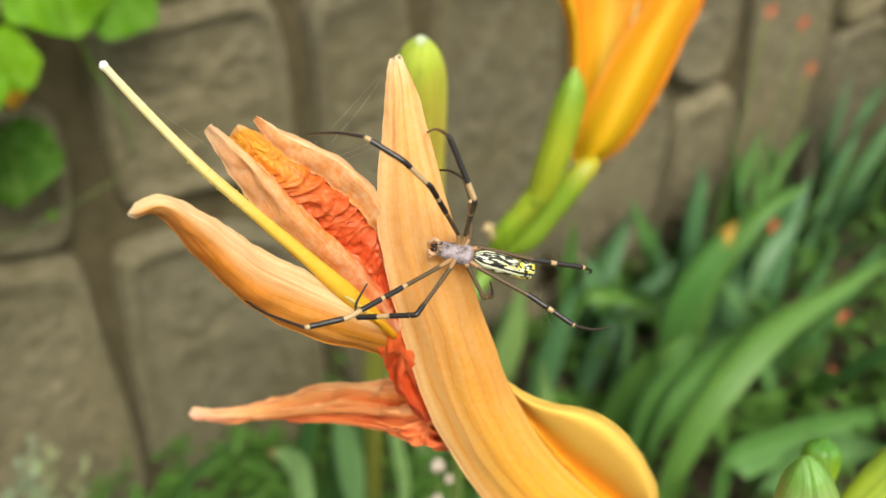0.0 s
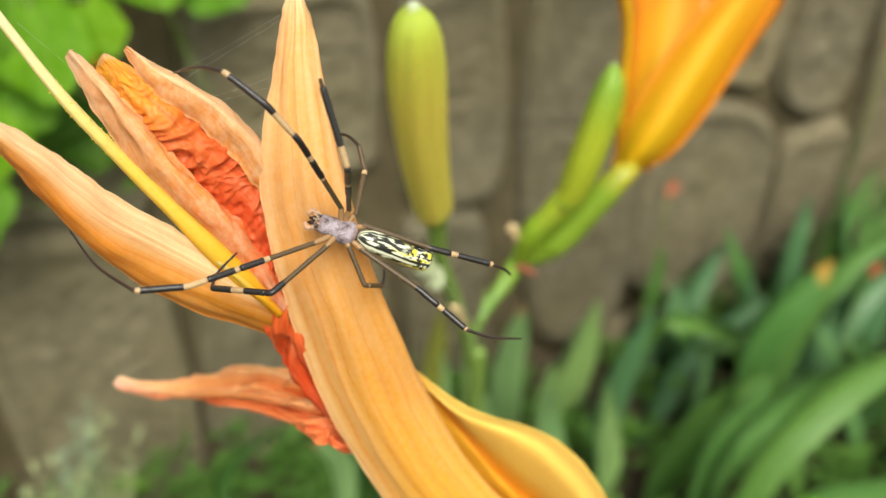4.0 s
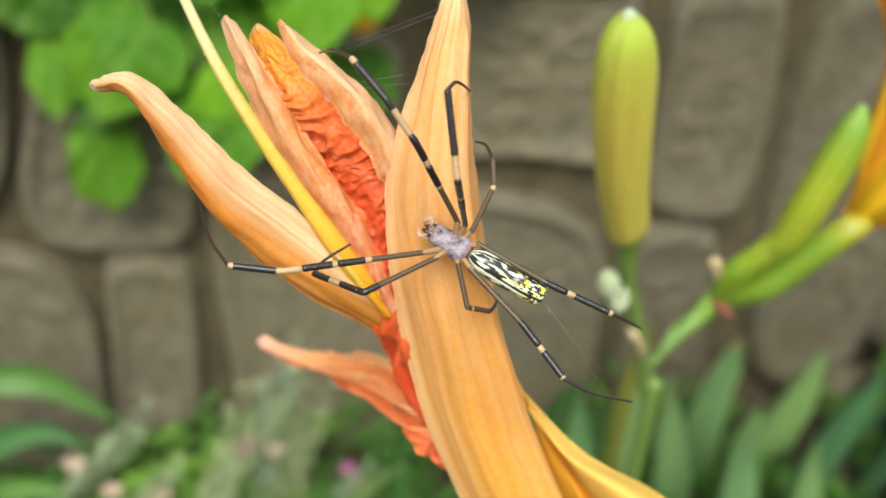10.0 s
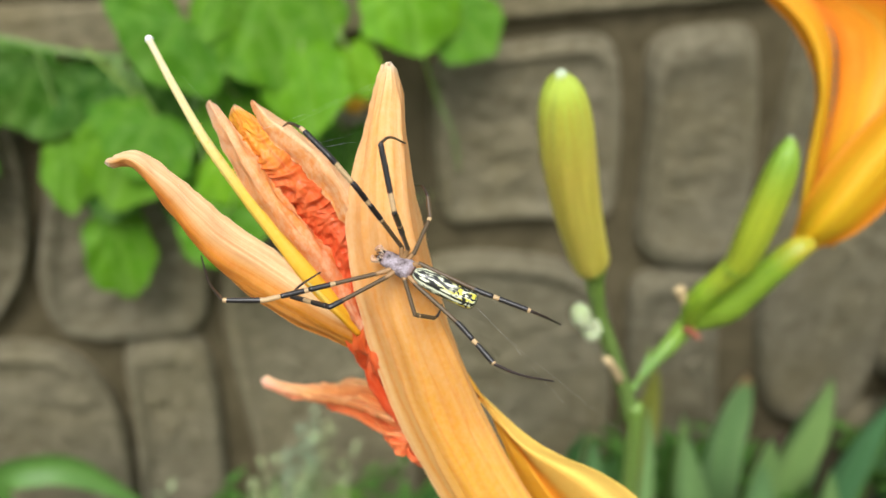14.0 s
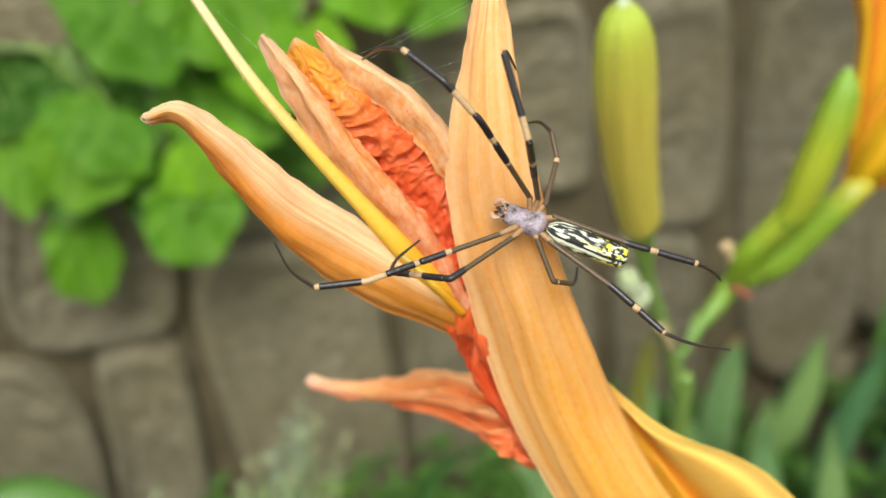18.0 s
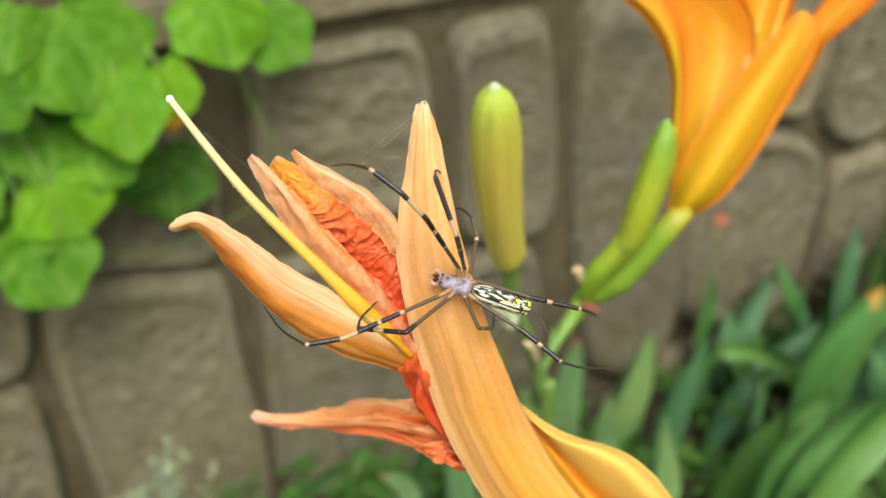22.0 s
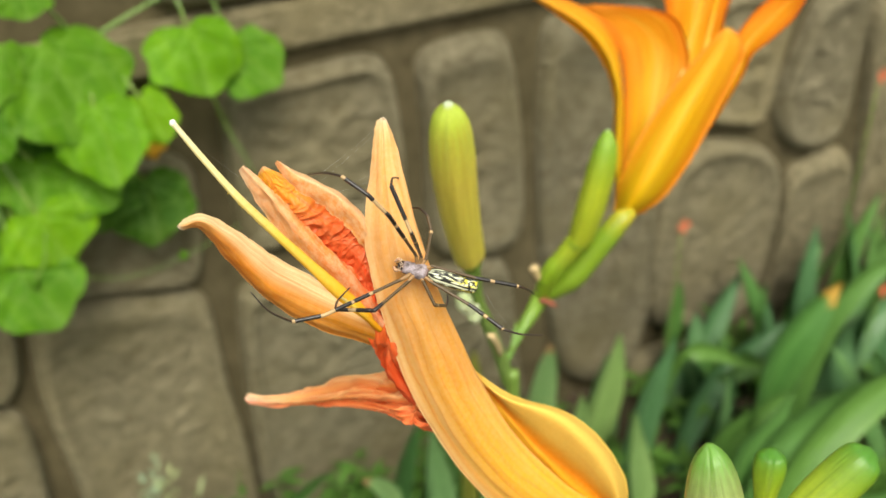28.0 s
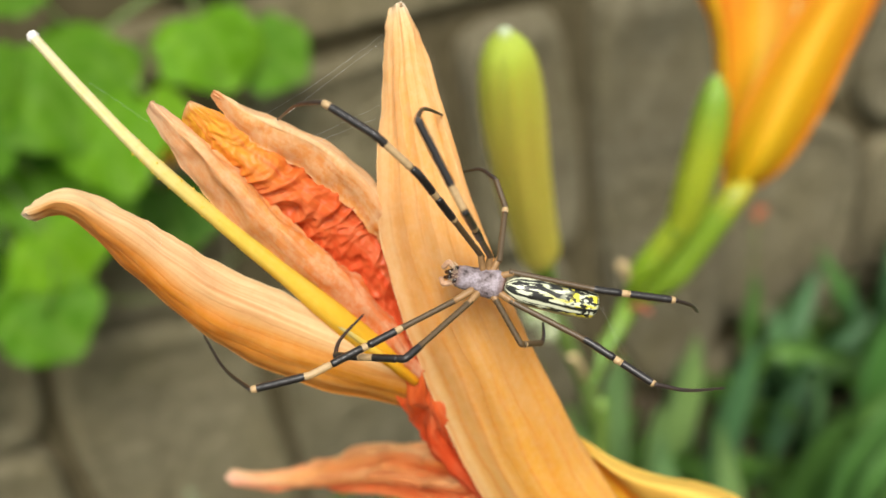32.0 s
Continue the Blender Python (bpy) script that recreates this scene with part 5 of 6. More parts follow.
# ---- plants by the wall ----
def strap_mesh(base, tip, width, bow=0.25, twist=0.0):
    """A long blade that rises from its base and bends over to its tip."""
    b, t = Vector(base), Vector(tip)
    ctrl = b.lerp(t, 0.5) + Vector((0, 0, (t - b).length * bow))
    return blade_mesh([b * (1 - s) ** 2 + ctrl * 2 * s * (1 - s) + t * s * s for s in (1, 0.8, 0.6, 0.4, 0.2, 0)], width, twist)


def blade_mesh(spine, width, twist=0.0, nu=26):
    """A broad blade over a spine that runs from its tip to its base: folded along the middle, pointed, with a slow wave along its rims."""
    line = glide(spine, 13)
    rails = [[], [], [], [], []]
    seed = spine[0][0] * 40 + spine[0][2] * 17
    for i, p in enumerate(line):
        s = i / 12
        run = (line[max(i - 1, 0)] - line[min(i + 1, 12)]).normalized()
        across = (Matrix.Rotation(twist + 0.25 * noise.noise(Vector((s * 2, seed, 3))), 3, run) @ run.cross(Vector((0.2, -0.85, 0.5)))).normalized()
        out = across.cross(run).normalized()
        if out.y > 0:
            out = -out
        w = width / 2 * min(1.0, 2.1 * s ** 0.75 + 0.015) * (1.0 - 0.3 * max(0.0, s - 0.55) / 0.45)
        for rail, v in zip(rails, (-1, -0.5, 0, 0.5, 1)):
            wave = 0.05 * w * noise.noise(Vector((s * 5, v * 2, seed)))
            rail.append(p + across * w * v - out * (w * 0.3 * (1 - abs(v)) + wave))
    return loft("leaf", rails, nu, 9, 0.0008, lambda u, v: 0.0003 * math.sin(46 * v))


def strap_plant(label, leaves, material, at):
    plant = thing("strap_leaf_plant", label, "plant", "strap-leaved plants by the wall", at=at)
    for base, tip, w, bow, twist in leaves:
        part("leaf", strap_mesh(base, tip, w, bow, twist), material, plant)
    return plant


rng = random.Random(5)


def build_straps():
    kinds = {"S": STRAP, "B": STRAP_BLUE, "D": STRAP_DEEP, "H": STRAP_SHEEN, "Y": STRAP_YELLOWED, "TIP": STRAP_TIPPED, "X": STRAP_SCORCHED}
    for label, at, blades in (
        ("clump of broad green blades, some with scorched tips", (0.6, -0.22, 0), BLADES_FRONT),
        ("few green blades low below the flowers", (0.18, -0.22, 0), BLADES_LOW),
        ("clump of long broad hazy green blades that sweep to one side", (0.75, -0.3, 0), BLADES_SIDE),
        ("clump of upright bluish green blades close to the wall", (0.8, -0.1, 0), BLADES_WALL),
        ("few slim green blades below the flowers, sheen put into their colour", (0.38, -0.18, 0), BLADES_MID),
        ("clump of short broad green blades, sheen put into their colour, one with a rusty tip", (0.46, -0.17, 0), BLADES_SHORE),
        ("low clump of arching grassy leaves", (-0.28, -0.12, 0), BLADES_GRASS),
    ):
        plant = thing("strap_leaf_plant", label, "plant", "strap-leaved plants by the wall", at=at)
        for spine, w, kind in blades:
            part("leaf", blade_mesh(spine, w * (1.35 if kind == "H" else 1.2), rng.uniform(-0.2, 0.2)), kinds[kind], plant, "green blade with a scorched tip" if kind in ("TIP", "X") else "yellowing blade" if kind == "Y" else "")
    for k, (cx, cy, count, tall) in enumerate([(0.62, -0.14, 8, 0.15), (0.74, -0.10, 10, 0.17), (0.92, -0.16, 12, 0.22), (1.10, -0.12, 13, 0.27), (1.28, -0.2, 13, 0.3), (1.05, -0.34, 12, 0.22), (0.86, -0.46, 11, 0.15), (0.72, -0.52, 8, 0.1), (0.82, -0.28, 10, 0.2)]):
        leaves = []
        for _ in range(count):
            a = rng.uniform(0, 2 * math.pi)
            reach = rng.uniform(0.05, 0.16)
            bx, by = cx + rng.gauss(0, 0.04), min(cy + rng.gauss(0, 0.03), -0.05)
            tx, ty = bx + 0.06 + math.cos(a) * reach, min(by + math.sin(a) * reach, -0.045)
            tz = tall * rng.uniform(0.6, 1.05)
            leaves.append(((bx, by, 0.0), (tx, ty, tz), rng.uniform(0.02, 0.036), rng.uniform(0.05, 0.25), rng.uniform(-0.5, 0.5)))
        strap_plant("dense clump of arching green strap leaves" if k % 2 else "clump of bluish green strap leaves", leaves, (STRAP_BLUE, STRAP, STRAP_DEEP)[k % 3], (cx, cy, 0))


build_straps()


def scatter_leaves(name, count, area, tall, size, material, seed, label, slim=0.35):
    """A low tangle of stalks with small leaves, as one mesh."""
    r = random.Random(seed)
    verts, faces, uvs = [], [], []
    for _ in range(count):
        x, y = r.uniform(area[0], area[1]), r.uniform(area[2], area[3])
        h = tall * r.uniform(0.4, 1.0)
        lean = Vector((r.gauss(0, 0.25), r.gauss(-0.1, 0.25), 1)).normalized()
        foot = Vector((x, y, 0))
        k = len(verts)
        side = Vector((1, 0, 0)) * 0.0012
        verts += [foot - side, foot + side, foot + lean * h + side * 0.4, foot + lean * h - side * 0.4]
        uvs += [(0.5, 0.5)] * 4
        faces.append((k, k + 1, k + 2, k + 3))
        for _ in range(r.randint(5, 9)):
            p = foot + lean * h * r.uniform(0.25, 1.0)
            a = r.uniform(0, 2 * math.pi)
            d = Vector((math.cos(a), math.sin(a), r.uniform(-0.1, 0.7))).normalized()
            s = size * r.uniform(0.5, 1.2)
            n = d.cross(Vector((0, 0, 1))).normalized()
            if p.y + d.y * s > -0.02:
                d.y = -abs(d.y)
            drop = Vector((0, 0, -0.18 * s))
            k = len(verts)
            verts += [p, p + d * s * 0.4 + n * s * slim * 0.5, p + d * s * 0.45 + Vector((0, 0, -0.05 * s)), p + d * s * 0.4 - n * s * slim * 0.5, p + d * s + drop]
            uvs += [(1, 0.5), (0.6, 0), (0.6, 0.5), (0.6, 1), (0.2, 0.5)]
            faces += [(k, k + 1, k + 2), (k, k + 2, k + 3), (k + 1, k + 4, k + 2), (k + 2, k + 4, k + 3)]
    ob = part(name, mesh_of(name, verts, faces, uvs), material, None)
    tagged(ob, label, "weeds", kind="stuff")


scatter_leaves("low_weeds", 300, (-0.5, 0.42, -0.26, -0.03), 0.12, 0.032, WEED, 1, "tangle of small green weeds along the foot of the wall")
scatter_leaves("broad_weeds", 40, (-0.22, -0.02, -0.2, -0.08), 0.12, 0.045, WEED_BRIGHT, 7, "patch of broader bright green weeds", 0.5)
scatter_leaves("ground_cover", 300, (0.35, 1.6, -0.55, -0.03), 0.10, 0.04, WEED, 2, "low green growth between the strap leaves")
scatter_leaves("near_weeds", 260, (-0.6, 0.9, -0.8, -0.3), 0.05, 0.03, WEED, 3, "short green weeds on the soil", 0.3)


def build_sprig(x, tip_x, y, tall, seed):
    """A few leaning stems with fine leaves all the way up."""
    r = random.Random(seed)
    verts, faces, uvs = [], [], []
    for k in range(4):
        foot = Vector((x + r.gauss(0, 0.007), y + r.gauss(0, 0.007), 0))
        top = Vector((tip_x + r.gauss(0, 0.009), y + r.gauss(-0.01, 0.012), tall * r.uniform(0.8, 1.0)))
        for i in range(54):
            s = (i + 4) / 58
            p = foot.lerp(top, s)
            a = r.uniform(0, 6.28)
            d = Vector((math.cos(a), math.sin(a), 0.7)).normalized()
            L = (0.022 - 0.010 * s) * r.uniform(0.6, 1.2)
            n = d.cross(Vector((0, 0, 1))).normalized() * L * 0.17
            b = len(verts)
            verts += [p, p + d * L * 0.5 + n, p + d * L, p + d * L * 0.5 - n]
            uvs += [(1, 0.5), (0.5, 0), (0, 0.5), (0.5, 1)]
            faces.append((b, b + 1, b + 2, b + 3))
        b = len(verts)
        verts += [foot + Vector((0.0012, 0, 0)), foot - Vector((0.0012, 0, 0)), top]
        uvs += [(0.5, 0.5)] * 3
        faces.append((b, b + 1, b + 2))
    ob = part("silvery_sprig", mesh_of("silvery_sprig", verts, faces, uvs), SILVER, None)
    tagged(ob, "leaning silvery green sprig of fine leaves", "weed", "silvery sprigs by the wall")


for n, (x, tip_x, y, h) in enumerate([(-0.045, -0.015, -0.13, 0.270), (-0.302, -0.156, -0.12, 0.195), (-0.136, -0.061, -0.15, 0.248), (-0.079, -0.023, -0.14, 0.273), (-0.074, -0.009, -0.12, 0.174), (-0.133, -0.091, -0.16, 0.164), (-0.024, 0.037, -0.14, 0.112), (-0.221, -0.150, -0.15, 0.152)]):
    build_sprig(x, tip_x, y, h, n)


def small_flower(name, at, size, material, label, category, group, petals=5):
    flower = thing(name, label, category, group, at=at)
    c = Vector(at)
    foot = Vector((c.x + 0.01, min(c.y + 0.02, -0.03), 0))
    part("stalk", tube("stalk", [c, c.lerp(foot, 0.5) + Vector((0.004, 0, 0)), foot], [0.0008, 0.0012], 8, 5), STEM, flower)
    for k in range(petals):
        a = 2 * math.pi * k / petals
        d = Vector((math.cos(a), -0.5, math.sin(a))).normalized()
        s = d.cross(Vector((0, -1, 0.2))).normalized()
        rails = [[c + d * size - s * size * 0.1, c + d * size * 0.6 - s * size * 0.35, c], [c + d * size * 1.05, c + d * size * 0.6 + Vector((0, 0.1 * size, 0)), c], [c + d * size + s * size * 0.1, c + d * size * 0.6 + s * size * 0.35, c]]
        part("petal", loft("petal", rails, 5, 4, 0.0004), material, flower)


for x, y, z in [(-0.078, -0.125, 0.135), (-0.062, -0.09, 0.075), (0.02, -0.1, 0.06)]:
    small_flower("pink_flower", (x, y, z), 0.014, PINK, "small pink flower low among the weeds", "flower", "pink flowers in the weeds")
for x, y, z in [(-0.230, -0.130, 0.137), (-0.200, -0.140, 0.107), (-0.046, -0.140, 0.145), (-0.061, -0.130, 0.152), (0.031, -0.150, 0.088), (-0.153, -0.160, 0.117)]:
    small_flower("faded_flower", (x, y, z), 0.012, FADED, "small faded tan flower head among the weeds", "flower", "faded flowers in the weeds", 6)
for x, y, z in [(0.843, -0.15, 0.085), (0.80, -0.23, 0.225), (0.62, -0.08, 0.29), (0.78, -0.36, 0.10), (0.87, -0.40, 0.08), (0.86, -0.12, 0.44), (0.93, -0.12, 0.41), (0.97, -0.12, 0.34), (0.83, -0.33, 0.14), (1.05, -0.22, 0.28), (0.92, -0.45, 0.05), (1.0, -0.3, 0.2)]:
    small_flower("coral_flower", (x, y, z), 0.011, CORAL, "small coral red flower on a thin stalk", "flower", "coral flowers by the wall", 4)


def build_seed_heads():
    weed = thing("seed_heads", "two small pale round seed heads on one thin stalk", "weed", at=(0.09, -0.54, 0.0))
    part("stalk", tube("stalk", [(0.0770, -0.5650, 0.5730), (0.0790, -0.5630, 0.5600), (0.083, -0.557, 0.45), (0.09, -0.54, 0.0)], [0.0006, 0.0009, 0.0014], 30, 7), STEM, weed)
    part("side_stalk", tube("side_stalk", [(0.0722, -0.5713, 0.5609), (0.077, -0.566, 0.552), (0.0800, -0.5620, 0.54)], [0.0005, 0.0007], 10, 6), STEM, weed)
    for c, r in (((0.0770, -0.5650, 0.5730), 0.0027), ((0.0722, -0.5713, 0.5609), 0.0028), ((0.0810, -0.5673, 0.5648), 0.0018)):
        part("seed_head", blob("seed_head", c, (r, r, r * 1.15), lump=0.5, seed=c[0] * 70), SEED, weed, "pale fluffy seed head")


build_seed_heads()


# ---- vine on the wall ----
def vine_leaf_mesh(at, wide, tall, spin, seed):
    """A leaf with five shallow pointed lobes and a notch at its stalk, puckered between its veins. The map is centred on the stalk."""
    r = random.Random(seed)
    n, rings = 64, 8
    normal = Vector((r.uniform(-0.25, 0.25), -0.85, r.uniform(0.3, 0.7))).normalized()
    down = Vector((math.sin(radians(spin)), 0, -math.cos(radians(spin))))
    down = (down - normal * down.dot(normal)).normalized()
    side = normal.cross(down)
    c = Vector(at)
    lobes = [(r.uniform(-0.15, 0.15), r.uniform(0.08, 0.15)), (1.2 + r.uniform(-0.2, 0.2), r.uniform(0.06, 0.11)), (-1.2 + r.uniform(-0.2, 0.2), r.uniform(0.06, 0.11)), (2.25, 0.07), (-2.25, 0.07)]
    size = (wide + tall) / 2
    stalk = -0.30
    verts, uvs, faces = [c + down * stalk * tall], [(0.5, 0.5)], []
    for k in range(1, rings + 1):
        f = k / rings
        for i in range(n):
            a = 2 * math.pi * i / n - math.pi
            rad = 0.43
            for mid, rise in lobes:
                off = abs((a - mid + math.pi) % (2 * math.pi) - math.pi)
                rad = max(rad, 0.43 + rise * max(0.0, 1 - off / 0.7) ** 0.9)
            rad -= 0.15 * math.exp(-((math.pi - abs(a)) / 0.22) ** 2)
            rad *= 1 + 0.02 * math.sin(9 * a + seed) + 0.01 * math.sin(23 * a + 2 * seed)
            x, y = rad * math.cos(a), rad * math.sin(a)
            x, y = stalk + (x - stalk) * f, y * f
            out = math.atan2(y, x - stalk)
            vein = max(math.exp(-((out - v) / 0.12) ** 2) for v in (0, 0.75, -0.75, 1.5, -1.5))
            lift = -0.035 * vein * min(1, 2 * f) - 0.10 * f * f * (1 + 0.6 * math.sin(2 * a + seed)) + 0.05 * f * noise.noise(Vector((x * 4, y * 4, seed))) + 0.014 * noise.noise(Vector((x * 15, y * 15, seed)))
            verts.append(c + down * x * tall * 1.02 + side * y * wide * 1.02 + normal * lift * size)
            uvs.append((0.5 + 0.55 * (x - stalk), 0.5 + 0.55 * y))
    for i in range(n):
        faces.append((0, 1 + i, 1 + (i + 1) % n))
    for k in range(rings - 1):
        for i in range(n):
            j = (i + 1) % n
            faces.append((1 + k * n + i, 1 + (k + 1) * n + i, 1 + (k + 1) * n + j, 1 + k * n + j))
    return mesh_of("leaf", verts, faces, uvs), c + down * stalk * tall


def build_vine():
    vine = thing("vine", "climbing vine with broad lobed bright green leaves", "vine", at=(0.0, -0.03, 0.0))
    root = [(-0.75, -0.06, 0.0), (-0.7, -0.05, 0.45), (-0.35, -0.05, 0.62), (-0.12, -0.045, 0.58), (0.06, -0.04, 0.64), (0.16, -0.03, 0.67)]
    part("stem", tube("stem", root, [0.003, 0.0022, 0.0015], 40, 7), STEM, vine)
    part("stem", tube("stem", [(-0.16, -0.045, 0.59), (-0.11, -0.06, 0.53), (-0.07, -0.055, 0.50), (-0.06, -0.05, 0.43)], [0.0018, 0.0012], 24, 7), STEM, vine)
    part("tendril", tube("tendril", [(0.10, -0.05, 0.575), (0.115, -0.045, 0.52), (0.13, -0.04, 0.48), (0.135, -0.035, 0.44)], [0.0014, 0.0009], 14, 6), STEM, vine)
    part("tendril", tube("tendril", [(0.12, -0.05, 0.66), (0.075, -0.05, 0.652), (0.06, -0.06, 0.665), (0.05, -0.06, 0.69)], [0.0016, 0.0012], 20, 6), STEM, vine)
    part("tendril", tube("tendril", [(-0.04, -0.08, 0.44), (0.00, -0.07, 0.42), (0.05, -0.06, 0.418), (0.11, -0.05, 0.43)], [0.0005, 0.0004], 20, 6), STEM, vine)
    # L and D leaves carry painted light and shade, not another age
    tones = {"L": (VINE_LIT, "yellowish green leaf, light put into its colour"), "M": (VINE_LEAF, ""), "D": (VINE_SHADED, "dark green leaf, shade put into its colour"), "T": (VINE_LEAF, "drooping green leaf with a yellowed tip")}
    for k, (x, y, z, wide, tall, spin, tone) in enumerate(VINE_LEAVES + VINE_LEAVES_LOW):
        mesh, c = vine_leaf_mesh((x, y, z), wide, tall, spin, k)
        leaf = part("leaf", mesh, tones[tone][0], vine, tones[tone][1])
        q = min((Vector(p) for p in glide(root, 20)), key=lambda p: (p - c).length)
        q = c + (q - c) * min(1.0, 0.09 / max((q - c).length, 1e-6))
        part("leaf_stalk", tube("leaf_stalk", [c, c.lerp(q, 0.5) + Vector((0, 0, 0.008)), q], [0.0012, 0.0016], 10, 6), STEM, leaf)
    part("blossom", blob("blossom", VINE_BLOSSOM, (0.009, 0.006, 0.008), lump=0.8, seed=3), BLOSSOM, vine, "small withered yellow-orange blossom")
    for at in ((0.0522, -0.060, 0.4200), (-0.0729, -0.110, 0.4617)):
        part("vine_bud", blob("vine_bud", at, (0.0036, 0.003, 0.0045), lump=0.5, seed=at[0] * 50), VINE_LEAF, vine, "small pale green vine bud")
    part("tendril", tube("tendril", [(-0.0729, -0.110, 0.4617), (-0.0614, -0.118, 0.4844), (-0.0558, -0.120, 0.5070)], [0.0008, 0.0007], 10, 6), STEM, vine)
    # extra leaves in the dark green that stands in for shade
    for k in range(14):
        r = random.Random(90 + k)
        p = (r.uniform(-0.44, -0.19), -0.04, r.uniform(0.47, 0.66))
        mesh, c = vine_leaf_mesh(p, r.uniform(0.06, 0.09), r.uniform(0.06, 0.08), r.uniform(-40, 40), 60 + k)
        part("leaf", mesh, VINE_SHADED, vine, "dark green leaf, shade put into its colour")


build_vine()


# ---- the far lily: open flower, side bud and tall bud on one scape ----
def bud_radii(widest, end, blunt=0.14, taper=0.6, belly=0.12, n=60):
    """The radii of a bud from its round tip to its stalk. blunt: the share of its length that is the tip; taper: where it starts to narrow."""
    out = []
    for i in range(n):
        s = i / (n - 1)
        r = max(0.0, 1 - max(0.0, 1 - s / blunt) ** 2) ** 0.7 * 0.96 + 0.04
        r *= 1 - belly + belly * math.sin(math.pi * min(s / taper, 1) / 2)
        if s > taper:
            w = (s - taper) / (1 - taper)
            r = r + (end / widest - r) * w * w * (3 - 2 * w)
        out.append(widest * r)
    return out


def swell(radii, n=60):
    """Even radii through the given ones, with no steps between them."""
    return [p.x for p in glide([(r, 0, 0) for r in radii], n)]


def ribs(count, amp, rough=0.0003):
    def f(u, v):
        wander = 0.05 * noise.noise(Vector((u * 3, v * 2, 9)))
        return amp * math.sin(2 * math.pi * count * (v + wander)) * min(1, 4 * u) + rough * noise.noise(Vector((u * 14, v * 5, 2)))
    return f


def build_far_lily():
    lily = thing("day_lily", "day lily with an open orange flower and closed green buds", "flower", at=(SCAPE[-1][0], SCAPE[-1][1], 0))
    part("scape", tube("scape", SCAPE, [0.0030, 0.0029, 0.0036, 0.0048], 30, 10), SCAPE_MAT, lily)
    part("branch", tube("branch", MID_STEM, [0.0042, 0.0030, 0.0022, 0.0028, 0.0025, 0.0028, 0.0030], 30, 10), SCAPE_MAT, lily)
    part("branch", tube("branch", FAR_STEM, [0.0009, 0.0013, 0.0022, 0.0031, 0.0040, 0.0050, 0.0053, 0.0050, 0.0047, 0.0041, 0.0026], 54, 14), FAR_STEM_MAT, lily)
    bud = part("tall_bud", tube("tall_bud", MID_BUD, swell([0.0010, 0.0043, 0.0060, 0.0069, 0.0073, 0.0073, 0.0071, 0.0069, 0.0066, 0.0063, 0.0061, 0.0056, 0.0034]), 90, 30, None, 3, 0.05), BUD_OLIVE, lily, "olive green closed bud with a pale tip")
    part("side_bud", tube("side_bud", SIDE_BUD, bud_radii(0.0055, 0.0044, 0.38, 0.6, 0.12), 80, 30, None, 3, 0.09), BUD_GREEN, lily, "slim green closed bud")
    part("side_stalk", tube("side_stalk", SIDE_STALK, [0.0044, 0.0042, 0.0040, 0.0042, 0.0044, 0.0036, 0.0026], 26, 14), STALK_GREEN, lily, "green stalk of the side bud")
    part("small_bud", tube("small_bud", TINY_BUD, [0.0006, 0.0020, 0.0022, 0.0014, 0.0012], 16, 10), BUD_WHITE, lily, "tiny whitish green bud")
    part("small_bud", tube("small_bud", SMALL_BUD, [0.0008, 0.0030, 0.0034, 0.0026, 0.0016, 0.0014], 20, 12), BUD_WHITE, lily, "tiny whitish green bud")
    part("bract", tube("bract", NUB, [0.0010, 0.0024, 0.0016, 0.0018, 0.0012], 14, 10), TAN, lily, "withered tan bract")
    part("bract", tube("bract", SHEATH, [0.0004, 0.0022, 0.0026], 14, 10, flat=0.45), STEM, lily, "green sheathing bract")
    part("bract", tube("bract", SHEATH_B, [0.0005, 0.0016, 0.0020], 12, 10, flat=0.5), TAN, lily, "withered tan bract")
    part("bract", tube("bract", BRACT, [0.0016, 0.0012, 0.0004], 10, 8, flat=0.4), RUST, lily, "rusty dry bract")
    def ruffle(k):
        lengthwise = ribs(4, 0.00022, 0.0003)
        return lambda u, v: 0.0012 * math.sin(9 * u + k) * (2 * v - 1) ** 2 * u + lengthwise(u, v)
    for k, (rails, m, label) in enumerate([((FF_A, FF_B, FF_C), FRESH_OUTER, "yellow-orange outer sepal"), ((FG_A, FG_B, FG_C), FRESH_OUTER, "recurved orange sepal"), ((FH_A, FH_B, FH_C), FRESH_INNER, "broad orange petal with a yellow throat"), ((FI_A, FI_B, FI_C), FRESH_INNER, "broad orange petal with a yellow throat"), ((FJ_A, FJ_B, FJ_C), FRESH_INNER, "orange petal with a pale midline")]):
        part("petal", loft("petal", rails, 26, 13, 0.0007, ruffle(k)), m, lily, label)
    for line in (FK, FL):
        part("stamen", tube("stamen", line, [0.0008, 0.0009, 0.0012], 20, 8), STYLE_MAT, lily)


build_far_lily()


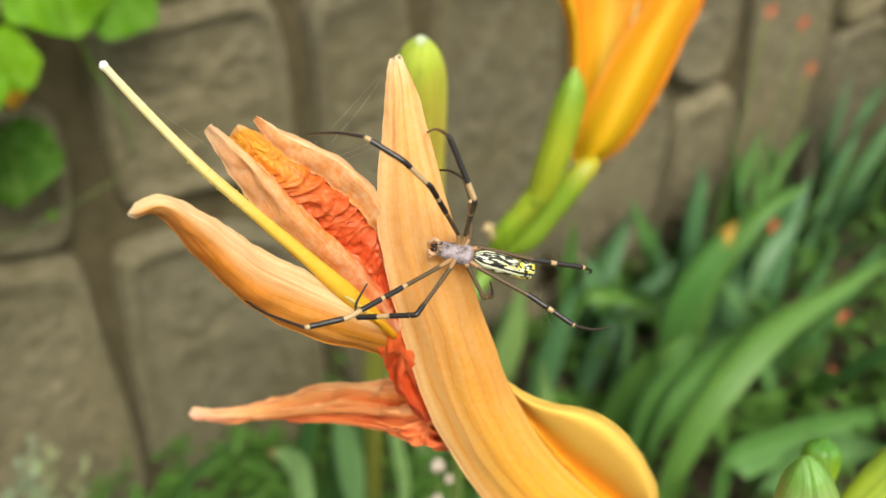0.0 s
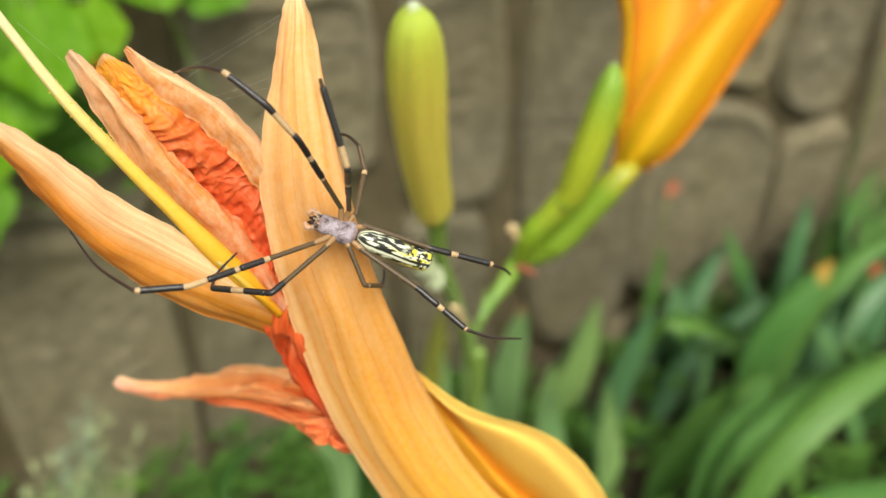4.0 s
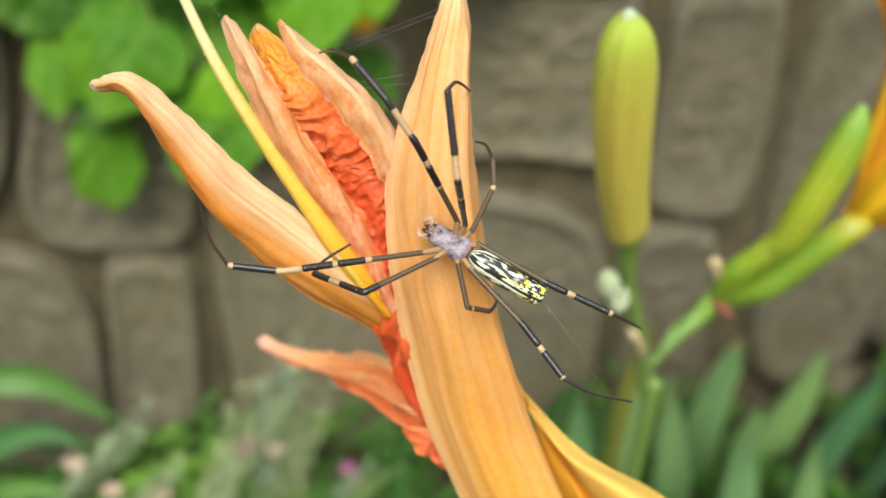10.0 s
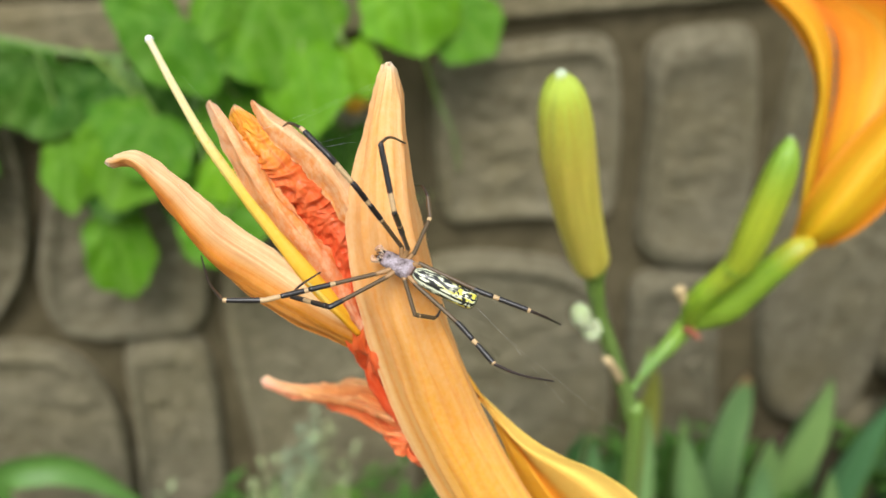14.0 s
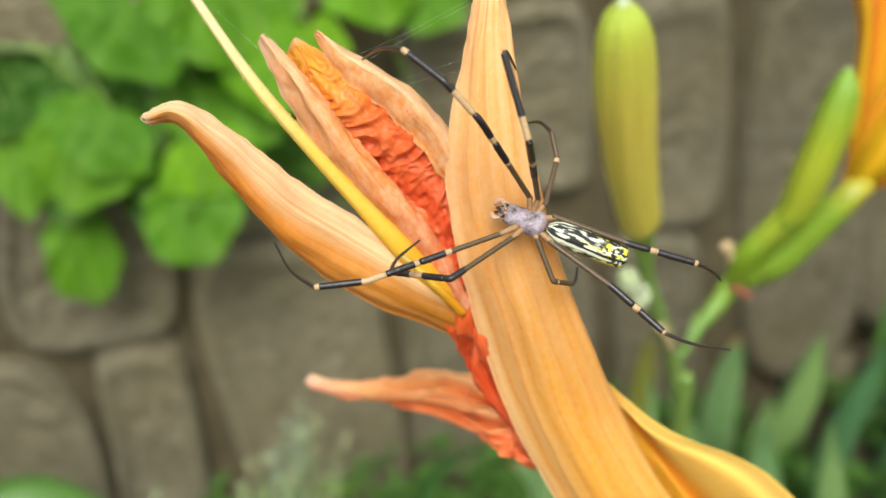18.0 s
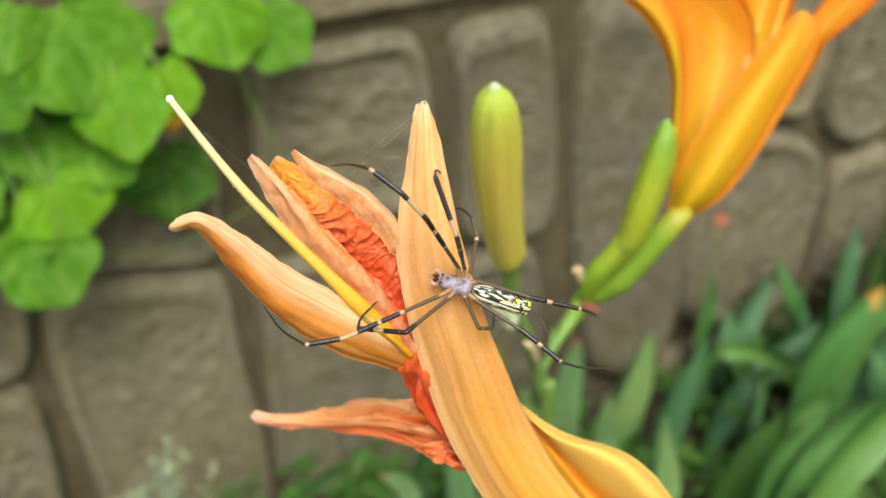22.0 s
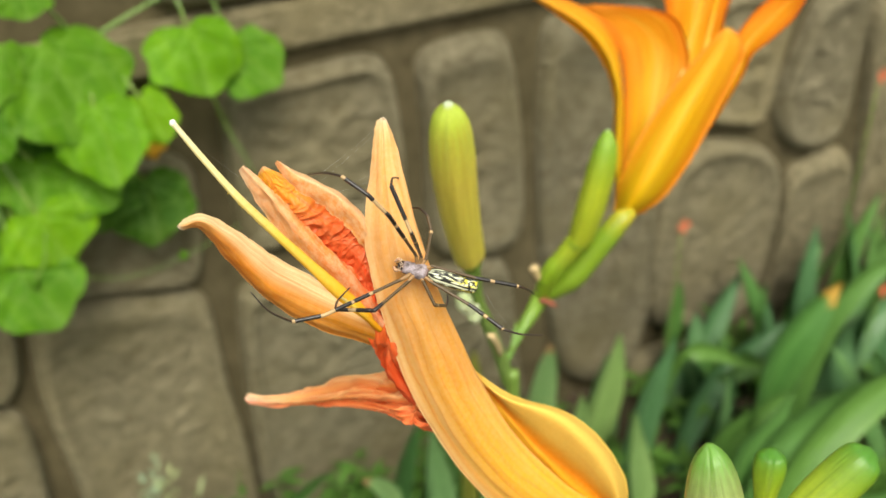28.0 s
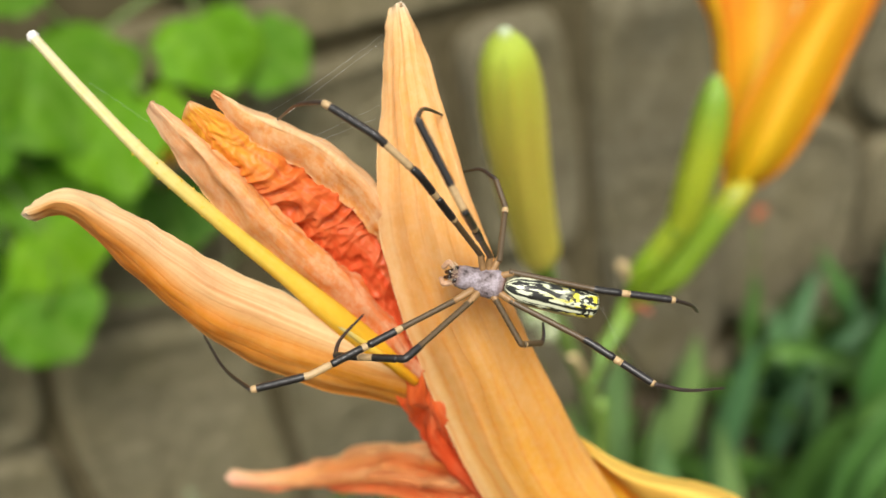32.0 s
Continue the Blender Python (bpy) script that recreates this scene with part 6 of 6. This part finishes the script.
# ---- the near lily: wilted flower and its bud cluster ----
def crinkle(amp, fu, fv, seed):
    """Flat facets with sharp creases between them, as in crumpled paper."""
    def height(i, j, k):
        return noise.cell(Vector((i * 1.0 + 0.5, j * 1.0 + 0.5, seed * 7.0 + k + 0.5)))
    def facet(x, y, k):
        x, y = x + 0.35 * noise.noise(Vector((x, y, seed + k))), y + 0.35 * noise.noise(Vector((y, x, seed + 9 + k)))
        x = x + 0.5 * y
        i, j = math.floor(x), math.floor(y)
        a, b = x - i, y - j
        if a + b < 1:
            return height(i, j, k) * (1 - a - b) + height(i + 1, j, k) * a + height(i, j + 1, k) * b
        return height(i + 1, j + 1, k) * (a + b - 1) + height(i, j + 1, k) * (1 - a) + height(i + 1, j, k) * (1 - b)
    return lambda u, v: amp * (facet(u * fu, v * fv, 0) - 0.5 + 0.4 * facet(u * fu * 2.3, v * fv * 2.1, 3))


def ridged(amp, fu, fv, seed):
    """Sharp thin ridges that wander across, as in a shrivelled skin."""
    def one(u, v, k):
        x, y = u * fu * k + 0.8 * noise.noise(Vector((u * fu * 0.4, v * fv, seed + 3))), v * fv * k + 0.25 * u * fu * k
        return 0.5 - abs(noise.noise(Vector((x, y, seed))))
    return lambda u, v: amp * (one(u, v, 1) + 0.45 * one(u, v, 2.3))


def pollen_mesh(line):
    """Small grains that stick to the lower two thirds of the style."""
    r = random.Random(12)
    path = glide(line, 80)
    verts, faces = [], []
    for _ in range(420):
        k = min(78, int(18 + 55 * r.random() ** 0.8))
        run = (path[k + 1] - path[k]).normalized()
        a = run.orthogonal().normalized()
        out = Matrix.Rotation(r.uniform(0, 6.283), 3, run) @ a
        c = path[k].lerp(path[k + 1], r.random()) + out * (0.0008 + 0.0004 * k / 80)
        g = r.uniform(0.00006, 0.00016)
        b = len(verts)
        verts += [c + out * g, c - out * g, c + run * g, c - run * g, c + run.cross(out) * g, c - run.cross(out) * g]
        faces += [(b, b + 2, b + 4), (b, b + 4, b + 3), (b, b + 3, b + 5), (b, b + 5, b + 2), (b + 1, b + 4, b + 2), (b + 1, b + 3, b + 4), (b + 1, b + 5, b + 3), (b + 1, b + 2, b + 5)]
    return mesh_of("pollen", verts, faces)


def build_near_lily():
    facets, ridges, puckers = crinkle(0.0005, 18, 4.2, 1), ridged(0.0019, 17, 3.2, 3), crinkle(0.00028, 14, 6, 5)
    creases, folds = crinkle(0.0028, 3.0, 8, 7), crinkle(0.0019, 15, 8, 2)
    lily = thing("wilted_lily", "wilting apricot day lily with shrivelled red inner petals and green buds", "flower", at=(NEAR_SCAPE[-1][0], NEAR_SCAPE[-1][1], 0))
    part("scape", tube("scape", NEAR_SCAPE, [0.0034, 0.0036, 0.0042, 0.005], 30, 10), STEM, lily)
    part("pedicel", tube("pedicel", PEDICEL, [0.0034, 0.0026, 0.0024, 0.0028, 0.0032], 24, 12), PEDICEL_MAT, lily, "pale green flower stalk")
    part("sepal", loft("sepal", (MAIN_L, MAIN_C, MAIN_R, MAIN_S), 110, 51, 0.0006, lambda u, v: ribs(6.5, 0.00011)(u, v) + 0.0001 * noise.noise(Vector((u * 45, v * 9, 6))), 0.012, 0.0003), APRICOT, lily, "apricot sepal with darker lengthwise veins")
    part("petal", loft("petal", (YEL_O, YEL_A, YEL_B, YEL_C, YEL_D), 60, 37, 0.0006, ribs(4, 0.00003, 0.0002), 0, 0.0002), YELLOW_PETAL, lily, "yellow petal curled round the base")
    part("sepal", loft("sepal", (LEFT_A, LEFT_B, LEFT_C, LEFT_D), 90, 31, 0.0006, ribs(4, 0.00008, 0.0003), 0.014, 0.0003), LEFT_PETAL, lily, "orange sepal with a cream rolled edge")
    part("petal", loft("petal", (FLAP_A, FLAP_B, FLAP_C), 90, 25, 0.0005, lambda u, v: min(1, 0.1 + 5 * u) * (ribs(3, 0.00005, 0.0004)(u, v) + puckers(u, v)), 0.018, 0.0005), FLAP_PETAL, lily, "peach-orange wilted petal edge")
    part("petal", loft("petal", (FOLD_A, FOLD_B, FOLD_C, FOLD_D), 90, 29, 0.0005, lambda u, v: min(1, 0.1 + 5 * u) * (ribs(3, 0.00005, 0.0004)(u, v) + puckers(u, v)), 0.015, 0.0005), FOLD_PETAL, lily, "peach-orange wilted petal edge")
    part("crumpled_petal", loft("crumpled_petal", (CRUMPLE_A, CRUMPLE_B, CRUMPLE_C), 190, 72, 0.0002, lambda u, v: min(1, 0.12 + 3.5 * u) * (facets(u, v) + ridges(u, v)), 0.03, 0.0003), CRUMPLED, lily, "crumpled glossy red-orange inner petal")
    part("crumpled_throat", loft("crumpled_throat", (THROAT_A, THROAT_B, THROAT_C), 70, 40, 0.0003, crinkle(0.0012, 6, 5, 4), 0, 0.0003), THROAT, lily, "crumpled red throat")
    part("red_petal", loft("red_petal", (RED_A, RED_B, RED_C), 130, 50, 0.0003, lambda u, v: (0.15 + min(1.4 * u, 1)) * (creases(u, v) + folds(u, v)), 0.015, 0.0005), RED_PETAL, lily, "shrivelled red petal with a pale peach tip")
    style = part("style", tube("style", STYLE, [0.0006, 0.0007, 0.0009, 0.0011, 0.0015, 0.0017, 0.0012], 60, 12), STYLE_MAT, lily, "long yellow style")
    part("pollen", pollen_mesh(STYLE), POLLEN, style, "yellow pollen grains")
    part("stigma", blob("stigma", Vector(STYLE[0]), (0.0007, 0.0007, 0.0008), lump=0.2), STIGMA, style, "pale round stigma")
    part("stamen", tube("stamen", FILAMENT, [0.00008, 0.0004, 0.0006, 0.0007], 30, 8), STYLE_MAT, lily)
    for name, line, radii, m, label in (
        ("bud", NEAR_BUD, bud_radii(0.0072, 0.0034, 0.5, 0.62, 0.08), BUD_PALE, "large pale green ribbed bud"),
        ("bud", NEAR_BUD_B, swell([0.0009, 0.0034, 0.0042, 0.0041, 0.0034, 0.0026, 0.0019, 0.0016, 0.0014, 0.0013]), BUD_FRESH, "small bright green bud"),
        ("bud", NEAR_BUD_C, swell([0.0014, 0.0046, 0.0058, 0.0061, 0.0060, 0.0054, 0.0045, 0.0035, 0.0027, 0.0022]), BUD_FRESH, "slanting bright green bud"),
        ("bud", NEAR_BUD_D, bud_radii(0.0013, 0.0010, 0.2, 0.4), BUD_FRESH, "tiny green bud"),
    ):
        part(name, tube(name, line, radii, 80, 30, None, 6, 0.035), m, lily, label)


build_near_lily()


# ---- the spider ----
DARK, PALE, OLIVE, TARSUS = 0, 1, 2, 3
THICK = (0.00043, 0.00040, 0.00034, 0.00016)


def leg_pieces(points, knee, bands):
    """The pieces of one leg, from the body outwards, each as a mesh about its hip. knee: how many of the points make up the stout part;
    bands: (end, kind, piece) along that part; the rest is the thin last joint."""
    hip = Vector(points[0])
    def even(pts, n):
        lens = [0.0]
        for a, b in zip(pts, pts[1:]):
            lens.append(lens[-1] + (b - a).length)
        out = []
        for i in range(n):
            d = lens[-1] * i / (n - 1)
            k = next((k for k in range(len(pts) - 1) if d <= lens[k + 1] + 1e-9), len(pts) - 2)
            out.append(pts[k].lerp(pts[k + 1], (d - lens[k]) / max(lens[k + 1] - lens[k], 1e-9)))
        for _ in range(3):
            out = [out[0]] + [(a + 2 * b + c) / 4 for a, b, c in zip(out, out[1:], out[2:])] + [out[-1]]
        return out
    p = [Vector(q) - hip for q in points]
    tip = p[knee - 1:]
    if len(tip) == 2:
        chord = tip[1] - tip[0]
        ahead = (p[knee - 1] - p[knee - 2]).normalized()
        ahead -= chord * (ahead.dot(chord) / chord.length_squared)
        tip = [tip[0], tip[0].lerp(tip[1], 0.4) + ahead * min(chord.length * 0.12, 0.0009), tip[1]]
    stout, thin = even(p[:knee], 121), even(glide(tip, 40), 40)
    pieces, start = [], 0
    for name in ("femur", "tibia", "metatarsus"):
        mine = [band for band in bands if band[2] == name]
        if not mine:
            continue
        stop = round(mine[-1][0] * 120)
        line = stout[start:stop + 1]
        kinds = [next(kind for end, kind, _ in bands if (start + i) / 120 <= end + 1e-6) for i in range(len(line))]
        pieces.append((name, line, kinds))
        start = stop
    pieces.append(("tarsus", thin, [TARSUS] * len(thin)))
    out = []
    for name, line, kinds in pieces:
        frames, sides = frames_along(line), 10
        radii = [THICK[k] for k in kinds]
        if name == "tarsus":
            radii = [0.00026 - 0.00013 * i / len(line) for i in range(len(line))]
        radii = [sum(radii[max(0, i - 2):i + 3]) / len(radii[max(0, i - 2):i + 3]) for i in range(len(radii))]
        radii[0] *= 0.8
        radii[-1] *= 0.8
        verts, faces, uvs = [], [], []
        for i, (c, (_, a, b)) in enumerate(zip(line, frames)):
            for j in range(sides):
                ang = 2 * math.pi * j / sides
                fuzz = 1 + 0.12 * noise.noise(Vector((i * 0.9, j * 1.7, len(line))))
                verts.append(c + (a * math.cos(ang) + b * math.sin(ang)) * radii[i] * fuzz)
                uvs.append((i / len(line), j / sides))
        slots = []
        for i in range(len(line) - 1):
            for j in range(sides):
                k = (j + 1) % sides
                faces.append((i * sides + j, i * sides + k, (i + 1) * sides + k, (i + 1) * sides + j))
                slots.append(kinds[i])
        last = (len(line) - 1) * sides
        faces += [tuple(range(sides - 1, -1, -1)), tuple(last + j for j in range(sides))]
        slots += [kinds[0], kinds[-1]]
        me = mesh_of(name, verts, faces, uvs)
        me.polygons.foreach_set("material_index", slots)
        out.append((name, me))
    return out


LEG_PLANS = (
    ("A", LEG_A, 3, [(0.29, OLIVE, "femur"), (0.32, PALE, "femur"), (0.46, DARK, "femur"), (0.49, PALE, "tibia"), (0.64, DARK, "tibia"), (0.76, PALE, "metatarsus"), (0.97, DARK, "metatarsus"), (1.0, PALE, "metatarsus")]),
    ("B", LEG_B, 3, [(0.40, OLIVE, "femur"), (0.56, DARK, "femur"), (0.72, DARK, "tibia"), (0.82, PALE, "tibia"), (1.0, DARK, "metatarsus")]),
    ("C", LEG_C, 4, [(0.25, OLIVE, "femur"), (0.27, PALE, "femur"), (0.40, DARK, "femur"), (0.44, PALE, "tibia"), (0.58, DARK, "tibia"), (0.71, PALE, "metatarsus"), (0.96, DARK, "metatarsus"), (1.0, PALE, "metatarsus")]),
    ("D", LEG_D, 3, [(0.27, OLIVE, "femur"), (0.39, DARK, "femur"), (0.43, PALE, "tibia"), (0.62, DARK, "tibia"), (0.72, PALE, "metatarsus"), (1.0, DARK, "metatarsus")]),
    ("E", LEG_E, 3, [(0.6, OLIVE, "femur"), (0.66, PALE, "tibia"), (1.0, OLIVE, "tibia")]),
    ("F", LEG_F, 3, [(0.50, OLIVE, "femur"), (0.67, DARK, "femur"), (0.72, PALE, "tibia"), (0.97, DARK, "metatarsus"), (1.0, PALE, "metatarsus")]),
    ("G", LEG_G, 3, [(0.6, OLIVE, "femur"), (0.64, PALE, "tibia"), (1.0, OLIVE, "tibia")]),
    ("H", LEG_H, 3, [(0.50, OLIVE, "femur"), (0.72, DARK, "femur"), (0.77, PALE, "tibia"), (0.98, DARK, "metatarsus"), (1.0, PALE, "metatarsus")]),
)


def abdomen_mesh():
    """A long rounded body; the middle of its map is its back."""
    line = glide(ABDOMEN, 72)
    back = Vector((-0.1, -0.75, 0.65))
    verts, faces, uvs, sides = [], [], [], 40
    for i, (c, (t, _, _)) in enumerate(zip(line, frames_along(line))):
        s = i / 71
        r = 0.00172 * max(0.0, 1 - abs(2 * s - 1) ** 2.8) ** 0.5 * (0.9 + 0.14 * s) + 0.0001
        up = (back - t * back.dot(t)).normalized()
        across = t.cross(up)
        for j in range(sides + 1):
            a = 2 * math.pi * (j / sides - 0.5)
            verts.append(c + (up * math.cos(a) * 0.95 + across * math.sin(a)) * r)
            uvs.append((s, j / sides))
    n = sides + 1
    for i in range(71):
        for j in range(sides):
            faces.append((i * n + j, i * n + j + 1, (i + 1) * n + j + 1, (i + 1) * n + j))
    return mesh_of("abdomen", verts, faces, uvs)


def build_spider():
    tagged(spider, "long-legged spider with banded legs and a black and cream abdomen", "spider")
    spider.location = SPIDER_AT
    spider.empty_display_size = 0.01
    body = part("cephalothorax", tube("cephalothorax", THORAX, [0.0008, 0.00122, 0.00136, 0.00134, 0.00146, 0.00168, 0.00174, 0.00156, 0.0009], 44, 26, flat=0.85), CARAPACE, spider, "grey velvety front body")
    part("abdomen", abdomen_mesh(), ABDOMEN_MAT, spider, "black abdomen with cream and yellow blotches")
    head = Vector(THORAX[0])
    run = (head - Vector(THORAX[1])).normalized()
    up = Vector((-0.1, -0.75, 0.65)).normalized()
    side = run.cross(up).normalized()
    for s in (-1, 1):
        part("eye", blob("eye", head + side * s * 0.0007 - run * 0.0003 + up * 0.0008, (0.00026,) * 3, rings=6, sides=8), EYES, body, "dark eye")
        part("palp", tube("palp", [head + side * s * 0.0009, head + run * 0.0007 + side * s * 0.0012 + up * 0.0003, head + run * 0.0011 + side * s * 0.0006 - up * 0.0003], [0.0003, 0.00034, 0.0003], 10, 8), PALP, body, "pale hairy feeler")
        part("fang", tube("fang", [head + side * s * 0.0003 - up * 0.0002, head + run * 0.0007 + side * s * 0.0003 - up * 0.0007], [0.00045, 0.0002], 6, 8), EYES, body)
    r = random.Random(4)
    for k in range(60):
        a = r.uniform(0, 2 * math.pi)
        out = (side * math.cos(a) + up * math.sin(a)).normalized()
        root = head - run * r.uniform(0, 0.0007) + out * 0.0010
        part("hair", tube("hair", [root, root + (out * 0.7 + run) * r.uniform(0.0004, 0.0010)], [0.00003, 0.00001], 3, 4), DRY_TIP, body)
    legs = {}
    for key, line, knee, bands in LEG_PLANS:
        leg = None
        for name, me in leg_pieces(line, knee, bands):
            mats = [LEG_DARK, LEG_PALE, LEG_OLIVE, LEG_TARSUS]
            if leg is None:
                leg = part("leg", me, mats, spider)
                leg.location = Vector(line[0]) - SPIDER_AT
            else:
                part(name, me, mats, leg)
        root = Vector(line[0])
        inner = Vector(THORAX[2]).lerp(Vector(THORAX[3]), 0.5)
        part("coxa", tube("coxa", [root.lerp(inner, 0.55) - root, (Vector(line[1]) - root).normalized() * 0.0006], [0.00042, 0.0004, 0.00034], 8, 10), LEG_HIP, leg, "amber hip joint")
        legs[key] = leg
    return legs


spider_legs = build_spider()


def build_silk():
    for line in (SILK_A, SILK_B, SILK_C, SILK_D, SILK_E, SILK_F, SILK_G, SILK_H):
        ob = part("silk_thread", tube("silk_thread", line, [0.000006, 0.000006], 16, 4), SILK, None)
        tagged(ob, "fine pale silk thread between petals and leaves", "silk", "silk threads round the spider")


build_silk()


# seconds, then how far the spider shifts in millimetres and how far it turns about x, y and z in degrees
TREMBLE_FIRST = [
    (0, 1.05, 0.31, 0.25, 0.2, -0.6, 0.1), (1, 0.28, -0.05, -0.16, 0.1, -0.2, -0.1), (2, 0.36, -0.13, 0.22, 1.1, -1.1, 0.0), (3, 0.33, -0.16, 0.03, 1.0, 0.4, 0.5),
    (3.5, 0.27, -0.31, -0.03, 1.1, 0.6, 1.2), (5.5, 0.01, -0.50, 0.11, 0.3, 0.3, 0.5), (6, -0.05, -0.03, -0.16, 0.3, 0.9, 0.9), (7, -0.14, -0.05, -0.04, 0.3, -0.0, -0.1),
    (8, 0.64, -0.36, 0.33, 0.3, -0.1, 0.7), (9, 0.00, 0.00, 0.00, 0.0, 0.0, 0.0), (10, 0.14, -0.37, 0.06, -0.4, 0.1, -0.2),
]
TREMBLE_THEN = [
    (11, 0.33, 0.69, -0.28, -0.0, 0.6, 1.1), (12, -0.17, -0.07, -0.23, 0.5, 0.6, 0.5), (13, -0.00, 0.56, 0.10, 1.3, 0.1, 0.8), (14, 0.22, 0.27, -0.32, -0.1, 0.7, 0.6),
    (14.5, 0.40, -0.26, -0.16, 0.8, 0.3, -0.0), (16.5, 0.09, 0.33, 0.19, -1.8, 1.5, 1.1), (17, -0.25, -0.24, 0.13, -1.2, 0.5, -1.0), (18, 0.52, 0.12, 0.12, -1.0, 0.1, 0.4),
    (19, 0.74, 0.31, 0.33, -1.8, -0.1, 0.5), (20, -0.44, 0.67, -0.35, -0.0, -1.0, -2.3), (21, -0.29, 0.37, 0.58, -1.2, -0.5, 0.0),
]
TREMBLE_LAST = [
    (22, -0.15, 0.85, 0.00, -0.5, -1.1, -1.5), (23, -0.39, 0.16, 0.00, -0.2, -1.4, -1.0), (24, -0.33, 0.22, 0.22, 0.3, -1.1, -0.6), (25, -0.20, 0.72, -0.04, -0.1, -1.4, -1.7),
    (25.5, -0.29, 0.24, 0.33, -0.2, -0.9, -0.1), (27.5, -0.67, -0.12, -0.61, 1.1, -0.5, -0.4), (28, -0.62, -0.15, 0.04, -0.3, -1.2, -1.3), (29, -0.23, -0.06, -0.26, 0.4, -0.9, 0.0),
    (30, -0.59, 0.15, -0.21, 0.2, -1.0, -0.6), (31, -0.05, 0.25, -0.16, -1.1, -2.5, -2.2), (32, -0.50, -1.95, 0.12, -1.5, -2.4, -2.5),
]
# seconds, then how far each of its front legs turns at the hip about x, y and z in degrees
SWING_A = [
    (0, 1.6, 1.0, -0.5), (2, 2.6, 3.0, 1.3), (6, 2.8, 4.2, 2.8), (9, 2.3, 5.7, 5.2), (11, -1.1, 3.2, 1.7), (14, 0.2, 1.2, 2.4), (17, -1.5, -0.9, 1.3),
    (20, -1.1, -3.6, -1.8), (22, -1.4, -3.2, -2.1), (25, -2.1, -3.6, -3.2), (28, 0.2, -1.5, -0.6), (31, -1.4, -3.6, -4.1), (32, -0.9, -1.8, -2.4),
]
SWING_B = [
    (0, 0.1, -3.3, 2.3), (2, -0.0, -3.3, 1.9), (6, -0.5, -2.4, -0.7), (9, -0.1, -1.1, 0.9), (11, -0.3, -0.2, -1.0), (14, 0.1, -0.0, -1.1), (17, 0.1, 0.8, 0.3),
    (20, -1.1, 1.7, -0.2), (22, -0.7, 1.2, -0.4), (25, 0.2, 1.1, -0.4), (28, -0.2, 0.4, -0.5), (31, 1.3, 2.0, -0.2), (32, 1.0, 3.2, -1.1),
]
SWING_C = [
    (0, 0.9, -2.4, -1.0), (2, -0.8, -0.3, 0.0), (6, -0.3, 0.1, 1.3), (9, -0.7, 2.1, 2.7), (11, -0.1, -0.4, 0.4), (14, -0.2, -1.5, 0.0), (17, -0.8, -1.6, 0.1),
    (20, 0.6, -0.2, 0.2), (22, 0.2, 0.1, -0.5), (25, 1.0, -0.0, -2.1), (28, 1.4, 0.7, 0.2), (31, -0.5, 1.9, 0.0), (32, -0.8, 1.4, -1.4),
]
SWING_D = [
    (0, -2.1, -1.2, 0.1), (2, -0.3, 0.1, 1.8), (6, 0.7, 1.8, 1.8), (9, 0.5, 4.4, 3.0), (11, 1.8, 2.6, 1.8), (14, 1.8, 3.6, 2.6), (17, -1.4, 2.8, 1.5),
    (20, -0.9, -1.5, -1.8), (22, -2.0, -0.9, -1.7), (25, -2.0, -1.5, -1.6), (28, 0.6, -3.0, -2.1), (31, 1.6, -3.7, -3.0), (32, 1.6, -3.6, -2.6),
]
SWING_E = [
    (0, -0.4, 1.1, 0.2), (2, -0.2, -0.1, 0.6), (6, -0.7, 0.2, 1.0), (9, 0.7, -0.7, 1.0), (11, 0.0, -0.9, 0.4), (14, 0.1, 0.0, 0.7), (17, 0.8, -0.7, 1.7),
    (20, -0.9, -0.7, -0.9), (22, -0.2, -0.5, -0.8), (25, -0.3, 0.2, -1.5), (28, -0.3, 0.5, -1.5), (31, 0.6, -0.0, -0.9), (32, 0.9, 1.5, 0.1),
]


def turned(x, y, z):
    w = Vector((radians(x), radians(y), radians(z)))
    return Matrix.Rotation(w.length, 4, w.normalized()) if w.length > 1e-9 else Matrix.Identity(4)


def motions():
    walk(spider, [(t, Matrix.Translation(SPIDER_AT + Vector((x, y, z)) / 1000) @ turned(a, b, c)) for t, x, y, z, a, b, c in TREMBLE_FIRST + TREMBLE_THEN + TREMBLE_LAST])
    for key, line, rows in (("A", LEG_A, SWING_A), ("B", LEG_B, SWING_B), ("C", LEG_C, SWING_C), ("D", LEG_D, SWING_D), ("E", LEG_E, SWING_E)):
        hip = Matrix.Translation(Vector(line[0]) - SPIDER_AT)
        walk(spider_legs[key], [(t, hip @ turned(a, b, c)) for t, a, b, c in rows])


motions()
